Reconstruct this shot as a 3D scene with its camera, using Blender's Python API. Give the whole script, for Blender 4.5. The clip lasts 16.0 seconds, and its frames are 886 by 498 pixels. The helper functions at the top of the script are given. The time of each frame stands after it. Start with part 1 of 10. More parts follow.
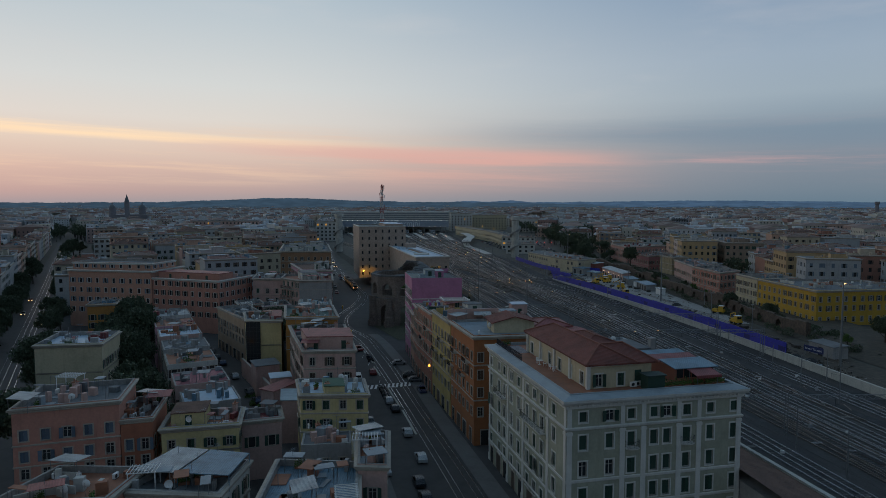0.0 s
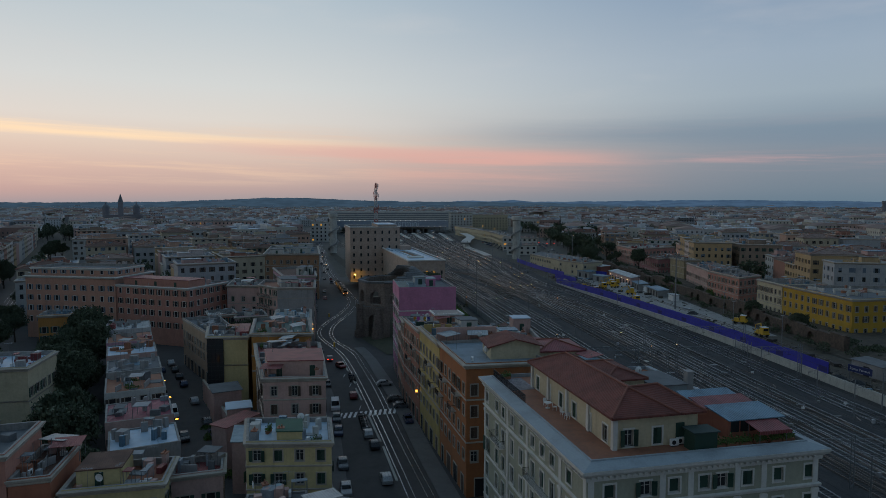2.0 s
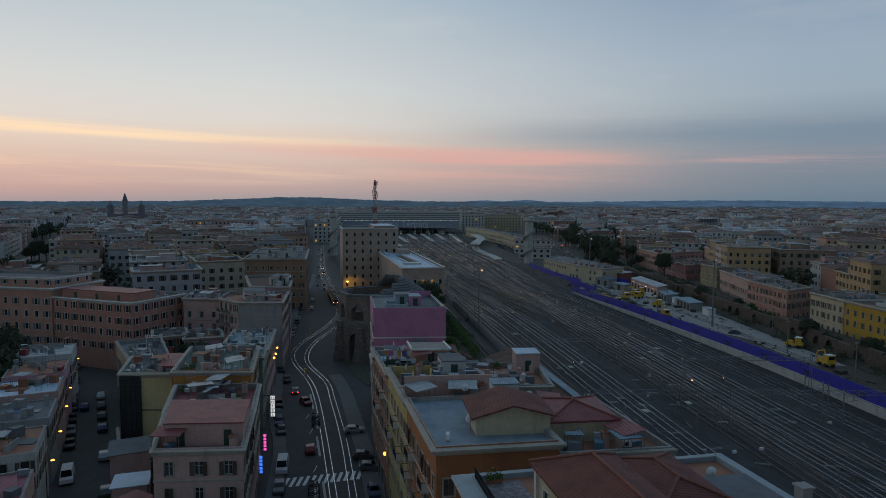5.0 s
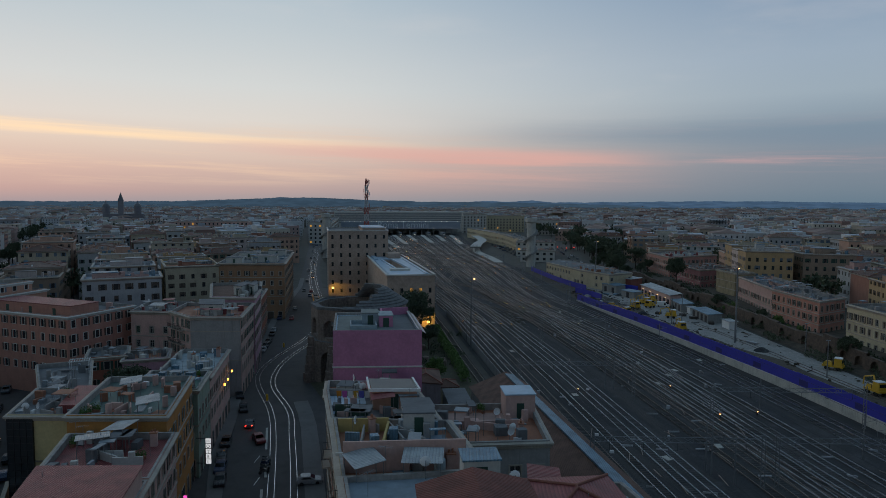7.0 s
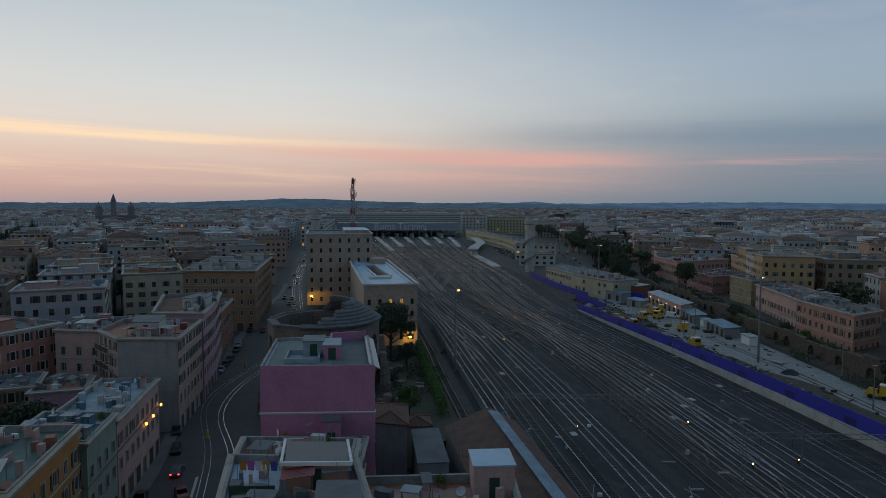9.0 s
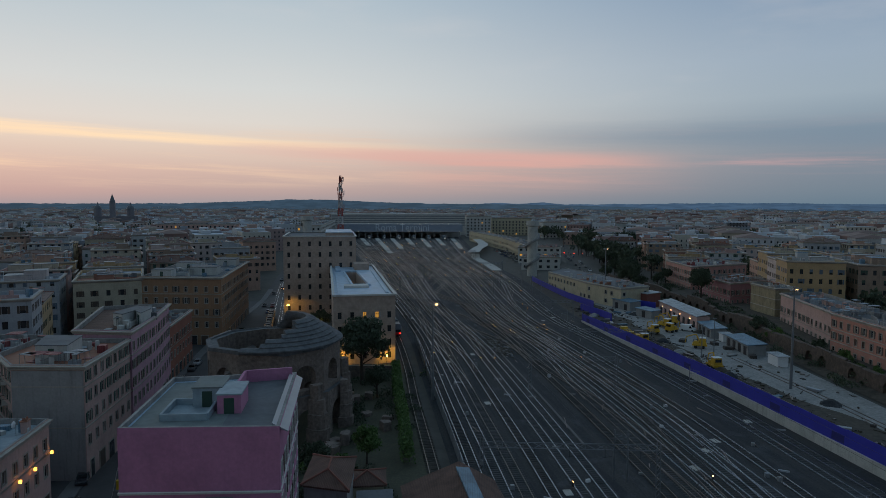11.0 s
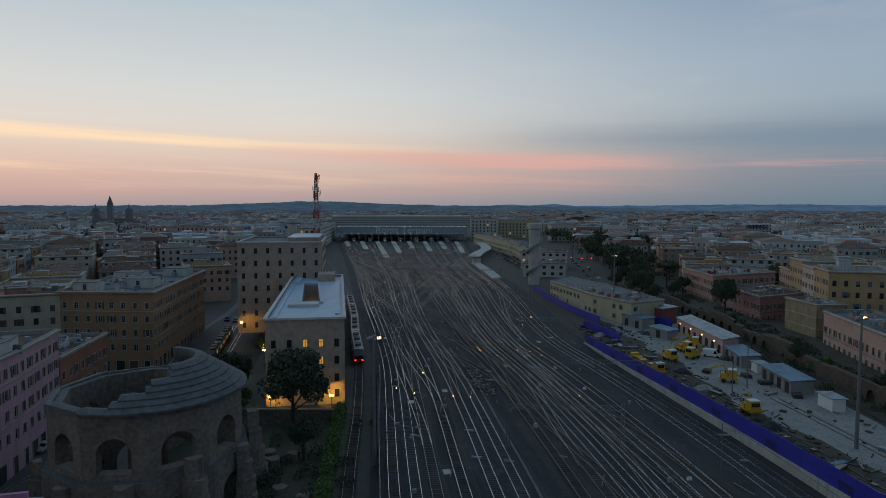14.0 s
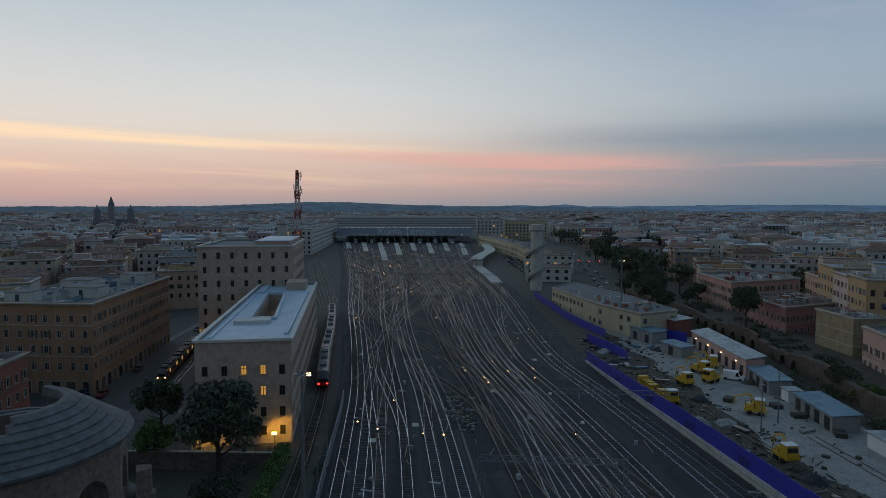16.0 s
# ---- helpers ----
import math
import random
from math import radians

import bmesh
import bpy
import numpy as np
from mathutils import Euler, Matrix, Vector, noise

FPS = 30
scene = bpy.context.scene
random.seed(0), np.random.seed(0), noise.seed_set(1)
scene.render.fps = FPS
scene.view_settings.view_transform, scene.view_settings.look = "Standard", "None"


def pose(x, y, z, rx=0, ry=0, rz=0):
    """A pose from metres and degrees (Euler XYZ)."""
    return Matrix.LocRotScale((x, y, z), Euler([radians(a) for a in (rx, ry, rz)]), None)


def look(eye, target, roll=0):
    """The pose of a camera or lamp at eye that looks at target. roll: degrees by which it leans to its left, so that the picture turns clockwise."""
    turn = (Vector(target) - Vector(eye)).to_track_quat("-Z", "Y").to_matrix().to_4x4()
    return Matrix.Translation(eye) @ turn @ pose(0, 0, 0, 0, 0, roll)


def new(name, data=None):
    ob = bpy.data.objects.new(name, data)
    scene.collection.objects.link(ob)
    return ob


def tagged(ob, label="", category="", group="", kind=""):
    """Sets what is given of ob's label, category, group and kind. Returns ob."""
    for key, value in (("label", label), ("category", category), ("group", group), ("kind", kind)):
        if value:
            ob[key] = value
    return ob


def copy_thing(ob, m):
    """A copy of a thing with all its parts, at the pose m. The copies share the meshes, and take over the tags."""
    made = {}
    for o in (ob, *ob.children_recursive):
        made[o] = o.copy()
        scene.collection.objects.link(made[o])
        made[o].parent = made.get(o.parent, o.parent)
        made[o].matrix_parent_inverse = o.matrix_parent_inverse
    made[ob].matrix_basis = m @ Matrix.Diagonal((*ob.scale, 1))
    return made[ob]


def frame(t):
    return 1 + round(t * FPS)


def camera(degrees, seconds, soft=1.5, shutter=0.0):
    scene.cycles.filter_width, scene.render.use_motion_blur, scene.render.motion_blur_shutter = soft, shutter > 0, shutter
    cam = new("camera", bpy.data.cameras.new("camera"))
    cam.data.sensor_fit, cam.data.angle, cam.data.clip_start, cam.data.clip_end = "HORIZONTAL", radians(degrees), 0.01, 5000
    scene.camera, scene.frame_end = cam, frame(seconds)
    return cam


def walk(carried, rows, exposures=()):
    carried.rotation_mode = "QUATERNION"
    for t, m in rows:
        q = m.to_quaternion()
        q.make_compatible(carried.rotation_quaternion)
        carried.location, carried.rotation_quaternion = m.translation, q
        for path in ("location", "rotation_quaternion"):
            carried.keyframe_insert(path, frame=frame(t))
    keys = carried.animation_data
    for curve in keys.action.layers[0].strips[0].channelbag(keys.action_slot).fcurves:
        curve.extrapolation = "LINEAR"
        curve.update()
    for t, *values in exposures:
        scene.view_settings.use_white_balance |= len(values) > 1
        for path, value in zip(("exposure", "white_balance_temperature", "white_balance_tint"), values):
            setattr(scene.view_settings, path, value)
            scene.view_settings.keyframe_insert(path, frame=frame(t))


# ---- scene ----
cam = camera(69.6, 16.0, soft=0.6)
METRES, EYE, TILT, LEAN, TURN = 190.0, 42.0, -4.1, 0.0, 0.0
ROWS = [
    (0.0, 0.0, 0.0, 0.0, 0.0, 0.0, -0.0),
    (0.5, 0.0026, 0.0285, 0.0017, -0.01, -0.01, 0.02),
    (1.0, 0.0055, 0.0577, 0.0034, 0.01, -0.01, 0.04),
    (1.5, 0.009, 0.0872, 0.0052, 0.04, -0.02, 0.03),
    (2.0, 0.0131, 0.1165, 0.0073, 0.11, -0.03, 0.02),
    (2.5, 0.0175, 0.1467, 0.0091, 0.32, -0.03, -0.02),
    (3.0, 0.0224, 0.1767, 0.0112, 0.54, -0.03, -0.06),
    (3.5, 0.027, 0.2071, 0.0131, 0.75, -0.05, -0.11),
    (4.0, 0.0318, 0.2376, 0.015, 0.97, -0.06, -0.14),
    (6.5, 0.0592, 0.3934, 0.0242, 1.81, -0.01, -0.3),
    (7.0, 0.0645, 0.4247, 0.0263, 1.82, 0.0, -0.31),
    (7.5, 0.0705, 0.4559, 0.0283, 1.84, 0.03, -0.31),
    (8.0, 0.0767, 0.487, 0.0302, 1.88, 0.05, -0.3),
    (8.5, 0.0832, 0.5182, 0.0321, 1.92, 0.08, -0.29),
    (9.0, 0.0902, 0.5488, 0.0338, 2.07, 0.11, -0.3),
    (11.5, 0.1298, 0.7061, 0.0425, 3.03, 0.2, -0.35),
    (12.0, 0.1371, 0.7363, 0.0444, 3.2, 0.22, -0.35),
    (12.5, 0.1448, 0.7661, 0.0465, 3.38, 0.26, -0.35),
    (13.0, 0.1525, 0.7962, 0.0482, 3.56, 0.29, -0.36),
    (13.5, 0.1605, 0.8264, 0.0497, 3.76, 0.32, -0.37),
    (14.0, 0.168, 0.8565, 0.0518, 3.96, 0.34, -0.36),
    (14.5, 0.1757, 0.8867, 0.0536, 4.2, 0.35, -0.37),
    (15.0, 0.1832, 0.9165, 0.0554, 4.44, 0.35, -0.38),
    (15.5, 0.1909, 0.9464, 0.0571, 4.67, 0.37, -0.38),
    (16.0, 0.1988, 0.977, 0.059, 4.93, 0.39, -0.39),
]
walk(cam, [(t, pose(0, 0, EYE, TILT, LEAN, TURN) @ pose(METRES * x, METRES * y, METRES * z, 90 + pitch, roll, yaw)) for t, x, y, z, yaw, pitch, roll in ROWS])


# ---- world: dusk, the sun gone below the horizon ahead to the left ----
def lin(r, g, b):
    """sRGB 0..255 to a linear colour."""
    out = []
    for c in (r, g, b):
        c /= 255
        out.append(c / 12.92 if c < 0.04045 else ((c + 0.055) / 1.055) ** 2.4)
    return (*out, 1)


class Nodes:
    """Short writing for a node tree."""

    def __init__(self, tree):
        self.t = tree
        tree.nodes.clear()

    def add(self, kind, **inputs):
        n = self.t.nodes.new(kind)
        for k, v in inputs.items():
            self.put(n.inputs[int(k[1:])] if k[0] == "i" and k[1:].isdigit() else n.inputs[k.replace("_", " ")], v)
        return n

    def put(self, socket, v):
        if isinstance(v, bpy.types.NodeSocket):
            self.t.links.new(v, socket)
        else:
            socket.default_value = v

    def math(self, op, a, b=0.0, c=0.0, clamp=False):
        n = self.t.nodes.new("ShaderNodeMath")
        n.operation, n.use_clamp = op, clamp
        for s, v in zip(n.inputs, (a, b, c)):
            self.put(s, v)
        return n.outputs[0]

    def mix(self, f, a, b, blend="MIX"):
        n = self.t.nodes.new("ShaderNodeMix")
        n.data_type, n.blend_type = "RGBA", blend
        self.put(n.inputs[0], f), self.put(n.inputs[6], a), self.put(n.inputs[7], b)
        return n.outputs[2]

    def ramp(self, f, stops, interp="LINEAR"):
        n = self.t.nodes.new("ShaderNodeValToRGB")
        n.color_ramp.interpolation = interp
        els = n.color_ramp.elements
        while len(els) < len(stops):
            els.new(0.5)
        for e, (p, c) in zip(els, stops):
            e.position, e.color = p, c if len(c) == 4 else (*c, 1)
        self.put(n.inputs[0], f)
        return n.outputs[0]

    def rng(self, v, a, b, c=0.0, d=1.0, smooth=True):
        n = self.t.nodes.new("ShaderNodeMapRange")
        n.interpolation_type = "SMOOTHSTEP" if smooth else "LINEAR"
        for s, x in zip(n.inputs, (v, a, b, c, d)):
            self.put(s, x)
        return n.outputs[0]

    def noise(self, vec, scale, detail=3.0, rough=0.55):
        n = self.add("ShaderNodeTexNoise", Vector=vec, Scale=scale, Detail=detail, Roughness=rough)
        return n.outputs[0]

    def combine(self, x, y, z):
        return self.add("ShaderNodeCombineXYZ", X=x, Y=y, Z=z).outputs[0]


def make_world():
    w = bpy.data.worlds.new("dusk")
    scene.world = w
    w.use_nodes = True
    k = Nodes(w.node_tree)
    co = k.add("ShaderNodeTexCoord").outputs["Generated"]
    sep = k.add("ShaderNodeSeparateXYZ", Vector=co)
    X, Y, Z = sep.outputs
    az = k.math("ARCTAN2", X, Y)
    el = k.math("MAXIMUM", Z, 0.0)
    # clear-air gradient: afterglow side, and the cooler side away from it
    glow = k.ramp(el, [(0.0, lin(150, 150, 156)), (0.018, lin(180, 160, 158)), (0.05, lin(206, 180, 170)), (0.085, lin(220, 202, 188)),
                       (0.12, lin(219, 213, 206)), (0.17, lin(210, 213, 212)), (0.31, lin(176, 192, 203)), (0.55, lin(130, 156, 178)), (1.0, lin(110, 139, 162))])
    cool = k.ramp(el, [(0.0, lin(102, 124, 140)), (0.02, lin(114, 131, 145)), (0.06, lin(129, 139, 152)), (0.10, lin(129, 146, 161)),
                       (0.15, lin(154, 170, 183)), (0.20, lin(153, 170, 187)), (0.31, lin(126, 150, 177)), (0.55, lin(118, 146, 172)), (1.0, lin(108, 137, 162))])
    side = k.rng(az, -0.35, 0.56)
    sky = k.mix(side, glow, cool)
    # long streaks of cloud, lying almost level and falling to the right
    lift = k.math("ADD", el, k.math("MULTIPLY", az, 0.026))
    streak = k.noise(k.combine(k.math("MULTIPLY", az, 2.2), k.math("MULTIPLY", lift, 34.0), 3.1), 1.0, 5.0, 0.6)
    fine = k.noise(k.combine(k.math("MULTIPLY", az, 4.0), k.math("MULTIPLY", lift, 90.0), 8.4), 1.0, 6.0, 0.66)
    low = k.math("MULTIPLY", k.rng(el, 0.015, 0.05), k.rng(el, 0.13, 0.09))
    soft = k.math("ADD", k.math("MULTIPLY", streak, 0.55), k.math("MULTIPLY", fine, 0.45))
    lit = k.math("MULTIPLY", k.rng(soft, 0.48, 0.68), low)
    lit_col = k.mix(k.rng(az, -0.65, 0.45), lin(246, 214, 180), lin(200, 162, 162))
    sky = k.mix(k.math("MULTIPLY", lit, k.rng(az, 0.7, -0.5, 0.2, 0.6)), sky, lit_col)
    # the bright edge of the cloud sheet, and the grey sheet above it on the far side
    edge = k.math("SUBTRACT", k.math("ADD", lift, k.math("MULTIPLY", k.math("SUBTRACT", fine, 0.5), 0.022)), 0.083)
    band = k.math("MULTIPLY", k.rng(k.math("ABSOLUTE", edge), 0.0125, 0.0), k.rng(az, 0.05, -0.5))
    sky = k.mix(k.math("MULTIPLY", band, 0.85), sky, lin(255, 224, 186))
    rose = k.math("MULTIPLY", k.rng(k.math("ABSOLUTE", k.math("SUBTRACT", edge, -0.010)), 0.018, 0.0), k.math("MULTIPLY", k.rng(az, -0.5, -0.1), k.rng(az, 0.34, 0.12)))
    blush = k.math("MULTIPLY", k.math("MULTIPLY", k.rng(el, 0.012, 0.045), k.rng(el, 0.095, 0.065)), k.math("MULTIPLY", k.rng(az, -0.2, 0.0), k.rng(az, 0.38, 0.1)))
    sky = k.mix(k.math("MULTIPLY", blush, k.rng(fine, 0.3, 0.7, 0.2, 0.6)), sky, lin(208, 166, 158))
    sky = k.mix(k.math("MULTIPLY", rose, 0.6), sky, lin(226, 170, 160))
    grey = k.math("MULTIPLY", k.rng(k.math("ABSOLUTE", k.math("SUBTRACT", edge, 0.026)), 0.03, 0.0), k.rng(az, -0.1, 0.35))
    sky = k.mix(k.math("MULTIPLY", grey, 0.55), sky, lin(118, 138, 157))
    tail = k.math("MULTIPLY", k.rng(k.math("ABSOLUTE", k.math("ADD", edge, 0.008)), 0.007, 0.0), k.math("MULTIPLY", k.rng(az, 0.28, 0.4), k.rng(fine, 0.42, 0.62)))
    sky = k.mix(k.math("MULTIPLY", tail, 0.3), sky, lin(206, 164, 164))
    wisp = k.math("MULTIPLY", k.rng(k.noise(k.combine(k.math("MULTIPLY", az, 3.0), k.math("MULTIPLY", lift, 14.0), 1.0), 1.0, 5.0), 0.5, 0.75), k.rng(el, 0.08, 0.16))
    sky = k.mix(k.math("MULTIPLY", wisp, 0.16), sky, lin(216, 210, 208))
    # the dusk sky dies away behind the camera, opposite the afterglow
    back = k.rng(Y, 0.45, -0.75, 1.0, 0.55)
    sky = k.mix(1.0, sky, k.combine(k.math("SUBTRACT", k.math("MULTIPLY", back, 1.14), 0.14), back, k.math("ADD", k.math("MULTIPLY", back, 0.9), 0.1)), "MULTIPLY")
    air = k.t.nodes.new("ShaderNodeTexSky")
    air.sky_type, air.sun_disc = "NISHITA", False
    air.sun_elevation, air.sun_rotation = radians(0.0), radians(-38)
    bg = k.add("ShaderNodeBackground", Color=sky, Strength=SKY)
    bg2 = k.add("ShaderNodeBackground", Color=air.outputs[0], Strength=0.01)
    both = k.add("ShaderNodeAddShader", i0=bg.outputs[0], i1=bg2.outputs[0])
    k.add("ShaderNodeOutputWorld", Surface=both.outputs[0])


SKY = 1.0
make_world()
sun = bpy.data.lights.new("afterglow", "SUN")
sun.energy, sun.angle, sun.color = 0.06, radians(40), (1.0, 0.72, 0.55)
new("afterglow", sun).matrix_world = look((-600, 900, 160), (0, 200, 0))

# ---- materials ----
MATS = {}


def mat(name, col, rough=0.85, metal=0.0, big=0.12, small=0.10, bump=0.15, scale=6.0, vary=0.0, island=0.0, streak=0.0, tint=None, spec=0.5):
    """A weathered surface: base colour, stains some metres wide, fine grain, relief; vary: by object, island: by piece, streak: rain marks running down."""
    if name in MATS:
        return MATS[name]
    m = MATS[name] = bpy.data.materials.new(name)
    m.use_nodes = True
    k = Nodes(m.node_tree)
    geo = k.add("ShaderNodeNewGeometry")
    pos = geo.outputs["Position"]
    c = (*col, 1) if len(col) == 3 else col
    dark = tuple(x * 0.45 for x in c[:3]) + (1,)
    base = k.mix(0.0, c, c)
    if vary:
        info = k.add("ShaderNodeObjectInfo").outputs["Random"]
        base = k.mix(vary, base, k.ramp(info, tint, "CONSTANT") if tint else k.ramp(info, [(0, dark), (1, tuple(min(1, x * 1.6) for x in c[:3]))]))
    if island:
        r = geo.outputs["Random Per Island"]
        base = k.mix(island, base, k.ramp(r, tint, "CONSTANT") if tint else k.ramp(r, [(0, dark), (1, tuple(min(1, x * 1.6) for x in c[:3]))]))
    n1 = k.noise(pos, 0.35, 5.0, 0.6)
    base = k.mix(k.rng(n1, 0.4, 0.75, 0.0, min(1, big * 4)), base, k.mix(0.5, base, dark))
    if streak:
        sp = k.add("ShaderNodeSeparateXYZ", Vector=pos)
        flow = k.noise(k.combine(k.math("MULTIPLY", sp.outputs[0], 1.6), k.math("MULTIPLY", sp.outputs[1], 1.6), k.math("MULTIPLY", sp.outputs[2], 0.16)), 1.0, 5.0, 0.65)
        base = k.mix(k.rng(flow, 0.5, 0.78, 0.0, streak), base, dark)
    n2 = k.noise(pos, scale, 4.0, 0.6)
    base = k.mix(small * 2, base, k.ramp(n2, [(0.25, (0.12, 0.12, 0.12)), (0.75, (1, 1, 1))]), "MULTIPLY")
    b = k.add("ShaderNodeBsdfPrincipled", Base_Color=base, Metallic=metal)
    k.put(b.inputs["Roughness"], k.rng(n2, 0.2, 0.8, max(0.03, rough - 0.12), min(1, rough + 0.1)))
    k.put(b.inputs["Specular IOR Level"], spec)
    if bump:
        bp = k.add("ShaderNodeBump", Strength=bump, Distance=0.05, Height=n2)
        k.put(b.inputs["Normal"], bp.outputs[0])
    k.add("ShaderNodeOutputMaterial", Surface=b.outputs[0])
    return m


def ribbed(name, col, pitch=0.25, along="X", rough=0.6, metal=0.0, depth=0.5, big=0.2):
    """Tiled or corrugated roofing: rolls along one local axis, cross rows on the other, with random stains and a darker
    colour in the troughs.
    """
    m = MATS[name] = bpy.data.materials.new(name)
    m.use_nodes = True
    k = Nodes(m.node_tree)
    geo = k.add("ShaderNodeNewGeometry")
    co = k.add("ShaderNodeTexCoord").outputs["Object"]
    sp = k.add("ShaderNodeSeparateXYZ", Vector=co)
    a = sp.outputs[0 if along == "X" else 1]
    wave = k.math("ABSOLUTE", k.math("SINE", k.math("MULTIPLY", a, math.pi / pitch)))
    c = (*col, 1)
    n1, n2 = k.noise(geo.outputs["Position"], 0.5, 5.0), k.noise(geo.outputs["Position"], 7.0, 4.0)
    base = k.mix(k.rng(n1, 0.35, 0.7, 0, big * 3), c, tuple(x * 0.4 for x in col) + (1,))
    base = k.mix(0.35, base, k.ramp(n2, [(0.3, (0.3, 0.3, 0.3)), (0.7, (1, 1, 1))]), "MULTIPLY")
    # base colour drops to about two thirds along the trough between rolls
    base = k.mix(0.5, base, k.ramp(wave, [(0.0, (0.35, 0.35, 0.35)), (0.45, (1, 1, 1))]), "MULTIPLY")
    bp = k.add("ShaderNodeBump", Strength=depth, Distance=0.08, Height=wave)
    b = k.add("ShaderNodeBsdfPrincipled", Base_Color=base, Roughness=rough, Metallic=metal, Normal=bp.outputs[0])
    k.add("ShaderNodeOutputMaterial", Surface=b.outputs[0])
    return m


def glow(name, col, power):
    m = MATS[name] = bpy.data.materials.new(name)
    m.use_nodes = True
    k = Nodes(m.node_tree)
    e = k.add("ShaderNodeEmission", Color=(*col, 1), Strength=power)
    k.add("ShaderNodeOutputMaterial", Surface=e.outputs[0])
    return m


asphalt = mat("asphalt", (0.080, 0.076, 0.076), 0.8, big=0.25, small=0.3, scale=0.9)
pavement_m = mat("pavement_slabs", (0.16, 0.155, 0.15), 0.8, big=0.2, small=0.2, scale=2.0)


def ballast_mat():
    """Stone ballast: oily dark runs, rust-brown runs and grey patches drawn out along the tracks, with stone grain."""
    m = bpy.data.materials.new("ballast")
    m.use_nodes = True
    k = Nodes(m.node_tree)
    pos = k.add("ShaderNodeNewGeometry").outputs["Position"]
    sp = k.add("ShaderNodeSeparateXYZ", Vector=pos)
    across = k.math("ADD", sp.outputs[0], k.math("MULTIPLY", sp.outputs[1], 0.18))
    run = k.noise(k.combine(k.math("MULTIPLY", across, 0.42), k.math("MULTIPLY", sp.outputs[1], 0.035), 1.0), 1.0, 4.0, 0.6)
    patch = k.noise(pos, 0.16, 5.0, 0.65)
    grain = k.noise(pos, 3.0, 5.0, 0.7)
    c = k.mix(k.rng(run, 0.42, 0.62), (0.027, 0.030, 0.034, 1), (0.050, 0.049, 0.048, 1))
    c = k.mix(k.rng(patch, 0.52, 0.70, 0.0, 0.8), c, (0.070, 0.073, 0.078, 1))
    c = k.mix(0.8, c, k.ramp(grain, [(0.3, (0.35, 0.35, 0.35)), (0.7, (1.35, 1.35, 1.35))]), "MULTIPLY")
    bp = k.add("ShaderNodeBump", Strength=0.6, Distance=0.05, Height=grain)
    b = k.add("ShaderNodeBsdfPrincipled", Base_Color=c, Roughness=0.95, Normal=bp.outputs[0])
    k.add("ShaderNodeOutputMaterial", Surface=b.outputs[0])
    return m


ballast = ballast_mat()
dirt = mat("earth", (0.115, 0.095, 0.07), 0.95, big=0.25, small=0.45, bump=0.8, scale=0.8)
yard_m = mat("yard_concrete", (0.37, 0.36, 0.34), 0.9, big=0.4, small=0.3, bump=0.5, scale=1.6)
grass_m = mat("grass", (0.10, 0.098, 0.06), 0.95, big=0.25, small=0.35, bump=0.8, scale=2.5)
plain_m = mat("plain_ground", (0.10, 0.095, 0.08), 0.95, big=0.25, small=0.3, scale=0.1)
steel = mat("bright_rail_steel", (0.60, 0.61, 0.64), 0.30, 1.0, big=0.05, small=0.05, bump=0.0)
tram_steel = mat("worn_tram_rail_steel", (0.70, 0.71, 0.73), 0.28, 1.0, big=0.1, small=0.1, bump=0.0)
coping_m = mat("weathered_coping", (0.36, 0.345, 0.325), 0.9, big=0.25, small=0.25, scale=1.5, streak=0.4)
rust = mat("rusty_rail_steel", (0.30, 0.25, 0.22), 0.42, 0.75, big=0.2, small=0.2, bump=0.2, scale=9.0)
sleeper_m = mat("concrete_sleeper", (0.10, 0.098, 0.097), 0.9, big=0.2, small=0.2, island=0.5)
sleeper_w = mat("old_wood_sleeper", (0.078, 0.066, 0.058), 0.9, big=0.2, small=0.3, island=0.5)
concrete = mat("grey_concrete", (0.30, 0.30, 0.29), 0.9, big=0.2, small=0.15, streak=0.5)
pale_concrete = mat("pale_stained_concrete", (0.56, 0.55, 0.50), 0.9, big=0.22, small=0.2, streak=0.7)
white_paint = mat("white_paint", (0.75, 0.75, 0.74), 0.6, big=0.1, small=0.1)
trim_d = mat("dull_stone_trim", (0.43, 0.38, 0.32), 0.85, big=0.2, small=0.15, streak=0.4)
trim_m = mat("pale_stone_trim", (0.62, 0.61, 0.57), 0.8, big=0.15, small=0.1, streak=0.3)
zinc = mat("galvanised_steel", (0.36, 0.38, 0.40), 0.5, 0.6, big=0.1, small=0.1)
pole_m = mat("grey_pole_steel", (0.22, 0.23, 0.24), 0.55, 0.5)
dark_iron = mat("dark_iron", (0.04, 0.04, 0.045), 0.55, 0.4)
black = mat("black_rubber", (0.02, 0.02, 0.02), 0.8)
membrane = mat("pale_roof_membrane", (0.42, 0.55, 0.67), 0.5, big=0.18, small=0.12, scale=1.2)
tar_roof = mat("grey_roof_felt", (0.17, 0.18, 0.19), 0.85, big=0.25, small=0.2, scale=1.5)
terrace = mat("terracotta_terrace_tiles", (0.37, 0.155, 0.09), 0.75, big=0.22, small=0.2, scale=2.2)
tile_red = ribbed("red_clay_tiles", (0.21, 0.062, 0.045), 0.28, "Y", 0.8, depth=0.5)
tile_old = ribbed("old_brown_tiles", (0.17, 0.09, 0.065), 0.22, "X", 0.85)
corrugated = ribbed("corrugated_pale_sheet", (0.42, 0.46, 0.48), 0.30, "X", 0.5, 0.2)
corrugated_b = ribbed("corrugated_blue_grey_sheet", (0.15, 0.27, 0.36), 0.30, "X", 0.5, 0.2)
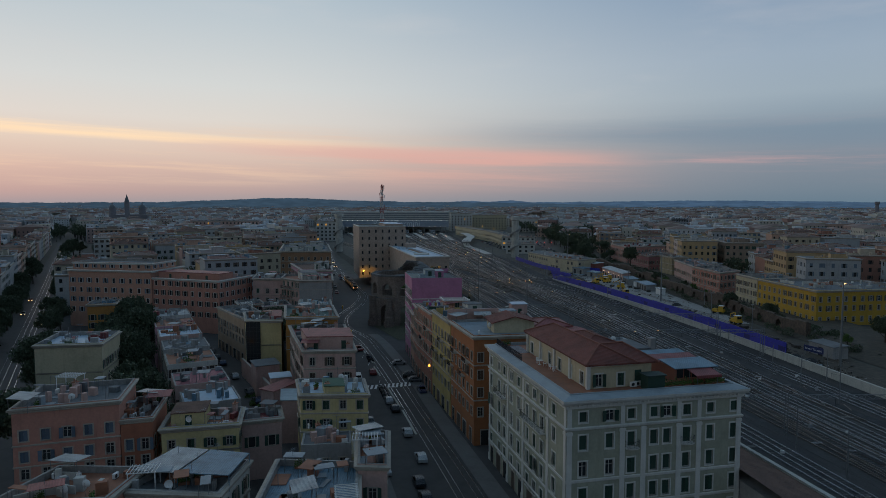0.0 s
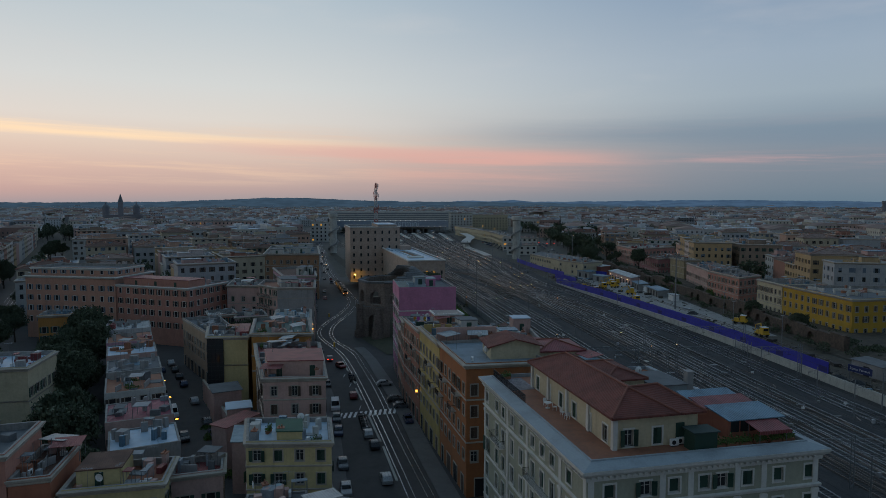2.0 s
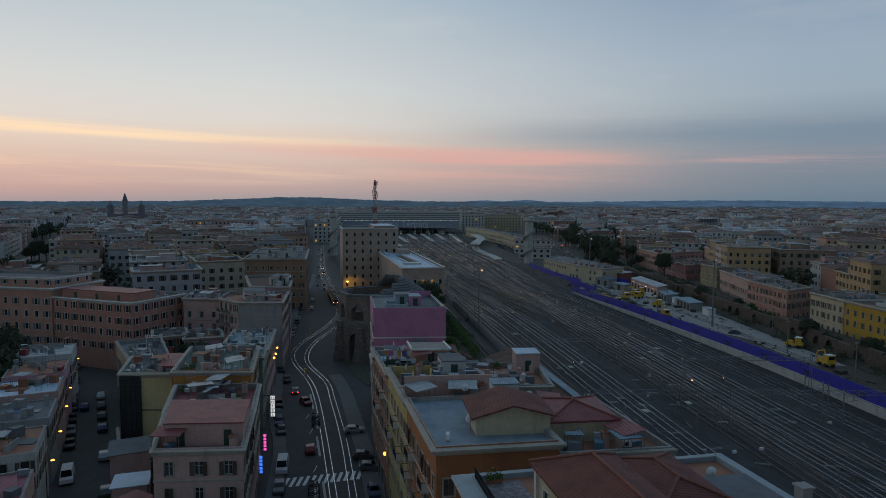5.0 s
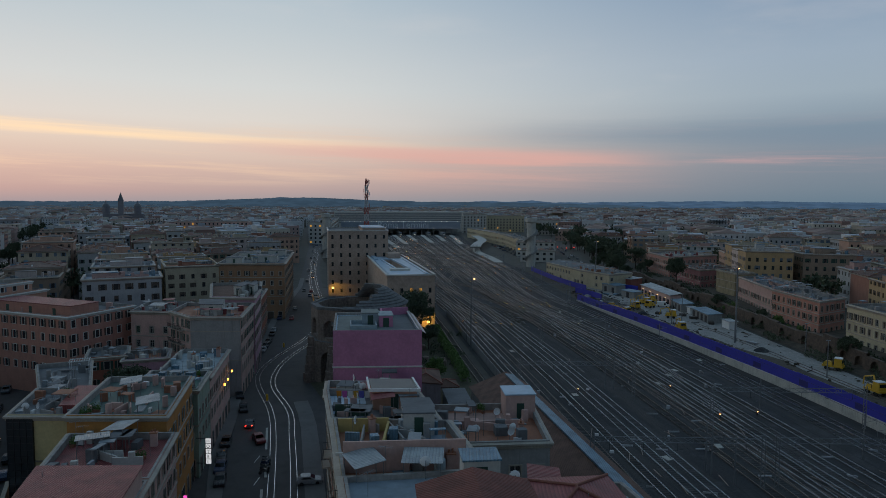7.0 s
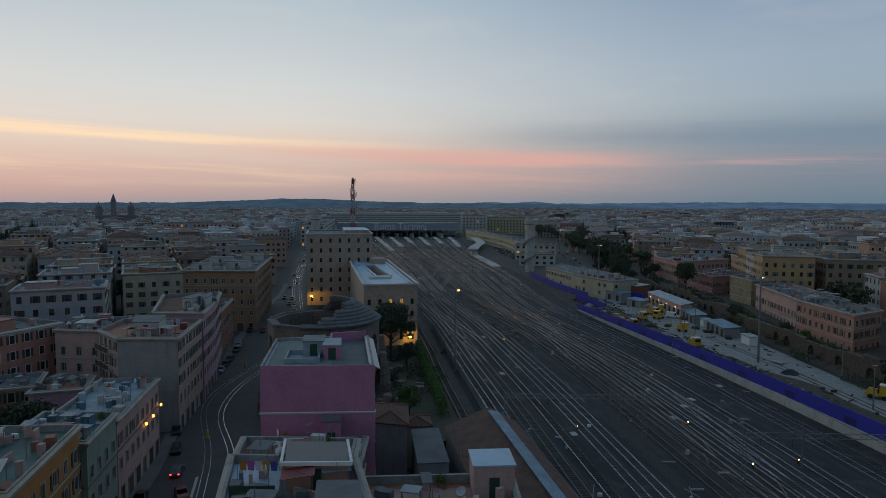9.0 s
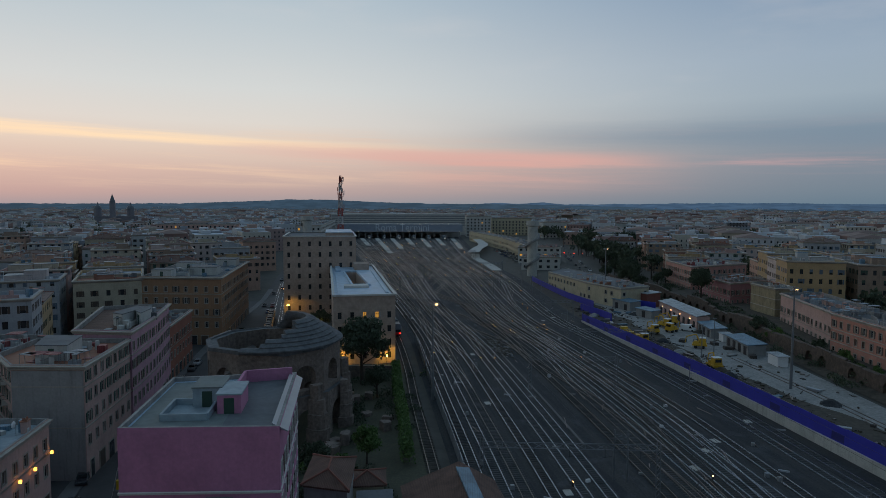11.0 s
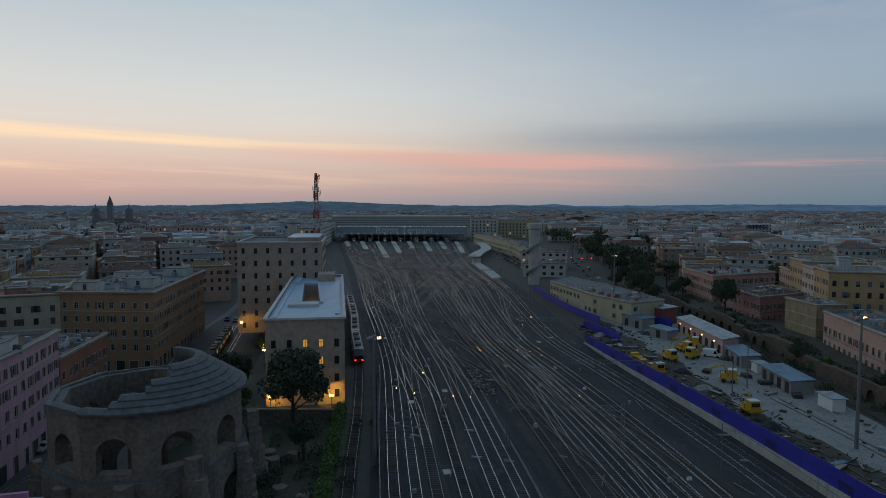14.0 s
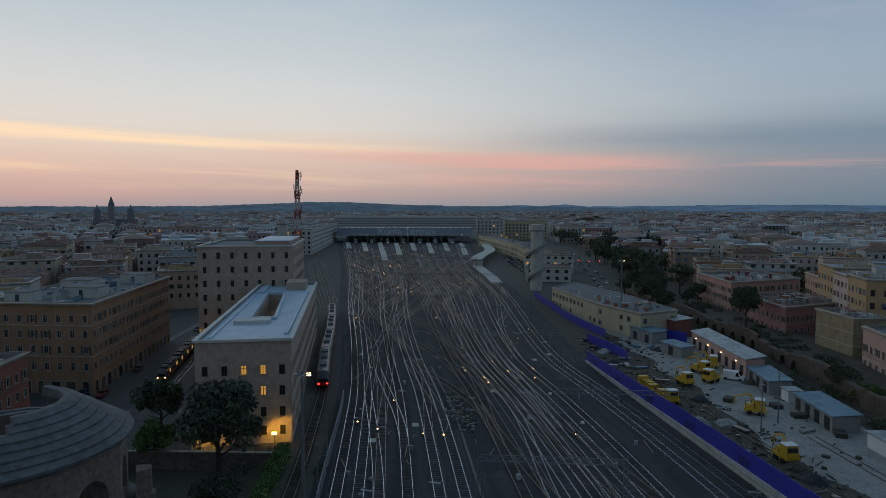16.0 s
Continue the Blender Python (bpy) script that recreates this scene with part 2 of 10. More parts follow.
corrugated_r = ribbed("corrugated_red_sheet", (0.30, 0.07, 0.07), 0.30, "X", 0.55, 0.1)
hoarding = mat("blue_hoarding_sheet", (0.034, 0.038, 0.40), 0.5, big=0.15, small=0.08, bump=0.05, streak=0.25)
hoarding_d = mat("dark_blue_patch", (0.02, 0.02, 0.16), 0.55, big=0.1)
glass_m = mat("dark_window_glass", (0.03, 0.033, 0.036), 0.12, 0.0, big=0.0, small=0.0, bump=0.0, spec=0.6)
car_glass = mat("car_glass", (0.015, 0.018, 0.02), 0.08, 0.0, big=0.0, small=0.0, bump=0.0, spec=0.7)
sash_m = mat("painted_sash", (0.42, 0.42, 0.40), 0.6)
shutter_g = mat("dark_green_shutter", (0.022, 0.06, 0.042), 0.6, vary=0.3)
shutter_b = mat("brown_shutter", (0.085, 0.06, 0.045), 0.65, vary=0.4)
shutter_s = mat("slate_blue_shutter", (0.11, 0.15, 0.20), 0.65, vary=0.3)
brick_old = mat("ruined_brick_and_tufa", (0.29, 0.225, 0.185), 0.95, big=0.25, small=0.35, bump=0.9, scale=1.8, streak=0.5)
mortar_grey = mat("grey_lime_render", (0.165, 0.17, 0.175), 0.9, big=0.25, small=0.35, bump=0.7, scale=1.1, streak=0.4)
leaf_m = mat("dark_leaves", (0.066, 0.086, 0.048), 0.8, island=0.7, big=0.1, small=0.1, bump=0.0)
leaf_l = mat("fresh_leaves", (0.095, 0.16, 0.04), 0.8, island=0.6, big=0.1, small=0.1, bump=0.0)
bark = mat("bark", (0.08, 0.06, 0.045), 0.95, small=0.3, bump=0.6, scale=8)
yellow_m = mat("yellow_machine_paint", (0.62, 0.36, 0.02), 0.5, big=0.15, small=0.1)
red_paint = mat("red_paint", (0.42, 0.02, 0.02), 0.4)
car_paint = mat("car_paint", (0.4, 0.4, 0.4), 0.3, 0.2, big=0.0, small=0.0, bump=0.0, vary=1.0,
                tint=[(0, (0.30, 0.31, 0.32)), (0.13, (0.03, 0.03, 0.035)), (0.42, (0.10, 0.11, 0.12)), (0.66, (0.42, 0.43, 0.44)), (0.72, (0.03, 0.045, 0.09)), (0.86, (0.16, 0.03, 0.03)), (0.91, (0.07, 0.07, 0.07))])
lamp_warm = glow("sodium_lamp", (1.0, 0.38, 0.05), 5.0)
lamp_white = glow("warm_white_lamp", (1.0, 0.55, 0.22), 5.0)
lamp_red = glow("red_lamp", (1.0, 0.03, 0.02), 7.0)
lamp_signal = glow("signal_lamp", (1.0, 0.46, 0.16), 8.0)
lit_window = glow("lamplit_room", (1.0, 0.50, 0.10), 0.45)
lamp_soft = glow("canopy_lamp", (0.9, 0.85, 0.7), 1.6)
sign_white = glow("lit_white_sign", (0.95, 0.97, 1.0), 0.6)
sign_pink = glow("pink_neon", (1.0, 0.12, 0.55), 1.0)
sign_blue = glow("blue_neon", (0.05, 0.2, 1.0), 1.2)
flood_yellow = glow("yellow_floodlight", (1.0, 0.62, 0.06), 14.0)


def stucco(name, col, streak=0.35):
    g = sum(col) / 3
    col = tuple(max(0.01, g + (c - g) * 1.22) for c in col)
    return mat(name, col, 0.9, big=0.16, small=0.12, bump=0.12, scale=2.5, streak=streak)


# ---- mesh writing ----
class Mesh:
    """Collects corners and faces; one mesh in the end, with a material for each face."""

    def __init__(self):
        self.v, self.f, self.m = [], [], []

    def face(self, pts, m=0):
        n = len(self.v)
        self.v += [tuple(p) for p in pts]
        self.f.append(tuple(range(n, n + len(pts)))), self.m.append(m)

    def solid(self, pts, faces, m=0):
        n = len(self.v)
        self.v += [tuple(p) for p in pts]
        for f in faces:
            self.f.append(tuple(i + n for i in f)), self.m.append(m)

    def box(self, x0, y0, z0, x1, y1, z1, m=0, mx=None):
        p = [Vector(c) for c in ((x0, y0, z0), (x1, y0, z0), (x1, y1, z0), (x0, y1, z0), (x0, y0, z1), (x1, y0, z1), (x1, y1, z1), (x0, y1, z1))]
        self.solid([mx @ q for q in p] if mx else p, ((3, 2, 1, 0), (4, 5, 6, 7), (0, 1, 5, 4), (1, 2, 6, 5), (2, 3, 7, 6), (3, 0, 4, 7)), m)

    def prism(self, poly, z0, z1, m=0, top=None):
        n = len(poly)
        pts = [(x, y, z0) for x, y in poly] + [(x, y, z1) for x, y in (top or poly)]
        self.solid(pts, [tuple(range(n - 1, -1, -1)), tuple(range(n, 2 * n))] + [(i, (i + 1) % n, n + (i + 1) % n, n + i) for i in range(n)], m)

    def tube(self, a, b, r, n=8, m=0, r2=None):
        a, b = Vector(a), Vector(b)
        q = (b - a).to_track_quat("Z", "Y")
        r2 = r if r2 is None else r2
        ring = [Vector((math.cos(2 * math.pi * i / n), math.sin(2 * math.pi * i / n), 0)) for i in range(n)]
        self.solid([a + q @ (c * r) for c in ring] + [b + q @ (c * r2) for c in ring],
                   [tuple(range(n - 1, -1, -1)), tuple(range(n, 2 * n))] + [(i, (i + 1) % n, n + (i + 1) % n, n + i) for i in range(n)], m)

    def sweep(self, line, section, m=0, closed=False):
        """A section of (across, up) swept level along a line of (x, y, z)."""
        line = [Vector(p) for p in line]
        rows = []
        for i, p in enumerate(line):
            if closed:
                d1, d2 = p - line[i - 1], line[(i + 1) % len(line)] - p
            else:
                d1 = p - line[max(0, i - 1)] if i else line[1] - p
                d2 = line[i + 1] - p if i + 1 < len(line) else d1
            d1, d2 = Vector((d1.x, d1.y, 0)).normalized(), Vector((d2.x, d2.y, 0)).normalized()
            t = (d1 + d2).normalized()
            side = Vector((t.y, -t.x, 0)) / max(0.35, t.dot(d2))
            rows.append([p + side * a + Vector((0, 0, u)) for a, u in section])
        k, n = len(section), len(self.v)
        for r in rows:
            self.v += [tuple(p) for p in r]
        count = len(rows) if closed else len(rows) - 1
        for i in range(count):
            j = (i + 1) % len(rows)
            for s in range(k):
                e = (s + 1) % k
                self.f.append((n + i * k + s, n + j * k + s, n + j * k + e, n + i * k + e)), self.m.append(m)
        if not closed:
            self.f.append(tuple(n + s for s in range(k))), self.m.append(m)
            self.f.append(tuple(n + (len(rows) - 1) * k + s for s in reversed(range(k)))), self.m.append(m)

    def mesh(self, name, mats, smooth=False):
        me = bpy.data.meshes.new(name)
        me.from_pydata(self.v, [], self.f)
        for x in mats if isinstance(mats, (list, tuple)) else [mats]:
            me.materials.append(x)
        me.polygons.foreach_set("material_index", self.m)
        if smooth:
            me.polygons.foreach_set("use_smooth", [True] * len(self.f))
        me.update()
        return me


def thing(name, at, label, category, group="", kind="", turn=0.0):
    """A top-level thing: an Empty at its base."""
    ob = new(name)
    ob.empty_display_size = 0.2
    ob.matrix_basis = pose(*at, 0, 0, turn)
    return tagged(ob, label, category, group, kind)


def part(name, mb, mats, parent, label="", world=True, smooth=False):
    """One mesh under a thing or part; world: its corners are given in the world, not in the thing's own space."""
    me = mb if isinstance(mb, bpy.types.Mesh) else mb.mesh(name, mats, smooth)
    ob = new(name, me)
    ob.parent = parent
    if world:
        ob.matrix_basis = top_matrix(parent).inverted()
    return tagged(ob, label)


def top_matrix(ob):
    m = ob.matrix_basis.copy()
    while ob.parent:
        ob = ob.parent
        m = ob.matrix_basis @ m
    return m


def put(name, me, parent, m, label=""):
    """A shared mesh at the world pose m under a parent."""
    ob = new(name, me)
    ob.parent = parent
    ob.matrix_basis = top_matrix(parent).inverted() @ m
    return tagged(ob, label)


def structure(name, mb, mats, label, category, smooth=False):
    ob = new(name, mb.mesh(name, mats, smooth))
    return tagged(ob, label, category, kind="structure")


def lerp(a, b, t):
    return a + (b - a) * t


def along(table, y):
    """Linear reading of a table of (y, x)."""
    if y <= table[0][0]:
        (y0, x0), (y1, x1) = table[0], table[1]
    else:
        for (y0, x0), (y1, x1) in zip(table, table[1:]):
            if y <= y1:
                break
    return x0 + (x1 - x0) * (y - y0) / (y1 - y0)


def smooth_line(pts, step=2.0):
    """A Catmull-Rom line through (x, y) points."""
    out = []
    p = [Vector((*q, 0)) for q in pts]
    for i in range(len(p) - 1):
        a, b, c, d = p[max(0, i - 1)], p[i], p[i + 1], p[min(len(p) - 1, i + 2)]
        n = max(2, int((c - b).length / step))
        for j in range(n):
            t = j / n
            out.append(0.5 * ((2 * b) + (c - a) * t + (2 * a - 5 * b + 4 * c - d) * t * t + (3 * b - a - 3 * c + d) * t ** 3))
    out.append(p[-1])
    return out

# ---- ground, hills, roads, railway ----
# the streets of the near town lie below the railway and rise to its level towards the station
CITY = -4.4


def street_z(y):
    return CITY * (1 - min(1, max(0, (y - 420) / 230)))


# foot of the bank between the low town and the railway ground
BANK = [(-1500, 62), (40, 48), (120, 36), (205, 19), (284, 5.5), (285, -21), (290, -22), (330, -29), (420, -50), (650, -118), (1100, -220), (4800, -900)]


def low_town(x, y):
    """Whether a place stands on the low ground of the town."""
    return y < 640 and x < along(BANK, y)


def ground_z(x, y):
    if 214 <= y <= 284 and x > -28:
        w, e = along([(214, -15), (240, -27), (262, -28), (284, -22)], y), along(BANK, y) - 1
        u = min(1, max(0, (x - w) / (e - w)))
        a = -4.4 if y < 262 else lerp(-4.4, -0.6, (y - 262) / 22)
        return lerp(a, -1.2, u / 0.72) if u < 0.72 else lerp(-1.2, 0.0, (u - 0.72) / 0.28)
    return street_z(y) if low_town(x, y) else 0.0


g = Mesh()
gy = [-1500, -600, -100] + list(range(-40, 281, 20)) + [284, 285, 290] + list(range(300, 700, 20)) + [800, 1000, 1400, 2200, 3400, 4800]
for y0, y1 in zip(gy, gy[1:]):
    b0, b1 = along(BANK, y0), along(BANK, y1)
    z0, z1 = street_z(y0) - 0.12, street_z(y1) - 0.12
    for c in range(8):
        g.face([(lerp(-4700, b0 - 3, c / 8), y0, z0), (lerp(-4700, b0 - 3, (c + 1) / 8), y0, z0), (lerp(-4700, b1 - 3, (c + 1) / 8), y1, z1), (lerp(-4700, b1 - 3, c / 8), y1, z1)])
        g.face([(lerp(b0, 4700, c / 8), y0, -0.12), (lerp(b0, 4700, (c + 1) / 8), y0, -0.12), (lerp(b1, 4700, (c + 1) / 8), y1, -0.12), (lerp(b1, 4700, c / 8), y1, -0.12)])
    g.face([(b0 - 3, y0, z0), (b0, y0, -0.12), (b1, y1, -0.12), (b1 - 3, y1, z1)])
structure("ground", g, plain_m, "dark ground of the city reaching the horizon", "ground")


def hills(name, dist, profile, rough, seed, colour, label):
    """A far ridge on an arc: its height by bearing, and an uneven wooded top."""
    mb, n = Mesh(), 700
    rows = []
    a0, a1 = profile[0][0], profile[-1][0]
    for i in range(n + 1):
        deg = lerp(a0, a1, i / n)
        a = radians(deg)
        h = along(profile, deg) + rough * (noise.noise(Vector((deg * 0.7, seed, 0))) + 0.6 * noise.noise(Vector((deg * 2.3, seed, 4))) + 0.45 * noise.noise(Vector((deg * 9.0, seed, 9))) + 0.3 * noise.noise(Vector((deg * 24.0, seed, 2))))
        rows.append([(math.sin(a) * d, math.cos(a) * d, z) for d, z in ((dist * 0.90, -2), (dist * 0.95, h * 0.55), (dist, h), (dist * 1.04, -2))])
    for p, q in zip(rows, rows[1:]):
        for s in range(3):
            mb.face([p[s], q[s], q[s + 1], p[s + 1]])
    # distance haze is put into the colour: the ridge glows with it, unlit
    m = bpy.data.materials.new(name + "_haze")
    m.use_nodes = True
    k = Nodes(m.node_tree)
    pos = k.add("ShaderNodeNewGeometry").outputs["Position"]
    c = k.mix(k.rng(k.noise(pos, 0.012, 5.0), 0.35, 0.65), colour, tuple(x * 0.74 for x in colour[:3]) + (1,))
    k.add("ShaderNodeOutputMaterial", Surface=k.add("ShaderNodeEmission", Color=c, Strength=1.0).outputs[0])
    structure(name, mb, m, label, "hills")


hills("backdrop_hills", 3700, [(-50, 45), (-32, 46), (-24, 48), (-19, 60), (-15.5, 72), (-11, 68), (-8, 58), (-3, 50), (3, 47), (8, 43), (13, 36), (16, 20)], 3.2, 2.7, lin(58, 78, 96), "low wooded hills on the skyline, blue with painted haze")
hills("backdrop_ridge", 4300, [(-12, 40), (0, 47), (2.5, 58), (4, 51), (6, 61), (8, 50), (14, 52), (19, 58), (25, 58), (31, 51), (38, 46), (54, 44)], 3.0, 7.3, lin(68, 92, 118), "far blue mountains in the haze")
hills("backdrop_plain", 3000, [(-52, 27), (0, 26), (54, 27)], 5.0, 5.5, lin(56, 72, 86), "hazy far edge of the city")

# railway: left and right edges of the track fan
LEFT = [(60, 50.5), (170, 31.5), (228, 22.5), (282, 13.0), (309, 8.8), (370, -5), (450, -26), (620, -68), (850, -129), (915, -146)]
RIGHT = [(60, 101), (158, 91.0), (213, 86.0), (237, 82.6), (261, 79.8), (280, 75.8), (312, 69.5), (352, 58.5), (420, 52), (480, 46), (620, 26), (850, 9), (915, 4)]
WALL = [(60, 103.0), (158.5, 92.4), (190, 88.9), (212, 86.2), (232.6, 82.8), (252, 79.4), (275, 75.4), (303, 69.7), (335, 63.4), (353, 60.4)]



def rounded(table):
    """The same line with its corners smoothed, read every 8 m."""
    pts = smooth_line([(x, y) for y, x in table], 6.0)
    pts = [(p.y, p.x) for p in pts]
    for _ in range(6):
        pts = [pts[0]] + [((a[0] + 2 * b[0] + c[0]) / 4, (a[1] + 2 * b[1] + c[1]) / 4) for a, b, c in zip(pts, pts[1:], pts[2:])] + [pts[-1]]
    return pts


LEFT, RIGHT, WALL = rounded(LEFT), rounded(RIGHT), rounded(WALL)
bed = Mesh()
ys = list(range(40, 1000, 12))
for y0, y1 in zip(ys, ys[1:]):
    a = (along(LEFT, y0) - 3.2, along(RIGHT, y0) + 3.2, along(LEFT, y1) - 3.2, along(RIGHT, y1) + 3.2)
    n = 6
    for i in range(n):
        bed.face([(lerp(a[0], a[1], i / n), y0, 0.0), (lerp(a[0], a[1], (i + 1) / n), y0, 0.0), (lerp(a[2], a[3], (i + 1) / n), y1, 0.0), (lerp(a[2], a[3], i / n), y1, 0.0)])
structure("rail_bed", bed, ballast, "dark oily ballast bed of the wide railway throat", "ballast")

RAIL = [(-0.042, 0.02), (0.042, 0.02), (0.042, 0.19), (-0.042, 0.19)]
rng = random.Random(5)


def track(line, metal, sleepers=None, gauge=1.435, reach=(55, 400), group="railway tracks", label=""):
    """Two rails on sleepers along a line."""
    mid = line[len(line) // 2]
    t = thing("railway_track", (mid.x, mid.y, 0), label or ("standard gauge track with %s rails on ballast" % ("bright worn" if metal is steel else "rusty brown")), "railway track", group)
    for side in (-0.5, 0.5):
        mb = Mesh()
        off = side * (gauge + 0.07)
        mb.sweep([p for p in line], [(a + off, u) for a, u in RAIL])
        part("rail", mb, metal, t)
    if sleepers:
        mb, carry = Mesh(), 0.0
        for p, q in zip(line, line[1:]):
            if not reach[0] < p.y < reach[1]:
                continue
            d = q - p
            L = d.length
            d.normalize()
            s = carry
            while s < L:
                c = p + d * s
                mx = Matrix.Translation((c.x, c.y, 0)) @ Matrix.Rotation(math.atan2(d.y, d.x) - math.pi / 2, 4, "Z")
                mb.box(-1.2, -0.11, 0.0, 1.2, 0.11, 0.05 + rng.random() * 0.02, 0, mx)
                s += 0.72
            carry = s - L
        if mb.v:
            tagged(part("sleeper_bed", mb, sleepers, t), kind="stuff")


# share of the width at which each running line lies in the near fan, and whether its rails are worn bright
LINES = [(0.006, 1), (0.056, 1), (0.104, 0), (0.168, 1), (0.240, 1), (0.296, 1), (0.432, 0), (0.490, 0), (0.540, 1), (0.588, 1), (0.628, 1), (0.682, 1), (0.748, 1), (0.868, 1), (0.926, 1)]
TRACKS = len(LINES)
UY = [40, 80, 120, 160, 200, 230, 260, 290, 320, 350, 380, 420, 460, 500, 560, 620, 700, 780, 860, 912]


def lane(u, y):
    return lerp(along(LEFT, y), along(RIGHT, y), u)


def running(i, y):
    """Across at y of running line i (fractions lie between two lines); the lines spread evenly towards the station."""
    k = min(TRACKS - 2, max(0, int(i)))
    f = i - k
    w = min(1, max(0, (y - 360) / 190))
    w = w * w * (3 - 2 * w)
    return lane(lerp(lerp(LINES[k][0], LINES[k + 1][0], f), (i + 0.5) / TRACKS, w), y)


for i in range(TRACKS):
    track(smooth_line([(running(i, y), y) for y in UY], 3.0), steel if LINES[i][1] else rust, sleeper_m if i % 3 else sleeper_w)


# station lines that branch off as the fan opens
KOUT = 24
for k in range(KOUT):
    y0 = 330 + 190 * ((k * 7) % KOUT) / KOUT
    i = min(TRACKS - 1, max(0, int((k + 0.5) / KOUT * TRACKS + rng.choice((-1, 0, 0, 1)))))
    pts = []
    for s in range(17):
        w = s / 16
        yy = y0 + (908 - y0) * w
        f = min(1.0, w * 3.2)
        f = f * f * (3 - 2 * f)
        pts.append((lerp(running(i, yy), lane((k + 0.5) / KOUT, yy), f), yy))
    track(smooth_line(pts, 5.0), steel if k % 4 == 1 else rust, None, group="station lines", label="station line branching out of the running lines")

# crossovers between neighbouring tracks, and longer diagonals over the throat
spans = [(rng.randrange(0, TRACKS - 2), rng.uniform(330, 740), rng.choice((-1, 1, 2, -2, 3, -3, 4, -4))) for _ in range(84)]
spans += [(6, 80, 1), (7, 140, 1), (9, 150, -2), (8, 205, 2), (10, 195, 1), (12, 120, -1), (7, 60, 2), (2, 268, -1), (8, 232, -2), (11, 240, -2), (3, 288, -1), (4, 292, 1), (5, 300, -1), (7, 262, 1), (9, 276, -1), (12, 250, -2), (10, 300, 1), (6, 290, 1), (8, 310, -2), (2, 300, 1), (1, 308, 1), (6, 300, -2)]
spans += [(rng.randrange(0, TRACKS - 1), rng.uniform(400, 600), rng.choice((-7, -6, -5, -4, 4, 5, 6, 7))) for _ in range(40)]
for i, y, step in spans:
    j = min(TRACKS - 1, max(0, i + step))
    if i == j:
        continue
    run = 30 + 26 * abs(j - i) if abs(step) < 4 else 50 + 15 * abs(j - i)
    pts = []
    for s in range(13):
        w = s / 12
        yy = y + run * w
        e = w * w * (3 - 2 * w)
        pts.append((running(lerp(i, j, e if abs(step) < 4 else 0.3 * e + 0.7 * w), yy), yy))
    track(smooth_line(pts, 3.0), rust if y > 330 or rng.random() < 0.7 else steel, sleeper_w if y < 330 else None, reach=(55, 330), group="crossovers", label="curved crossover track between two running lines")

# lines that leave the throat for the side platforms
for o in (-9, -4.5, 0):
    track(smooth_line([(-26 + o * 0.6, 432), (-40 + o * 0.8, 480), (-60 + o, 545), (-82 + o, 615), (-106 + o, 690), (-132 + o, 790), (-152 + o, 890)], 5.0), rust, None, group="station lines", label="line curving away to the side platforms")
# siding between the hedge and the fence, up to the standing train
track(smooth_line([(19.5, 210), (16.0, 230), (11.0, 258), (6.6, 285), (-0.4, 321), (-6.4, 345), (-13, 375), (-20.5, 405), (-27, 430), (-46, 500)], 3.0), rust, sleeper_w, label="rusty siding beside the garden hedge")
# the street beside the tracks: kerb lines of the roadway
ST_R = [(43.6, 23.2), (98.7, 10.2), (134.9, 1.1), (165.8, -6), (188.3, -12.1), (211.7, -18.7), (228.2, -25), (245.1, -32.5), (264.1, -35), (290.4, -33.1), (316.8, -37.4), (360.2, -49.9), (424.7, -64.5), (501.7, -83.9), (680, -121), (950, -188), (1100, -222)]
ST_L = [(43.6, 3.8), (98.7, -10.1), (116.8, -14.4), (171.9, -26.1), (190.2, -32.8), (211.7, -38), (234.6, -44.5), (253.6, -49.2), (283, -54.1), (329.7, -63.5), (423.7, -77.9), (501.7, -94.6), (680, -134), (950, -202), (1100, -238)]
road = Mesh()
ys = list(range(20, 1100, 10))
for y0, y1 in zip(ys, ys[1:]):
    z0, z1 = street_z(y0) - 0.02, street_z(y1) - 0.02
    road.face([(along(ST_L, y0), y0, z0), (along(ST_R, y0), y0, z0), (along(ST_R, y1), y1, z1), (along(ST_L, y1), y1, z1)])
# wide apron under the near blocks
for y0 in range(-60, 420, 20):
    b0, b1 = along(BANK, y0) - 3.2, along(BANK, y0 + 20) - 3.2
    road.face([(-340, y0, CITY - 0.06), (b0, y0, CITY - 0.06), (b1, y0 + 20, CITY - 0.06), (-340, y0 + 20, CITY - 0.06)])
structure("road", road, asphalt, "worn dark asphalt street with tram rails", "road")


def kerb(name, table, side, width, y0, y1):
    mb = Mesh()
    pts = [(along(table, y), y, street_z(y)) for y in range(y0, y1, 8)]
    mb.sweep(pts, [(0, -0.1), (side * width, -0.1), (side * width, 0.14), (0, 0.14)] if side > 0 else [(side * width, -0.1), (0, -0.1), (0, 0.14), (side * width, 0.14)])
    structure(name, mb, pavement_m, "grey slab pavement with a stone kerb", "pavement")


kerb("pavement_east", ST_R, -1, 3.2, 40, 226)
kerb("pavement_west", ST_L, 1, 2.4, 40, 460)

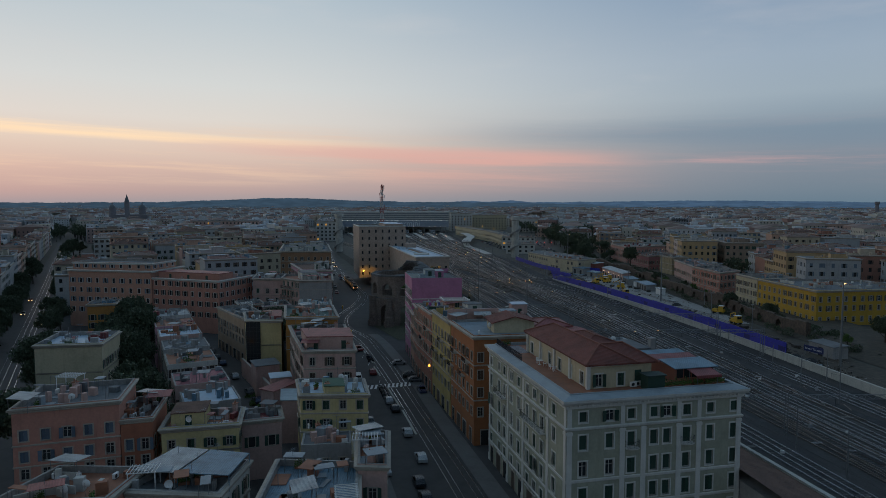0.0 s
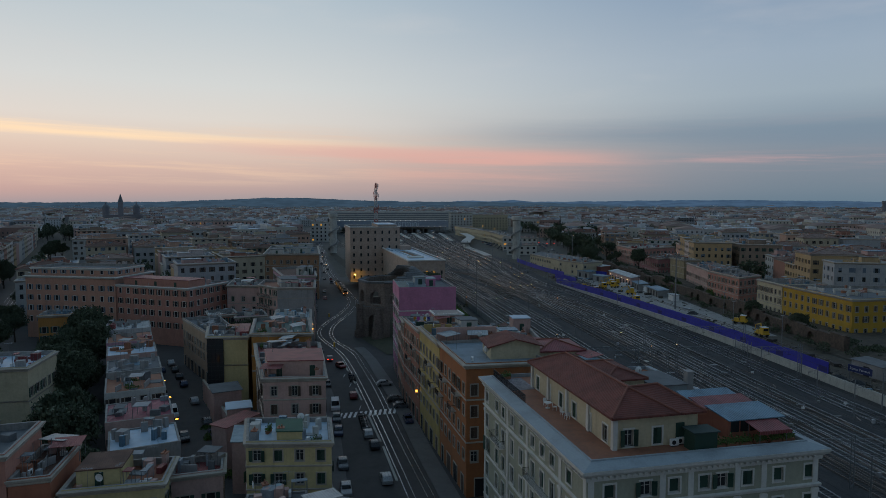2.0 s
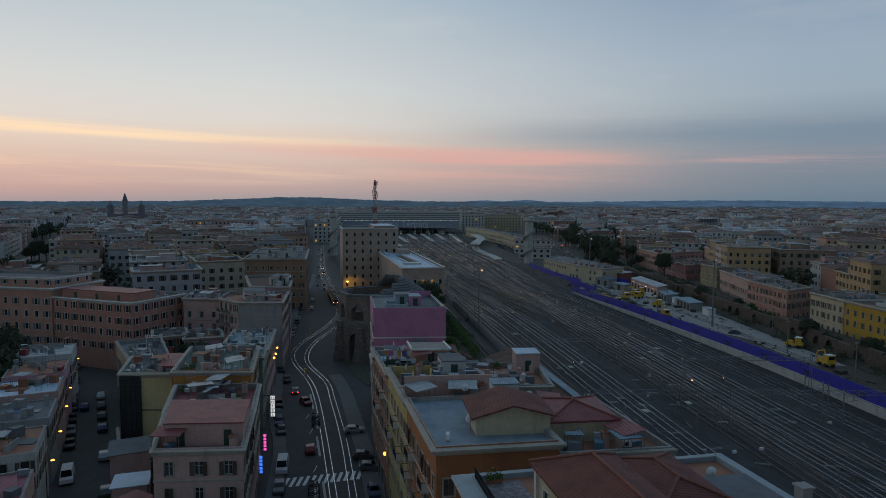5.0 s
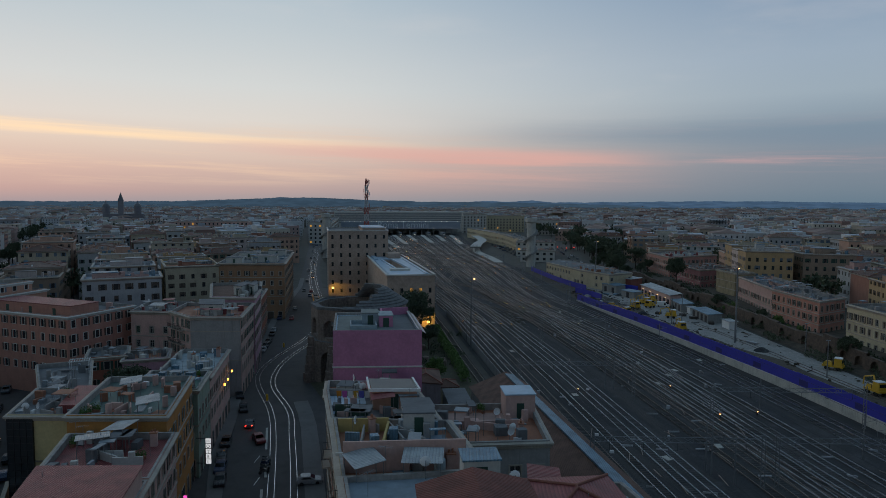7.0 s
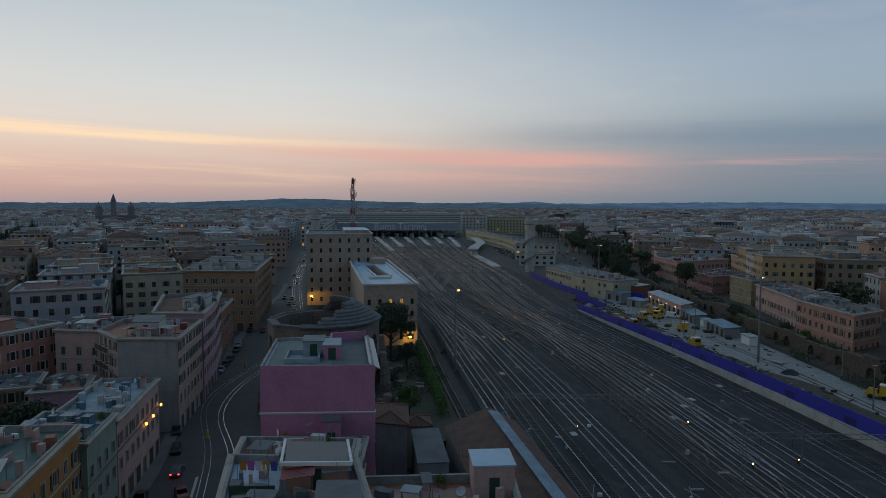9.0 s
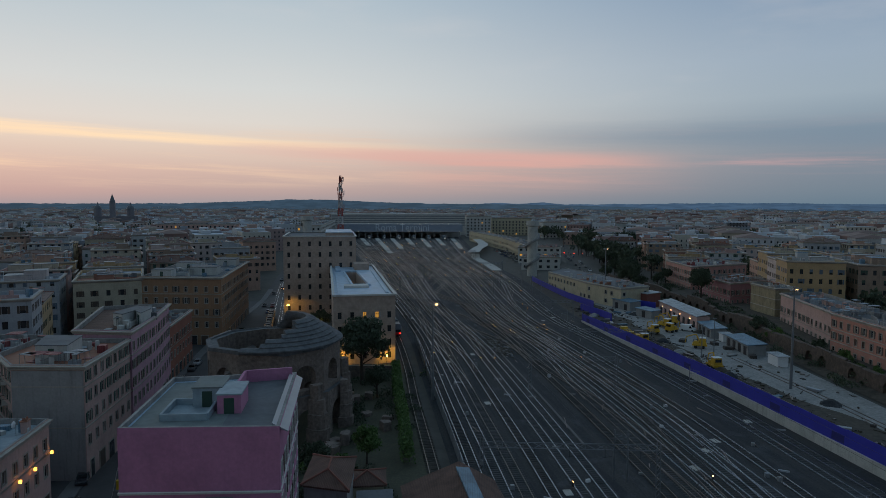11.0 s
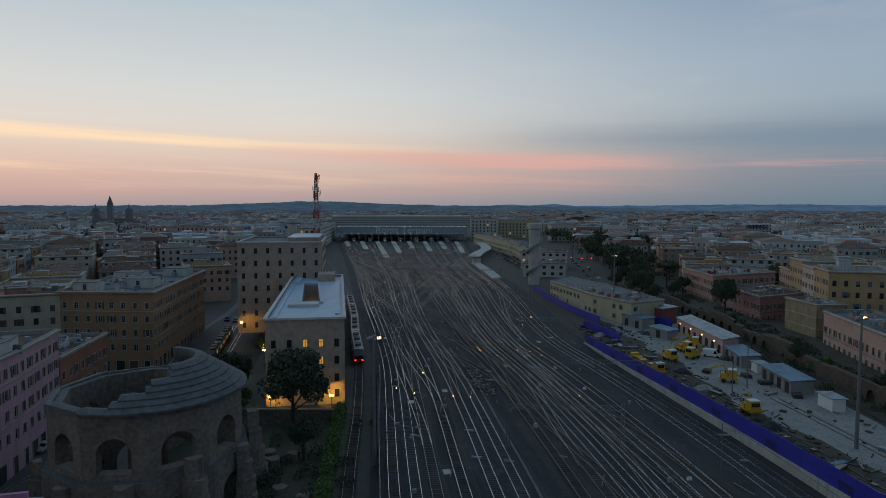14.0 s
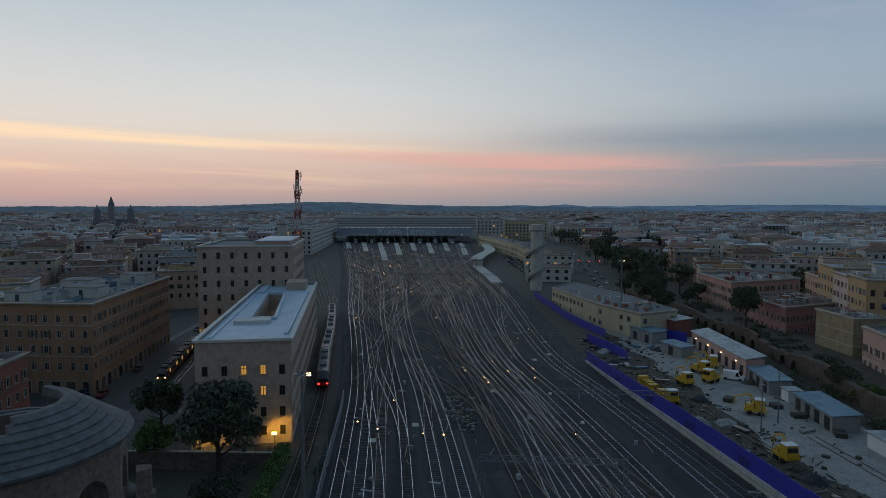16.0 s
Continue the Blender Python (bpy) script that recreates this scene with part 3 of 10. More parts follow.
# narrow-gauge tram rails along the street and round the bend by the ruin
TRAM = [(10.4, 65.7), (1.5, 102.9), (-9.3, 145.3), (-17.5, 176), (-25, 202.5), (-30.4, 217.9), (-39.1, 236.7), (-42.6, 249.3), (-43.1, 264.1), (-41, 290.4), (-41.8, 316.8), (-47.5, 340.6), (-58.3, 379.7), (-75.9, 444.2), (-91.9, 511), (-128, 680), (-196, 950)]
TRAM2 = [(13.6, 65.7), (4.7, 102.9), (-6.3, 145.3), (-13.8, 176), (-21.3, 202.5), (-25.7, 216.8), (-34.5, 234.6), (-38.1, 248.3), (-39.1, 264.1), (-37.2, 290.4), (-38.3, 316.8), (-44.2, 340.6), (-54.9, 379.7), (-72.6, 444.2), (-88.7, 511), (-125, 680), (-193, 950)]
FLUSH = [(-0.045, -0.05), (0.045, -0.05), (0.045, 0.02), (-0.045, 0.02)]
for tr in (TRAM, TRAM2):
    t = thing("tram_track", (tr[3][0], tr[3][1], 0), "narrow gauge tram track with bright rails set flush in asphalt", "tram track", "tram tracks")
    for off in (-0.5, 0.5):
        mb = Mesh()
        mb.sweep([(p.x, p.y, street_z(p.y)) for p in smooth_line(tr, 2.0)], [(a + off * 1.05, u) for a, u in FLUSH])
        part("rail", mb, tram_steel, t)

# white road markings
zeb = thing("zebra_crossing", (-15, 158, CITY), "worn white zebra crossing painted over the street", "zebra crossing", kind="structure")
for i in range(14):
    x = -22.5 + i * 1.05
    mb = Mesh()
    mb.box(x, 155.4 + 0.32 * i, CITY - 0.016, x + 0.55, 159.0 + 0.32 * i, CITY - 0.010)
    part("stripe", mb, white_paint, zeb)
# raised pale strips beside the parking bays
for i, (a, b) in enumerate((((-27.3, 205.9), (-24, 194.7)), ((-22.6, 189.4), (-20.4, 182.8)), ((-19.6, 178.3), (-16.9, 168.8)), ((-14.1, 158.3), (-9.8, 142.7)), ((-9.1, 140.2), (-5.4, 125.3)))):
    mb = Mesh()
    mb.sweep([(*a, CITY), (*b, CITY)], [(-0.2, -0.1), (0.2, -0.1), (0.2, 0.13), (-0.2, 0.13)])
    structure("kerb_strip", mb, pale_concrete, "low pale kerb strip beside the tram lane", "kerb")
for i in range(4):
    y = 162 + i * 9
    x = along(ST_L, y) * 0.5 + along(ST_R, y) * 0.5 - 2
    mb = Mesh()
    mb.box(x - 0.06, y, CITY - 0.016, x + 0.06, y + 3, CITY - 0.010)
    structure("lane_dash", mb, white_paint, "white lane dash on the asphalt", "road marking")

# retaining edge and fence between the street blocks and the tracks
fence = thing("railway_fence", (18, 245, 0), "pale grey panel fence along the edge of the tracks", "fence")
pts = [(along(LEFT, y) - 1.7, y) for y in range(206, 318, 4)]
for (x0, y0), (x1, y1) in zip(pts, pts[1:]):
    mb = Mesh()
    d = Vector((x1 - x0, y1 - y0, 0))
    mx = Matrix.Translation((x0, y0, 0)) @ Matrix.Rotation(math.atan2(d.y, d.x), 4, "Z")
    mb.box(0.04, -0.05, -0.1, d.length - 0.04, 0.05, 2.1, 0, mx)
    part("panel", mb, zinc, fence)
    mb = Mesh()
    mb.box(-0.06, -0.08, -0.1, 0.06, 0.08, 2.3, 0, mx)
    part("post", mb, pole_m, fence)

# retaining wall with the blue hoarding above it
wl = []
for y in range(52, 353, 4):
    wl.append(Vector((along(WALL, y), y, 0)))
# pale wall and hoarding get lower towards the far end
WALL_TOP = [(52, 2.3), (160, 2.1), (233, 1.95), (304, 1.3), (353, 0.5)]
SHEET_TOP = [(52, 4.8), (160, 4.8), (240, 4.6), (304, 4.1), (338, 3.3), (353, 2.8)]
mb = Mesh()
rows = []
for i, p in enumerate(wl):
    d = (wl[min(len(wl) - 1, i + 1)] - wl[max(0, i - 1)]).normalized()
    e, h = Vector((d.y, -d.x, 0)), along(WALL_TOP, p.y)
    rows.append([p + e * a_ + Vector((0, 0, u)) for a_, u in ((0, -0.1), (0.7, -0.1), (0.7, h - 0.1), (0.55, h), (0, h))])
for p, q in zip(rows, rows[1:]):
    for k in range(5):
        mb.face([p[k], q[k], q[(k + 1) % 5], p[(k + 1) % 5]])
mb.face(rows[0]), mb.face(rows[-1][::-1])
structure("wall_railway", mb, pale_concrete, "pale stained concrete retaining wall beside the tracks", "retaining wall")
hd = thing("blue_hoarding", (wl[40].x, wl[40].y, 1.8), "bright blue sheet hoarding on top of the retaining wall", "hoarding")
for i, (p, q) in enumerate(zip(wl, wl[1:])):
    if p.y < 166:
        continue
    d = q - p
    h0, h1 = along(WALL_TOP, p.y + 2), along(SHEET_TOP, p.y + 2)
    mx = Matrix.Translation(p) @ Matrix.Rotation(math.atan2(d.y, d.x), 4, "Z")
    mb = Mesh()
    mb.box(0.01, -0.42, h0 - 0.3, d.length - 0.01, -0.34, h1 + 0.05 * (i % 3), 0, mx)
    part("panel", mb, hoarding, hd)
    if i % 4 == 1 and h1 - h0 > 2:
        mb = Mesh()
        mb.box(0.4, -0.334, h0 + 0.2, d.length - 0.8, -0.325, h0 + 1.5, 0, mx)
        part("patch", mb, hoarding_d, hd, "darker blue replacement sheet")
    mb = Mesh()
    mb.box(-0.06, -0.62, h0 - 0.3, 0.06, -0.44, h1 - 0.2, 0, mx)
    part("post", mb, dark_iron, hd)

# works yard behind the wall
yd = Mesh()
YARD_E = [(60, 118), (200, 108), (300, 104.5), (370, 103.5), (410, 99), (470, 88)]
for y0 in range(60, 470, 5):
    y1 = y0 + 5
    w0 = along(WALL, y0) + 0.6 if y0 < 352 else along(RIGHT, y0) + 4
    w1 = along(WALL, y1) + 0.6 if y1 < 352 else along(RIGHT, y1) + 4
    e0, e1 = along(YARD_E, y0), along(YARD_E, y1)
    k0, k1 = lerp(w0, e0, lerp(0.66, 0.38, min(1, max(0, (y0 - 230) / 60))) + 0.2 * noise.noise(Vector((y0 * 0.05, 1, 2)))), lerp(w1, e1, lerp(0.66, 0.38, min(1, max(0, (y1 - 230) / 60))) + 0.2 * noise.noise(Vector((y1 * 0.05, 1, 2))))
    rough = y0 < 250
    yd.face([(w0, y0, 0.02), (k0, y0, 0.02), (k1, y1, 0.02), (w1, y1, 0.02)], 1)
    yd.face([(k0, y0, 0.02), (e0, y0, 0.02), (e1, y1, 0.02), (k1, y1, 0.02)], 1 if y0 < 220 else 0)
structure("yard", yd, [yard_m, dirt, grass_m], "dusty pale concrete works yard with earth strips", "yard")

# garden ground round the ruin and behind the ruined wall
gd = Mesh()
for p, q in (((-15, 214, CITY + 0.03), (-27, 240, CITY + 0.03)), ((-27, 240, CITY + 0.03), (-28, 262, CITY + 0.03)), ((-28, 262, CITY + 0.03), (-22, 284, -0.6))):
    e0, e1 = along(LEFT, p[1]) - 6.5, along(LEFT, q[1]) - 6.5
    f0, f1 = lerp(p[0], e0, 0.72), lerp(q[0], e1, 0.72)
    gd.face([p, (f0, p[1], -1.2), (f1, q[1], -1.2), q]), gd.face([(f0, p[1], -1.2), (e0, p[1], 0.03), (e1, q[1], 0.03), (f1, q[1], -1.2)])
structure("garden_ground", gd, grass_m, "dark grass and earth of the fenced garden", "garden")
sl = Mesh()
for y0 in range(60, 480, 12):
    y1 = y0 + 12
    e0, e1 = along(YARD_E, y0), along(YARD_E, y1)
    sl.face([(e0 + 1.5, y0, 0.03), (e0 + 9, y0, 1.8), (e1 + 9, y1, 1.8), (e1 + 1.5, y1, 0.03)])
    sl.face([(e0 + 9, y0, 1.8), (e0 + 30, y0, 1.8), (e1 + 30, y1, 1.8), (e1 + 9, y1, 1.8)])
structure("bank", sl, dirt, "brown earth bank below the old city wall", "bank")

# ---- houses ----
# window parts, built once: local x along the wall, y into it, z up, the opening's sill at 0
WIN = {}


def window_meshes(w, h, trim):
    """Frame with sash and panes in one piece (glazed, lamplit, shut), and a louvred shutter leaf."""
    key = (round(w, 2), round(h, 2), trim.name)
    if key in WIN:
        return WIN[key]
    a = w / 2

    sash = dark_iron if trim.name.startswith("pinkish") else sash_m

    def tray(name, mats, shut=False, leaves=False):
        mb = Mesh()
        # rings from the wall, over the proud surround, back to the sash
        rings = []
        for g_, lo, y in ((0.18, 0.16, 0.02), (0.18, 0.16, -0.08), (0.0, 0.0, -0.08), (0.0, 0.0, 0.16), (-0.07, -0.08, 0.16), (-0.07, -0.08, 0.19)):
            rings.append([(-a - g_, y, -lo), (a + g_, y, -lo), (a + g_, y, h + g_), (-a - g_, y, h + g_)])
        n = len(mb.v)
        for rg in rings:
            mb.v += rg
        for k in range(len(rings) - 1):
            for i in range(4):
                j = (i + 1) % 4
                mb.f.append((n + k * 4 + i, n + k * 4 + j, n + (k + 1) * 4 + j, n + (k + 1) * 4 + i)), mb.m.append(0 if k < 3 else 1)
        last = n + (len(rings) - 1) * 4
        x0, x1, z0, z1 = -a + 0.07, a - 0.07, 0.08, h - 0.07
        if shut:
            mb.f.append((last, last + 1, last + 2, last + 3)), mb.m.append(2)
        else:
            # two casements with a cross bar, cut from one sheet
            base = len(mb.v)
            xs, zs = (x0, -0.05, 0.05, x1), (z0, h * 0.66, h * 0.66 + 0.06, z1)
            idx = {}
            for j, z in enumerate(zs):
                for i, x in enumerate(xs):
                    if (i, j) == (0, 0): idx[i, j] = last
                    elif (i, j) == (3, 0): idx[i, j] = last + 1
                    elif (i, j) == (3, 3): idx[i, j] = last + 2
                    elif (i, j) == (0, 3): idx[i, j] = last + 3
                    else:
                        idx[i, j] = len(mb.v)
                        mb.v.append((x, 0.19, z))
            for j in range(3):
                for i in range(3):
                    mb.f.append((idx[i, j], idx[i + 1, j], idx[i + 1, j + 1], idx[i, j + 1])), mb.m.append(1 if i == 1 or j == 1 else 2)
        if leaves:
            for s in (-1, 1):
                e0 = n + 4 + (1 if s > 0 else 0)
                e1 = n + 4 + (2 if s > 0 else 3)
                b_ = len(mb.v)
                x = s * (a + 0.18 + a * 0.9)
                mb.v += [(x, -0.08, -0.02), (x, -0.08, h), (x, 0.0, h), (x, 0.0, -0.02)]
                mb.f += [(e0, b_, b_ + 1, e1) if s > 0 else (b_, e0, e1, b_ + 1), (b_, b_ + 3, b_ + 2, b_ + 1) if s > 0 else (b_, b_ + 1, b_ + 2, b_ + 3)]
                mb.m += [3, 3]
        return mb.mesh(name, mats)

    leaf = Mesh()
    lw, n = a - 0.02, 12
    prof = [(0.05, h), (0.05, 0.0), (0.0, 0.0), (0.0, 0.08)]
    for i in range(n):
        z = lerp(0.08, h - 0.08, i / n)
        prof += [(0.035, z + 0.01), (0.0, z + (h - 0.16) / n)]
    prof += [(0.0, h)]
    k = len(prof)
    leaf.v += [(0.0, y, z) for y, z in prof] + [(lw, y, z) for y, z in prof]
    for i in range(k):
        j = (i + 1) % k
        leaf.f.append((i, k + i, k + j, j)), leaf.m.append(0)
    leaf.f += [tuple(range(k)), tuple(range(2 * k - 1, k - 1, -1))]
    leaf.m += [0, 0]
    sh = (shutter_g, shutter_b, shutter_s)
    WIN[key] = {"open": tray("window", [trim, sash, glass_m]), "lit": tray("window", [trim, sash, lit_window]),
                "leaf": {s.name: leaf.mesh("shutter", s) for s in sh}, "shut": {s.name: tray("window", [trim, sash, s], shut=True) for s in sh},
                "wings": {s.name: tray("window", [trim, sash, glass_m, s], leaves=True) for s in sh}}
    return WIN[key]


def facade_cells(mb, p, q, z0, z1, cols, floors, w, h, sill, depth=0.22, m=0, skip=(), places=None):
    """A wall from p to q with openings sunk into it; returns the openings' poses. floors: their floor levels."""
    d = Vector((q[0] - p[0], q[1] - p[1], 0))
    L = d.length
    d.normalize()
    inn = Vector((-d.y, d.x, 0))
    o = Vector((p[0], p[1], 0))

    def at(s, z, y=0.0):
        return o + d * s + inn * y + Vector((0, 0, z))

    out = []
    zs = [z0]
    for f in floors:
        zs += [f + sill, f + sill + h]
    zs.append(z1)
    mids = places or [L / cols * (c + 0.5) for c in range(cols)]
    cols = len(mids)
    for k in range(0, len(zs) - 1):
        if k % 2 == 0:
            mb.face([at(0, zs[k]), at(L, zs[k]), at(L, zs[k + 1]), at(0, zs[k + 1])], m)
            continue
        prev = 0.0
        for c in range(cols):
            if (c, k // 2) in skip:
                continue
            a, b = mids[c] - w / 2, mids[c] + w / 2
            mb.face([at(prev, zs[k]), at(a, zs[k]), at(a, zs[k + 1]), at(prev, zs[k + 1])], m)
            for s0, s1, za, zb in ((a, a, zs[k], zs[k + 1]), (b, b, zs[k + 1], zs[k])):
                mb.face([at(s0, za), at(s0, za, depth), at(s1, zb, depth), at(s1, zb)], m)
            mb.face([at(a, zs[k]), at(b, zs[k]), at(b, zs[k], depth), at(a, zs[k], depth)], m)
            mb.face([at(a, zs[k + 1], depth), at(b, zs[k + 1], depth), at(b, zs[k + 1]), at(a, zs[k + 1])], m)
            prev = b
            mx = Matrix(((d.x, inn.x, 0, 0), (d.y, inn.y, 0, 0), (0, 0, 1, 0), (0, 0, 0, 1)))
            mx.translation = at(mids[c], zs[k])
            out.append((mx, c, k // 2))
        mb.face([at(prev, zs[k]), at(L, zs[k]), at(L, zs[k + 1]), at(prev, zs[k + 1])], m)
    return out


def inset(poly, d):
    """The polygon moved inwards by d (outwards: minus)."""
    n, out = len(poly), []
    for i in range(n):
        a, b, c = Vector(poly[i - 1]), Vector(poly[i]), Vector(poly[(i + 1) % n])
        u, v = (b - a).normalized(), (c - b).normalized()
        n1, n2 = Vector((-u.y, u.x)), Vector((-v.y, v.x))
        s = n1 + n2
        s = s / max(0.3, s.dot(n1))
        out.append((b.x + s.x * d, b.y + s.y * d))
    return out


HOUSES = []
ENDS = [tuple(pose(0, 0, EYE, TILT, LEAN, TURN) @ Vector((METRES * r_[1], METRES * r_[2], METRES * r_[3]))) for r_ in (ROWS[0], ROWS[12], ROWS[-1])]


def faces_path(p, q):
    """Whether a wall from p to q turns its outside to some stretch of the flight; the others stay blind."""
    return any((q[1] - p[1]) * (e[0] - p[0]) - (q[0] - p[0]) * (e[1] - p[1]) > 0 for e in ENDS)




slate_sheet = mat("weathered_roof_sheet", (0.30, 0.34, 0.37), 0.6, big=0.25, small=0.2, island=0.3)


def clutter(root, poly, z, r, n):
    """Small stuff that crowds a roof: low walls, boxes, tanks, pipes and poles, too small to tell apart."""
    mb = Mesh()
    q4 = poly[:4]
    for _ in range(n):
        c = quad(q4, r.uniform(0.08, 0.92), r.uniform(0.08, 0.92))
        kind = r.randrange(8)
        w, l, hh = r.uniform(0.3, 1.6), r.uniform(0.3, 1.6), r.uniform(0.5, 1.7)
        if kind == 0:
            mb.prism(rect(c.x, c.y, 0.7, 0.5, r.uniform(0, 90)), z, z + 1.6, 0)
        elif kind == 1:
            mb.tube((c.x, c.y, z), (c.x, c.y, z + r.uniform(2, 3.6)), 0.04, 4, 3)
        elif kind == 2:
            e = c.lerp(quad(q4, r.uniform(0.1, 0.9), r.uniform(0.1, 0.9)), 0.5)
            mb.sweep([(c.x, c.y, 0), (e.x, e.y, 0)], [(-0.1, z), (0.1, z), (0.1, z + 1.0), (-0.1, z + 1.0)], m=0)
        elif kind == 3:
            mb.prism(rect(c.x, c.y, w * 2.2, l * 2.2, r.uniform(-15, 25)), z, z + 0.12, r.choice((1, 2)))
        elif kind == 4:
            mb.prism(rect(c.x, c.y, w * 1.8, l * 1.8, r.uniform(-15, 25)), z + 2.0, z + 2.1, r.choice((1, 2)))
            for x, y in rect(c.x, c.y, w * 1.7, l * 1.7, 8):
                mb.tube((x, y, z), (x, y, z + 2.0), 0.04, 4, 3)
        else:
            mb.prism(rect(c.x, c.y, w, l, r.uniform(-15, 25)), z, z + hh, r.choice((0, 1, 2, 2)))
    tagged(part("roof_clutter", mb, [st_blank if root.name.startswith("row_house") else r.choice((st_pale, st_white, st_blank)), slate_sheet, r.choice((terrace, tar_roof, corrugated_b, corrugated_r)), pole_m], root), kind="stuff")


def shops(root, poly, faces, foot):
    """The dark shop and door openings of the street storey, with pale jambs and a lintel over each."""
    mb = Mesh()
    for i in faces:
        p, q = Vector((*poly[i], foot)), Vector((*poly[(i + 1) % len(poly)], foot))
        d = q - p
        L = d.length
        if L < 5 or not faces_path(poly[i], poly[(i + 1) % len(poly)]):
            continue
        d.normalize()
        n = int(L / 3.6)
        for c in range(n):
            o = p + d * (L * (c + 0.5) / n)
            mx = Matrix(((d.x, -d.y, 0, o.x), (d.y, d.x, 0, o.y), (0, 0, 1, foot), (0, 0, 0, 1)))
            w = 1.15 if c % 3 else 0.7
            mb.box(-w, -0.04, 0.0, w, 0.02, 2.9, c % 2, mx)
            mb.box(-w - 0.18, -0.09, 0.0, -w, 0.02, 3.1, 2, mx), mb.box(w, -0.09, 0.0, w + 0.18, 0.02, 3.1, 2, mx), mb.box(-w, -0.09, 2.9, w, 0.02, 3.1, 2, mx)
    if mb.v:
        tagged(part("shop_front", mb, [glass_m, shutter_b, trim_d], root, "row of dark shop openings at street level"), kind="stuff")


def palazzo(name, poly, h, wall, label, faces=(0, 1, 2, 3), spacing=3.0, floor=3.4, ground=4.2, win=(1.05, 1.75), sill=0.85, shutters=shutter_g, trim=None, roof=None,
            cornice=0.45, bands=True, detail=2, mix=(0.3, 0.55), parapet=0.9, base=0.0, category="house", group="", lit=0.0, seed=1, top_gap=0.9, balconies=(), bandmat=None, blank=0.0):
    """A town house on a polygon (anticlockwise): walls with sunk openings on the given sides, cornice, storey bands, flat roof with parapet."""
    r = random.Random(seed * 77 + 3)
    trim, roof = trim or trim_d, roof or tar_roof
    cx, cy = sum(p[0] for p in poly) / len(poly), sum(p[1] for p in poly) / len(poly)
    foot = street_z(cy) if base == 0 and low_town(cx, cy) else base
    root = thing(name, (cx, cy, foot), label, category, group)
    floors = []
    z = base + 0.6
    if ground:
        floors.append(base)
        z = base + ground
    while z + floor * 0.8 < base + h - top_gap:
        floors.append(z)
        z += floor
    fs = [f if i or not ground else f + 0.35 for i, f in enumerate(floors)]
    mb = Mesh()
    holes = []
    n = len(poly)
    for i in range(n):
        p, q = poly[i], poly[(i + 1) % n]
        L = math.dist(p, q)
        if i in faces and L > spacing * 0.9 and faces_path(p, q):
            cols = max(1, int(round(L / spacing)))
            skip = {(c, f) for c in range(cols) for f in range(len(fs)) if r.random() < blank}
            holes += [(m, c, f, i) for m, c, f in facade_cells(mb, p, q, foot - 0.15, base + h, cols, fs, win[0], win[1], sill, skip=skip)]
        else:
            mb.face([(*p, foot - 0.15), (*q, foot - 0.15), (*q, base + h), (*p, base + h)])
    top, inn = base + h, inset(poly, 0.32)
    for i in range(n):
        j = (i + 1) % n
        mb.face([(*poly[i], top), (*poly[j], top), (*inn[j], top), (*inn[i], top)], 1)
        mb.face([(*inn[i], top), (*inn[j], top), (*inn[j], top - parapet), (*inn[i], top - parapet)], 1)
    part("wall", mb, [wall, coping_m], root)
    if foot < base - 2 and detail > 1:
        shops(root, poly, faces, foot)
    mb = Mesh()
    mb.face([(*p, top - parapet) for p in inn])
    part("roof", mb, roof, root)
    if cornice:
        mb = Mesh()
        c = cornice
        mb.sweep([(*p, 0) for p in poly], [(-0.0, top - 0.95), (c * 0.5, top - 0.85), (c * 0.55, top - 0.62), (c, top - 0.5), (c + 0.04, top - 0.24), (0.02, top - 0.14)], closed=True)
        part("cornice", mb, trim, root)
    if bands and detail > 1:
        for f in floors[1:2] + floors[-1:]:
            mb = Mesh()
            mb.sweep([(*p, 0) for p in poly], [(0.0, f + 0.02), (0.10, f + 0.06), (0.12, f + 0.24), (0.0, f + 0.30)], closed=True)
            part("band", mb, bandmat or trim, root)
    if holes:
        W = window_meshes(win[0], win[1], trim)
        leaf = W["leaf"][shutters.name]
        a = win[0] / 2
        if detail == 0:
            far_w, far_l = Mesh(), Mesh()
            for m, c, f, i in holes:
                (far_l if r.random() < lit else far_w).box(-a, 0.17, 0, a, 0.2, win[1], 0, m)
                for x0, x1, z0, z1 in ((-a - 0.15, -a, -0.1, win[1] + 0.15), (a, a + 0.15, -0.1, win[1] + 0.15), (-a, a, win[1], win[1] + 0.15), (-a, a, -0.12, 0)):
                    far_w.box(x0, -0.06, z0, x1, 0.01, z1, 1, m)
                if r.random() < sum(mix):
                    for x0, x1 in ((-a * 1.95 - 0.15, -a - 0.15), (a + 0.15, a * 1.95 + 0.15)):
                        far_w.box(x0, -0.06, 0, x1, 0.0, win[1], 2, m)
            tagged(part("glazing", far_w, [glass_m, trim, shutters], root), kind="stuff")
            if far_l.v:
                tagged(part("lit_glazing", far_l, lit_window, root), kind="stuff")
            holes = []
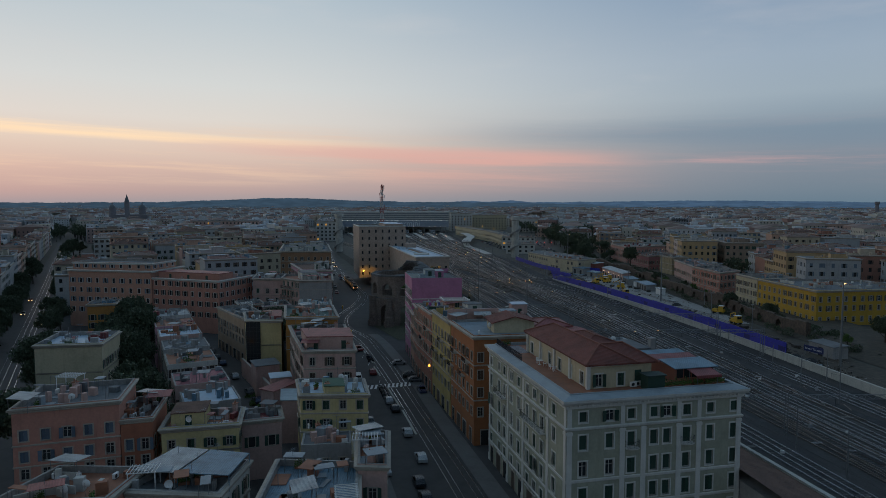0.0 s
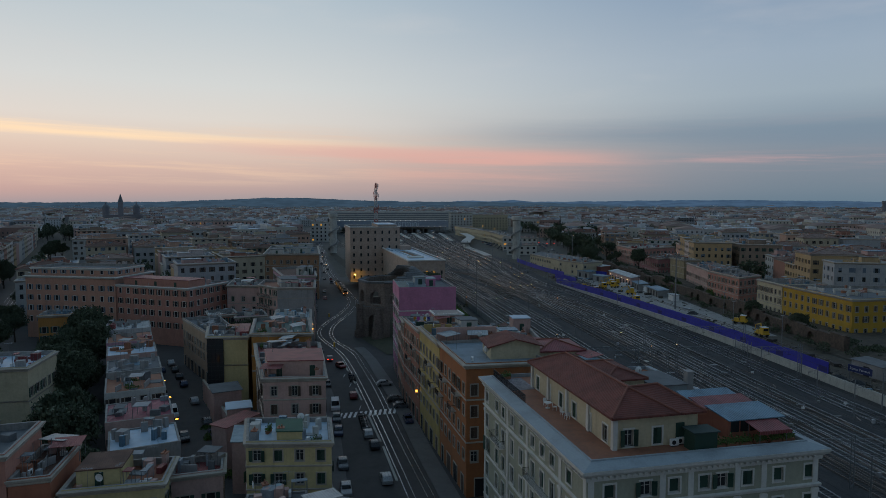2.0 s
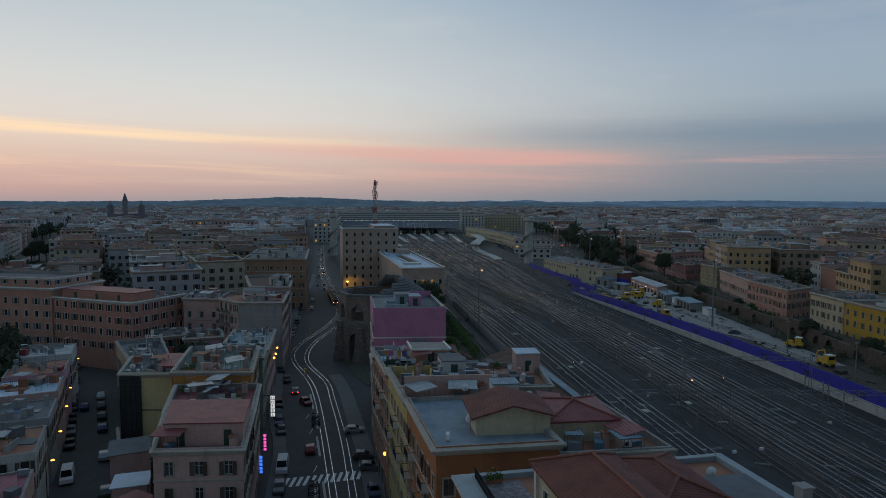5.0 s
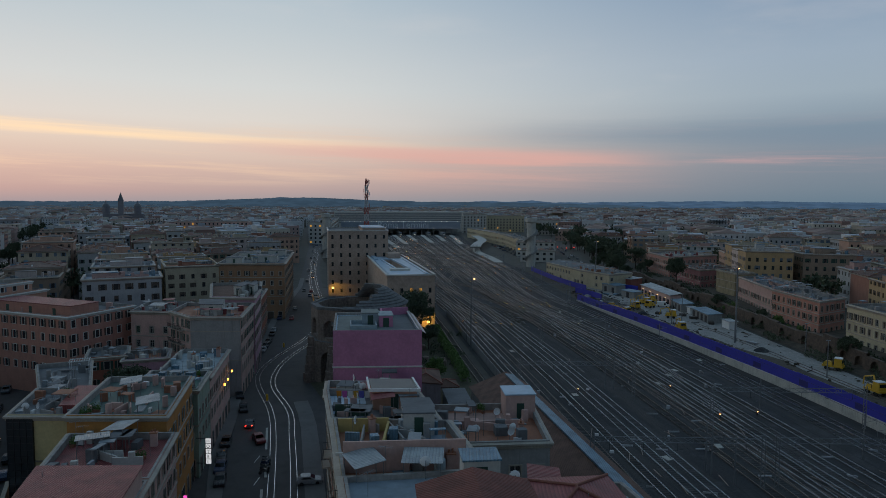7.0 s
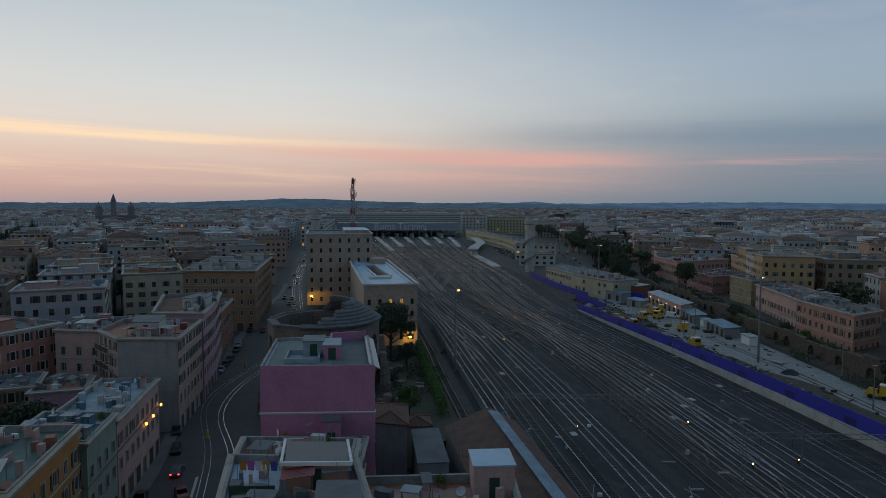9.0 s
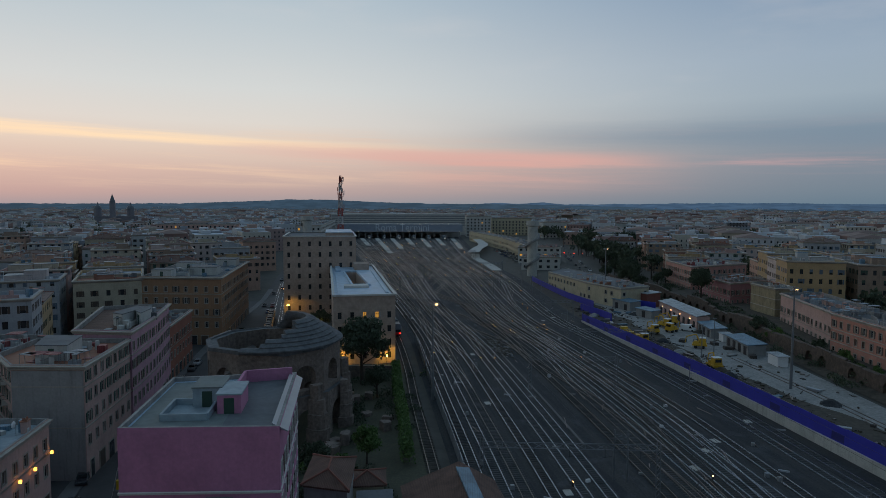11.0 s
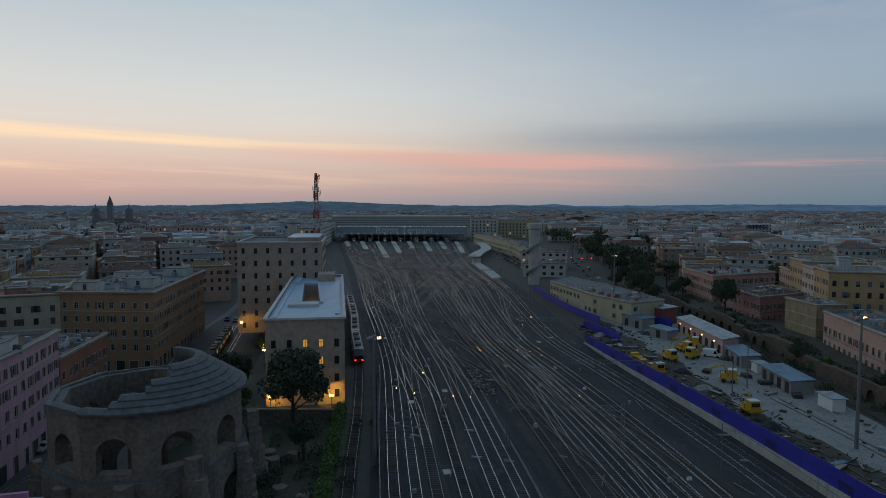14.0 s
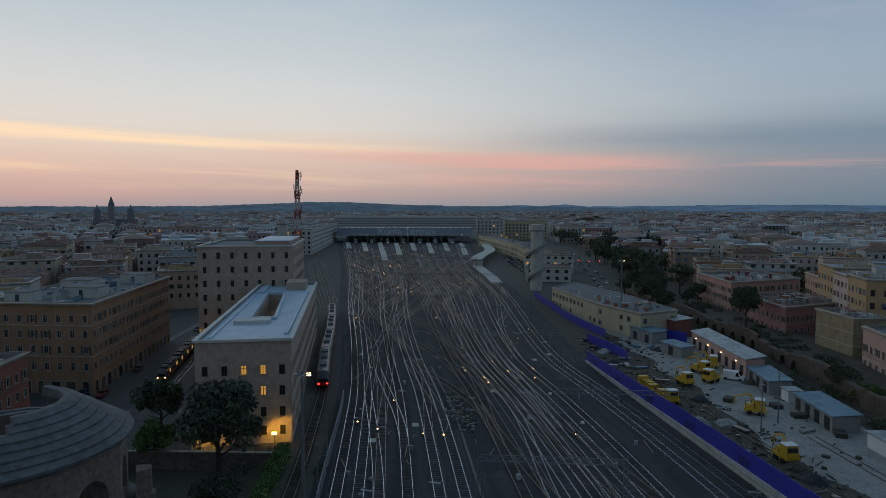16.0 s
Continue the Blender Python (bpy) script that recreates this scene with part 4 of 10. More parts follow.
        for m, c, f, i in holes:
            x = r.random()
            shop = f == 0 and ground
            if r.random() < lit:
                w = put("window", W["lit"], root, m, "lamplit window")
            elif detail < 3 and not shop and x < sum(mix):
                w = put("window", W["shut" if x < mix[0] else "wings"][shutters.name], root, m, "shuttered window" if x < mix[0] else "window with folded shutters")
            else:
                w = put("window", W["open"], root, m)
            if detail > 2 and not shop:
                if x < mix[0]:
                    put("shutter", leaf, w, m @ pose(-a + 0.01, 0.05, 0)), put("shutter", leaf, w, m @ pose(a - 0.01, 0.10, 0, 0, 0, 180))
                elif x < sum(mix):
                    o1, o2 = r.choice((0, 0, 10, 30)), r.choice((0, 0, 10, 30))
                    put("shutter", leaf, w, m @ pose(-a - 0.02, -0.10, 0, 0, 0, 180 + o1)), put("shutter", leaf, w, m @ pose(a + 0.02, -0.15, 0, 0, 0, -o2))
            if (i, c, f) in balconies:
                b = Mesh()
                b.box(-a - 0.7, -1.0, -sill - 0.15, a + 0.7, 0.0, -sill, 0)
                for s in (-a - 0.66, a + 0.66):
                    b.box(s - 0.02, -0.98, -sill + 0.95, s + 0.02, 0, -sill + 1.0, 1)
                b.box(-a - 0.66, -0.98, -sill + 0.95, a + 0.66, -0.94, -sill + 1.0, 1)
                k = int((w_ := 2 * a + 1.32) / 0.14)
                for t in range(k + 1):
                    x0 = -a - 0.66 + w_ * t / k
                    b.box(x0 - 0.012, -0.97, -sill, x0 + 0.012, -0.945, -sill + 0.96, 1)
                put("balcony", b.mesh("balcony", [trim, dark_iron]), root, m, "small balcony with an iron railing")
    if h > 5 and name not in ("railway_office", "palazzo", "railway_tower_block", "pink_house", "orange_house"):
        area = math.dist(poly[0], poly[1]) * math.dist(poly[1], poly[2])
        clutter(root, poly, top - parapet, r, int(min(46, 8 + area / (16 if name == "row_house" else 11))))
    HOUSES.append((poly, top - parapet, detail if len(poly) == 4 else 0, seed))
    return root


ridge_tile = mat("ridge_tiles", (0.27, 0.10, 0.07), 0.85, big=0.2, small=0.2, scale=4.0)


def hip(parent, poly, z, rise, over=0.5, m=None, name="roof", ridge=0.5):
    """A hipped tile roof over four corners; the ridge runs along the longer axis."""
    p = [Vector((*q, z)) for q in inset(poly, -over)]
    if (p[1] - p[0]).length < (p[2] - p[1]).length:
        p = p[1:] + p[:1]
    a, b = (p[0] + p[3]) / 2, (p[1] + p[2]) / 2
    L, W = (b - a).length, (p[3] - p[0]).length
    k = min(0.5, ridge * W / L)
    r0, r1 = a.lerp(b, k) + Vector((0, 0, rise)), b.lerp(a, k) + Vector((0, 0, rise))
    mb = Mesh()
    for f in ((p[0], p[1], r1, r0), (p[2], p[3], r0, r1), (p[1], p[2], r1), (p[3], p[0], r0)):
        mb.face(f)
    lo = [q - Vector((0, 0, 0.22)) for q in p]
    for i in range(4):
        mb.face([lo[i], lo[(i + 1) % 4], p[(i + 1) % 4], p[i]])
    mb.face(list(reversed(lo)))
    caps = mb
    for u, v in ((r0, r1), (p[0], r0), (p[3], r0), (p[1], r1), (p[2], r1)):
        caps.tube(u + Vector((0, 0, 0.05)), v + Vector((0, 0, 0.05)), 0.13, 6, 1)
    return part(name, mb, [m or tile_red, ridge_tile], parent)


def box_room(parent, poly, z, h, wall, roofm=None, name="roof_room", over=0.12, doors=((0, 0.5),), label=""):
    """A small room on a roof: walls, slab, a door or two."""
    mb = Mesh()
    mb.prism(poly, z, z + h)
    body = part(name, mb, wall, parent, label)
    mb = Mesh()
    mb.prism(inset(poly, -over), z + h, z + h + 0.16)
    part("slab", mb, roofm or membrane, body)
    n = len(poly)
    for i, u in doors:
        p, q = Vector(poly[i]), Vector(poly[(i + 1) % n])
        d = (q - p).normalized()
        c = p.lerp(q, u)
        mb = Mesh()
        mx = Matrix(((d.x, -d.y, 0, c.x), (d.y, d.x, 0, c.y), (0, 0, 1, z), (0, 0, 0, 1)))
        mb.box(-0.5, -0.05, 0, 0.5, 0.02, min(2.1, h - 0.3), 0, mx)
        part("door", mb, shutter_g, body)
    return body


def rect(cx, cy, w, d, turn):
    c, s = math.cos(radians(turn)), math.sin(radians(turn))
    return [(cx + x * c - y * s, cy + x * s + y * c) for x, y in ((-w / 2, -d / 2), (w / 2, -d / 2), (w / 2, d / 2), (-w / 2, d / 2))]


def quad(poly, u, v):
    a, b, c, d = [Vector(p) for p in poly]
    return a.lerp(b, u).lerp(d.lerp(c, u), v)


def sub(poly, u0, u1, v0, v1):
    return [tuple(quad(poly, u, v)) for u, v in ((u0, v0), (u1, v0), (u1, v1), (u0, v1))]


# walls
st_grey = stucco("grey_green_stucco", (0.345, 0.35, 0.285))
st_orange = stucco("burnt_orange_stucco", (0.36, 0.16, 0.085))
st_yellow = stucco("warm_yellow_stucco", (0.50, 0.39, 0.19))
st_rosy = stucco("rosy_brown_stucco", (0.40, 0.20, 0.15))
st_pink = stucco("mauve_pink_stucco", (0.50, 0.245, 0.35), 0.15)
st_brick = mat("pinkish_brick_cladding", (0.51, 0.39, 0.315), 0.9, big=0.15, small=0.2, scale=1.2, streak=0.2)
st_salmon = stucco("salmon_stucco", (0.52, 0.31, 0.24))
st_red = stucco("faded_red_stucco", (0.34, 0.15, 0.11))
st_pale = stucco("pale_pink_stucco", (0.54, 0.38, 0.34))
st_lilac = stucco("lilac_pink_stucco", (0.53, 0.33, 0.38))
st_cream = stucco("cream_stucco", (0.52, 0.46, 0.34))
st_straw = stucco("pale_yellow_stucco", (0.58, 0.49, 0.29))
st_ochre = stucco("ochre_stucco", (0.35, 0.22, 0.145))
st_tan = stucco("orange_tan_stucco", (0.46, 0.24, 0.10))
st_saffron = stucco("saffron_yellow_stucco", (0.47, 0.30, 0.08))
st_blank = stucco("grey_bare_render", (0.34, 0.33, 0.32), 0.6)
st_white = stucco("off_white_stucco", (0.55, 0.54, 0.51))
st_coral = stucco("coral_stucco", (0.48, 0.26, 0.21))

# the grey-green palazzo beside the tracks, with a terrace and a tile-roofed penthouse
P = [(16.1, 81.2), (41.5, 86.9), (33.8, 119.0), (8.4, 113.3)]
TERRACE = 16.5
R1 = thing("palazzo", (25, 100, CITY), "grey-green stucco palazzo with white corner pilasters and dark green shutters", "house")
# columns of windows along each side, and the pilasters between them
COLS = [[2.35, 6.15, 9.3, 12.65, 14.6, 17.55, 21.2, 24.9], [2.4, 6.2, 10.0, 13.6, 17.2, 20.8, 24.4, 28.0, 31.0], [3.0, 7.0, 11.0, 15.0, 19.0, 23.0], [1.3, 5.7, 8.4, 11.9, 15.2, 19.0, 21.9, 24.7, 29.0]]
PILASTERS = [(0.4, 8.0, 11.1, 16.4, 19.45, 25.6), (0.4, 11.8, 22.6, 32.6), (0.4, 25.6), (0.4, 10.1, 17.2, 26.8, 32.6)]
pr = random.Random(11)
mb, attic, main = Mesh(), [], []
for i in range(4):
    p, q = P[i], P[(i + 1) % 4]
    if i == 2:
        mb.face([(*p, CITY - 0.15), (*q, CITY - 0.15), (*q, 16.0), (*p, 16.0)])
        continue
    main += [(m, c, f, i) for m, c, f in facade_cells(mb, p, q, CITY - 0.15, 12.5, 0, [-1.15, 2.42, 5.99, 9.56], 1.15, 2.05, 0.0, places=COLS[i])]
    attic += [(m, c, f, i) for m, c, f in facade_cells(mb, p, q, 12.5, 16.0, 0, [13.3], 1.15, 1.45, 0.0, places=COLS[i])]
part("wall", mb, st_grey, R1)
shops(R1, P, (0, 1, 3), CITY)
for holes, wh in ((main, 2.05), (attic, 1.45)):
    W = window_meshes(1.15, wh, trim_m)
    leaf = W["leaf"][shutter_g.name]
    for m, c, f, i in holes:
        x = pr.random()
        if i == 1 or x < 0.62:
            put("window", W["shut"][shutter_g.name], R1, m, "window with closed dark green shutters")
        else:
            w = put("window", W["open"], R1, m)
            if x < 0.85:
                put("shutter", leaf, w, m @ pose(-0.565, 0.05, 0)), put("shutter", leaf, w, m @ pose(0.565, 0.10, 0, 0, 0, 180))
            elif x < 0.93:
                put("shutter", leaf, w, m @ pose(-0.6, -0.10, 0, 0, 0, 192)), put("shutter", leaf, w, m @ pose(0.6, -0.15, 0, 0, 0, -14))


def side_frame(i, s, z):
    """Pose on side i of the palazzo, s along it, at height z: x along the wall, y into it."""
    p, q = Vector(P[i]), Vector(P[(i + 1) % 4])
    d = (q - p).normalized()
    return Matrix(((d.x, -d.y, 0, p.x + d.x * s), (d.y, d.x, 0, p.y + d.y * s), (0, 0, 1, z), (0, 0, 0, 1)))


for i, sides in enumerate(PILASTERS):
    for s in sides:
        mb = Mesh()
        mx = side_frame(i, s, 0)
        mb.box(-0.36, -0.10, CITY, 0.36, 0.0, 12.2, 0, mx)
        mb.box(-0.46, -0.16, 11.75, 0.46, 0.0, 12.1, 0, mx), mb.box(-0.46, -0.16, CITY, 0.46, 0.0, CITY + 1.2, 0, mx)
        mb.box(-0.30, -0.08, 12.75, 0.30, 0.0, 15.4, 0, mx)
        part("pilaster", mb, trim_m, R1)
# rounded iron balconies with plant pots
for i, s, w in ((0, 9.3, 0.95), (0, 17.55, 0.95), (3, 21.9, 4.1), (3, 7.1, 2.2)):
    b, rail = Mesh(), Mesh()
    n = 9
    edge = [(-w + 2 * w * k / n, -0.55 - (0.35 * math.sin(math.pi * k / n) if w < 1 else 0.3)) for k in range(n + 1)]
    b.prism([(-w, 0.0)] + edge + [(w, 0.0)], -0.22, -0.08)
    pts = [(-w, 0.0)] + edge + [(w, 0.0)]
    for (x0, y0), (x1, y1) in zip(pts, pts[1:]):
        rail.tube((x0, y0, 0.9), (x1, y1, 0.9), 0.025, 5)
        k = max(2, int(math.dist((x0, y0), (x1, y1)) / 0.14))
        for j in range(k):
            x, y = lerp(x0, x1, j / k), lerp(y0, y1, j / k)
            rail.tube((x, y, -0.1), (x, y, 0.9), 0.012, 4)
    bal = put("balcony", b.mesh("balcony", trim_m), R1, side_frame(i, s, 9.56), "small balcony with an iron railing")
    put("railing", rail.mesh("railing", dark_iron), bal, side_frame(i, s, 9.56))
for z, out in ((CITY + 3.4, 0.16), (1.6, 0.10), (5.2, 0.08), (12.3, 0.26)):
    mb = Mesh()
    mb.sweep([(*p, 0) for p in P], [(0, z), (out * 0.7, z + 0.08), (out, z + 0.3), (out, z + 0.38), (0, z + 0.46)], closed=True)
    part("string_course", mb, trim_m, R1)
mb = Mesh()
mb.sweep([(*p, 0) for p in P], [(0, 15.2), (0.22, 15.3), (0.26, 15.7), (0.6, 15.95), (0.75, 16.2), (0.78, 16.5), (0.0, 16.5), (0.0, 16.0)], closed=True)
part("cornice", mb, trim_m, R1, "deep white moulded cornice")
for i in range(4):
    L = math.dist(P[i], P[(i + 1) % 4])
    mb = Mesh()
    for k in range(int(L / 0.62)):
        mb.box(0.2 + k * 0.62, -0.52, 15.62, 0.44 + k * 0.62, -0.2, 15.86, 0, side_frame(i, 0, 0))
    tagged(part("modillions", mb, trim_m, R1), kind="stuff")
mb = Mesh()
mb.sweep([(*p, 0) for p in P], [(0.76, 16.52), (-0.75, 16.86), (-0.78, 17.0), (-0.95, 17.0), (-0.95, 16.4), (-0.3, 16.4)], closed=True)
part("eaves_sheet", mb, mat("pale_zinc_sheet", (0.30, 0.35, 0.38), 0.6, big=0.2, small=0.15), R1, "sloping zinc strip round the roof edge")
mb = Mesh()
mb.face([(*p, TERRACE) for p in inset(P, 0.9)])
part("roof", mb, terrace, R1, "terracotta tiled roof terrace")
PH = [(19.9, 86.0), (26.3, 87.5), (21.1, 109.9), (14.7, 108.4)]
pent = palazzo("penthouse", PH, 3.5, st_cream, "cream penthouse with green shutters under a red hipped tile roof", base=TERRACE, trim=trim_m, ground=0, floor=2.6, win=(1.0, 1.75), sill=-0.35, spacing=3.7,
               cornice=0, bands=False, parapet=0.02, seed=4, top_gap=0.2, mix=(0.8, 0.1), detail=3)
HOUSES.pop()
for p_, (dx, dy) in ((PH[0], (0, 0)), (PH[3], (0, 0)), ((17.3, 97.2), (0, 0)), ((18.6, 91.6), (0, 0)), ((16.0, 102.8), (0, 0))):
    mb = Mesh()
    mb.prism(rect(p_[0], p_[1], 0.5, 0.5, 13), TERRACE, TERRACE + 3.5)
    part("pilaster", mb, trim_m, pent)
mb = Mesh()
mb.sweep([(*p, 0) for p in PH], [(0, TERRACE + 3.05), (0.12, TERRACE + 3.1), (0.3, TERRACE + 3.4), (0.5, TERRACE + 3.5), (0, TERRACE + 3.5)], closed=True)
part("eaves", mb, trim_m, pent)
RZ = TERRACE + 3.5
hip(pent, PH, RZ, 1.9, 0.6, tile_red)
# south-east wing of the penthouse, its roof running into the main one
WG = [(26.3, 87.5), (29.3, 88.2), (27.6, 95.5), (24.6, 94.8)]
mb = Mesh()
mb.prism(WG, TERRACE, RZ)
part("side_wing", mb, st_cream, pent)
mb = Mesh()
for x, w_, m_ in ((1.0, 0.5, 0),):
    mb.box(x - w_, -0.06, 0.0, x + w_, 0.02, 2.3, m_, Matrix(((0.974, -0.226, 0, 26.3), (0.226, 0.974, 0, 87.5), (0, 0, 1, TERRACE), (0, 0, 0, 1))))
part("door", mb, shutter_g, pent)
o_ = inset(PH, -0.6)
ax = (Vector(o_[0]) + Vector(o_[1])) / 2
dn_ = (Vector(o_[3]) - Vector(o_[0])).normalized()
half = (Vector(o_[1]) - Vector(o_[0])).length / 2
r1 = Vector((*(ax + dn_ * half), RZ + 1.9))
e1, e2, e3, vv = Vector((*o_[1], RZ)), Vector((30.05, 87.75, RZ)), Vector((28.1, 96.25, RZ)), Vector((*(Vector(o_[1]) + dn_ * 8.7), RZ))
bb = (e2 + e3) / 2 + Vector((-3.1, -0.7, 1.9))
mb = Mesh()
mb.face([e1, e2, bb, r1 + Vector((0, 0, 0.004))]), mb.face([e2, e3, bb]), mb.face([e3, vv, r1, bb])
for p_, q_ in ((e1, e2), (e2, e3), (e3, vv)):
    mb.face([p_ - Vector((0, 0, 0.22)), q_ - Vector((0, 0, 0.22)), q_, p_])
for u_, v_ in ((r1, bb), (e2, bb), (e3, bb)):
    mb.tube(u_ + Vector((0, 0, 0.05)), v_ + Vector((0, 0, 0.05)), 0.13, 6, 1)
part("wing_roof", mb, [tile_red, ridge_tile], pent)
PH2 = [(23.6, 103.4), (28.8, 104.6), (26.8, 113.4), (21.6, 112.2)]
lower = thing("roof_annex", (25, 108, TERRACE), "low annex with a red tile roof behind the penthouse", "roof room")
mb = Mesh()
mb.prism(PH2, TERRACE, TERRACE + 2.4)
part("wall", mb, st_cream, lower)
hip(lower, PH2, TERRACE + 2.4, 0.9, 0.4, tile_red)
blue_grey = stucco("blue_grey_render", (0.30, 0.35, 0.36))
box_room(R1, [(30.0, 104.0), (34.6, 105.0), (33.0, 111.6), (28.4, 110.6)], TERRACE, 1.3, blue_grey, tar_roof, "terrace_store", doors=((3, 0.5),))
for p_, q_ in (((28.6, 99.6), (36.2, 101.4)), ((28.6, 99.6), (27.8, 102.8))):
    mb = Mesh()
    mb.sweep([(*p_, 0), (*q_, 0)], [(-0.14, TERRACE), (0.14, TERRACE), (0.14, TERRACE + 1.2), (-0.14, TERRACE + 1.2)])
    part("terrace_wall", mb, blue_grey, R1)
mb = Mesh()
mb.prism(rect(35.3, 106.4, 0.9, 0.9, 13), TERRACE, TERRACE + 2.7)
mb.prism(rect(35.3, 106.4, 1.15, 1.15, 13), TERRACE + 2.7, TERRACE + 2.85)
part("chimney_stack", mb, st_blank, R1)

# orange, yellow and rosy houses of the terrace row along the street
P2 = [(5.9, 119.4), (18.5, 121.6), (14.8, 138.0), (1.7, 135.6)]
R2 = palazzo("orange_house", P2, 17.0, st_orange, "burnt orange stucco house with grey roof terrace and small balconies", spacing=2.7, floor=3.4, seed=21, detail=3, roof=mat("slate_blue_roof_coat", (0.25, 0.31, 0.36), 0.7, big=0.25, small=0.2, scale=1.0), shutters=shutter_b,
             parapet=0.5, balconies={(3, 1, 3), (3, 3, 2), (3, 4, 3), (3, 2, 4), (3, 0, 2)}, mix=(0.5, 0.4), cornice=0.6)
P2b = [(18.7, 121.7), (31.0, 123.8), (27.0, 138.6), (15.0, 138.0)]
R2b = palazzo("rear_house", P2b, 15.6, st_blank, "plain grey rear house facing the tracks", spacing=3.2, floor=3.3, seed=22, roof=terrace, cornice=0.3, shutters=shutter_b)
RH = rect(13.6, 127.6, 8.2, 6.4, 8)
rh = palazzo("roof_house", RH, 2.1, st_cream, "cream roof house with green shutters and a shallow tile roof", base=16.5, ground=0, floor=1.9, win=(1.0, 1.2), sill=-0.25, spacing=2.6, cornice=0, bands=False,
             parapet=0.02, top_gap=0.1, seed=5, mix=(0.8, 0.1))
HOUSES.pop()
e_ = [Vector((*p, 18.62)) for p in inset(RH, -0.55)]
f_, b_ = (e_[0] + e_[1]) / 2 + Vector((0, 0, 1.25)), (e_[3] + e_[2]) / 2 + Vector((0, 0, 1.25))
dn = Vector((0, 0, -0.2))
mb = Mesh()
for a_, c_, d2_, g_ in ((e_[0], f_, b_, e_[3]), (f_, e_[1], e_[2], b_)):
    mb.face([a_, c_, d2_, g_]), mb.face([g_ + dn, d2_ + dn, c_ + dn, a_ + dn])
    for p_, q_ in ((a_, c_), (c_, d2_), (d2_, g_), (g_, a_)):
        mb.face([p_ + dn, q_ + dn, q_, p_])
part("roof", mb, tile_red, rh)
mb = Mesh()
w_ = [Vector((*p, 18.6)) for p in RH]
for a_, c_ in ((0, 1), (2, 3)):
    mb.face([w_[a_], w_[c_], (w_[a_] + w_[c_]) / 2 + Vector((0, 0, 1.0))])
part("gable", mb, st_cream, rh)
rr = thing("red_roof_pavilion", (22, 127, 14.7), "long pavilion under a dark red ribbed roof", "pavilion")
RR = rect(21.6, 131.4, 7.6, 8.0, 8)
mb = Mesh()
mb.prism(RR, 14.7, 17.2)
part("wall", mb, st_cream, rr)
hip(rr, RR, 17.2, 1.1, 0.4, corrugated_r)
P3 = [(1.6, 135.8), (14.6, 138.2), (10.6, 152.0), (-2.6, 152.2)]
R3 = palazzo("yellow_house", P3, 16.6, st_yellow, "warm yellow stucco house with brown shutters and rooftop terraces", spacing=2.7, floor=3.35, seed=31, shutters=shutter_b, roof=terrace,
             balconies={(3, 1, 2), (3, 3, 3), (3, 4, 2)}, mix=(0.45, 0.45), cornice=0.55)
P4 = [(-2.7, 152.4), (10.4, 152.3), (6.0, 166.8), (-6.6, 167.0)]
R4 = palazzo("rosy_house", P4, 15.6, st_rosy, "rosy brown stucco house with laundry terraces", spacing=2.7, floor=3.3, seed=41, shutters=shutter_b, roof=tar_roof,
             balconies={(3, 2, 2), (3, 4, 3)}, mix=(0.45, 0.45))
P4b = [(-6.7, 167.2), (5.6, 167.0), (4.9, 174.6), (-8.0, 174.6)]
R4c = palazzo("low_rosy_house", P4b, 14.6, st_rosy, "rosy stucco house with a terracotta roof terrace", spacing=2.8, floor=3.2, seed=42, shutters=shutter_b, roof=terrace, mix=(0.45, 0.45))
P4d = [(-8.0, 174.8), (4.9, 174.8), (4.4, 183.9), (-9.4, 182.9)]
R4d = palazzo("court_house", P4d, 11.4, st_salmon, "low salmon house with a planted court terrace below the pink gable", spacing=2.8, floor=3.2, seed=43, shutters=shutter_b, roof=terrace, mix=(0.45, 0.45))
P5 = [(-9.0, 183.3), (5.5, 184.6), (1.8, 203.4), (-12.0, 200.3)]
R5 = palazzo("pink_house", P5, 20.4, st_pink, "tall mauve pink house with a blind gable wall and penthouse", faces=(1, 2, 3), spacing=2.9, floor=3.3, seed=51, shutters=shutter_b, trim=trim_m, roof=membrane,
             cornice=0, mix=(0.4, 0.45), parapet=0.5)
slate_coat = mat("grey_green_roof_coat", (0.21, 0.24, 0.23), 0.8, big=0.25, small=0.2, scale=1.2)
sky_coat = mat("pale_blue_roof_coat", (0.34, 0.42, 0.46), 0.7, big=0.25, small=0.2, scale=1.0)
for poly_, zz, mm in ((sub(P5, 0.04, 0.62, 0.04, 0.95), 19.9, slate_coat), (sub(P5, 0.62, 0.96, 0.04, 0.95), 19.9, tar_roof), (sub(P5, 0.20, 0.50, 0.18, 0.46), 19.94, sky_coat)):
    mb = Mesh()
    mb.prism(poly_, zz, zz + 0.03)
    part("roof_coat", mb, mm, R5)
for a_, b_ in (((0.20, 0.18), (0.50, 0.18)), ((0.20, 0.18), (0.20, 0.46)), ((0.50, 0.18), (0.50, 0.46)), ((0.20, 0.46), (0.34, 0.46))):
    mb = Mesh()
    p_, q_ = quad(P5, *a_), quad(P5, *b_)
    mb.sweep([(*p_, 0), (*q_, 0)], [(-0.12, 19.9), (0.12, 19.9), (0.12, 20.6), (-0.12, 20.6)])
    part("well_wall", mb, sky_coat, R5)
box_room(R5, sub(P5, 0.34, 0.54, 0.40, 0.62), 19.9, 2.0, sky_coat, slate_coat, "penthouse")
box_room(R5, sub(P5, 0.54, 0.70, 0.28, 0.52), 19.9, 1.9, st_pink, sky_coat, "stair_head")
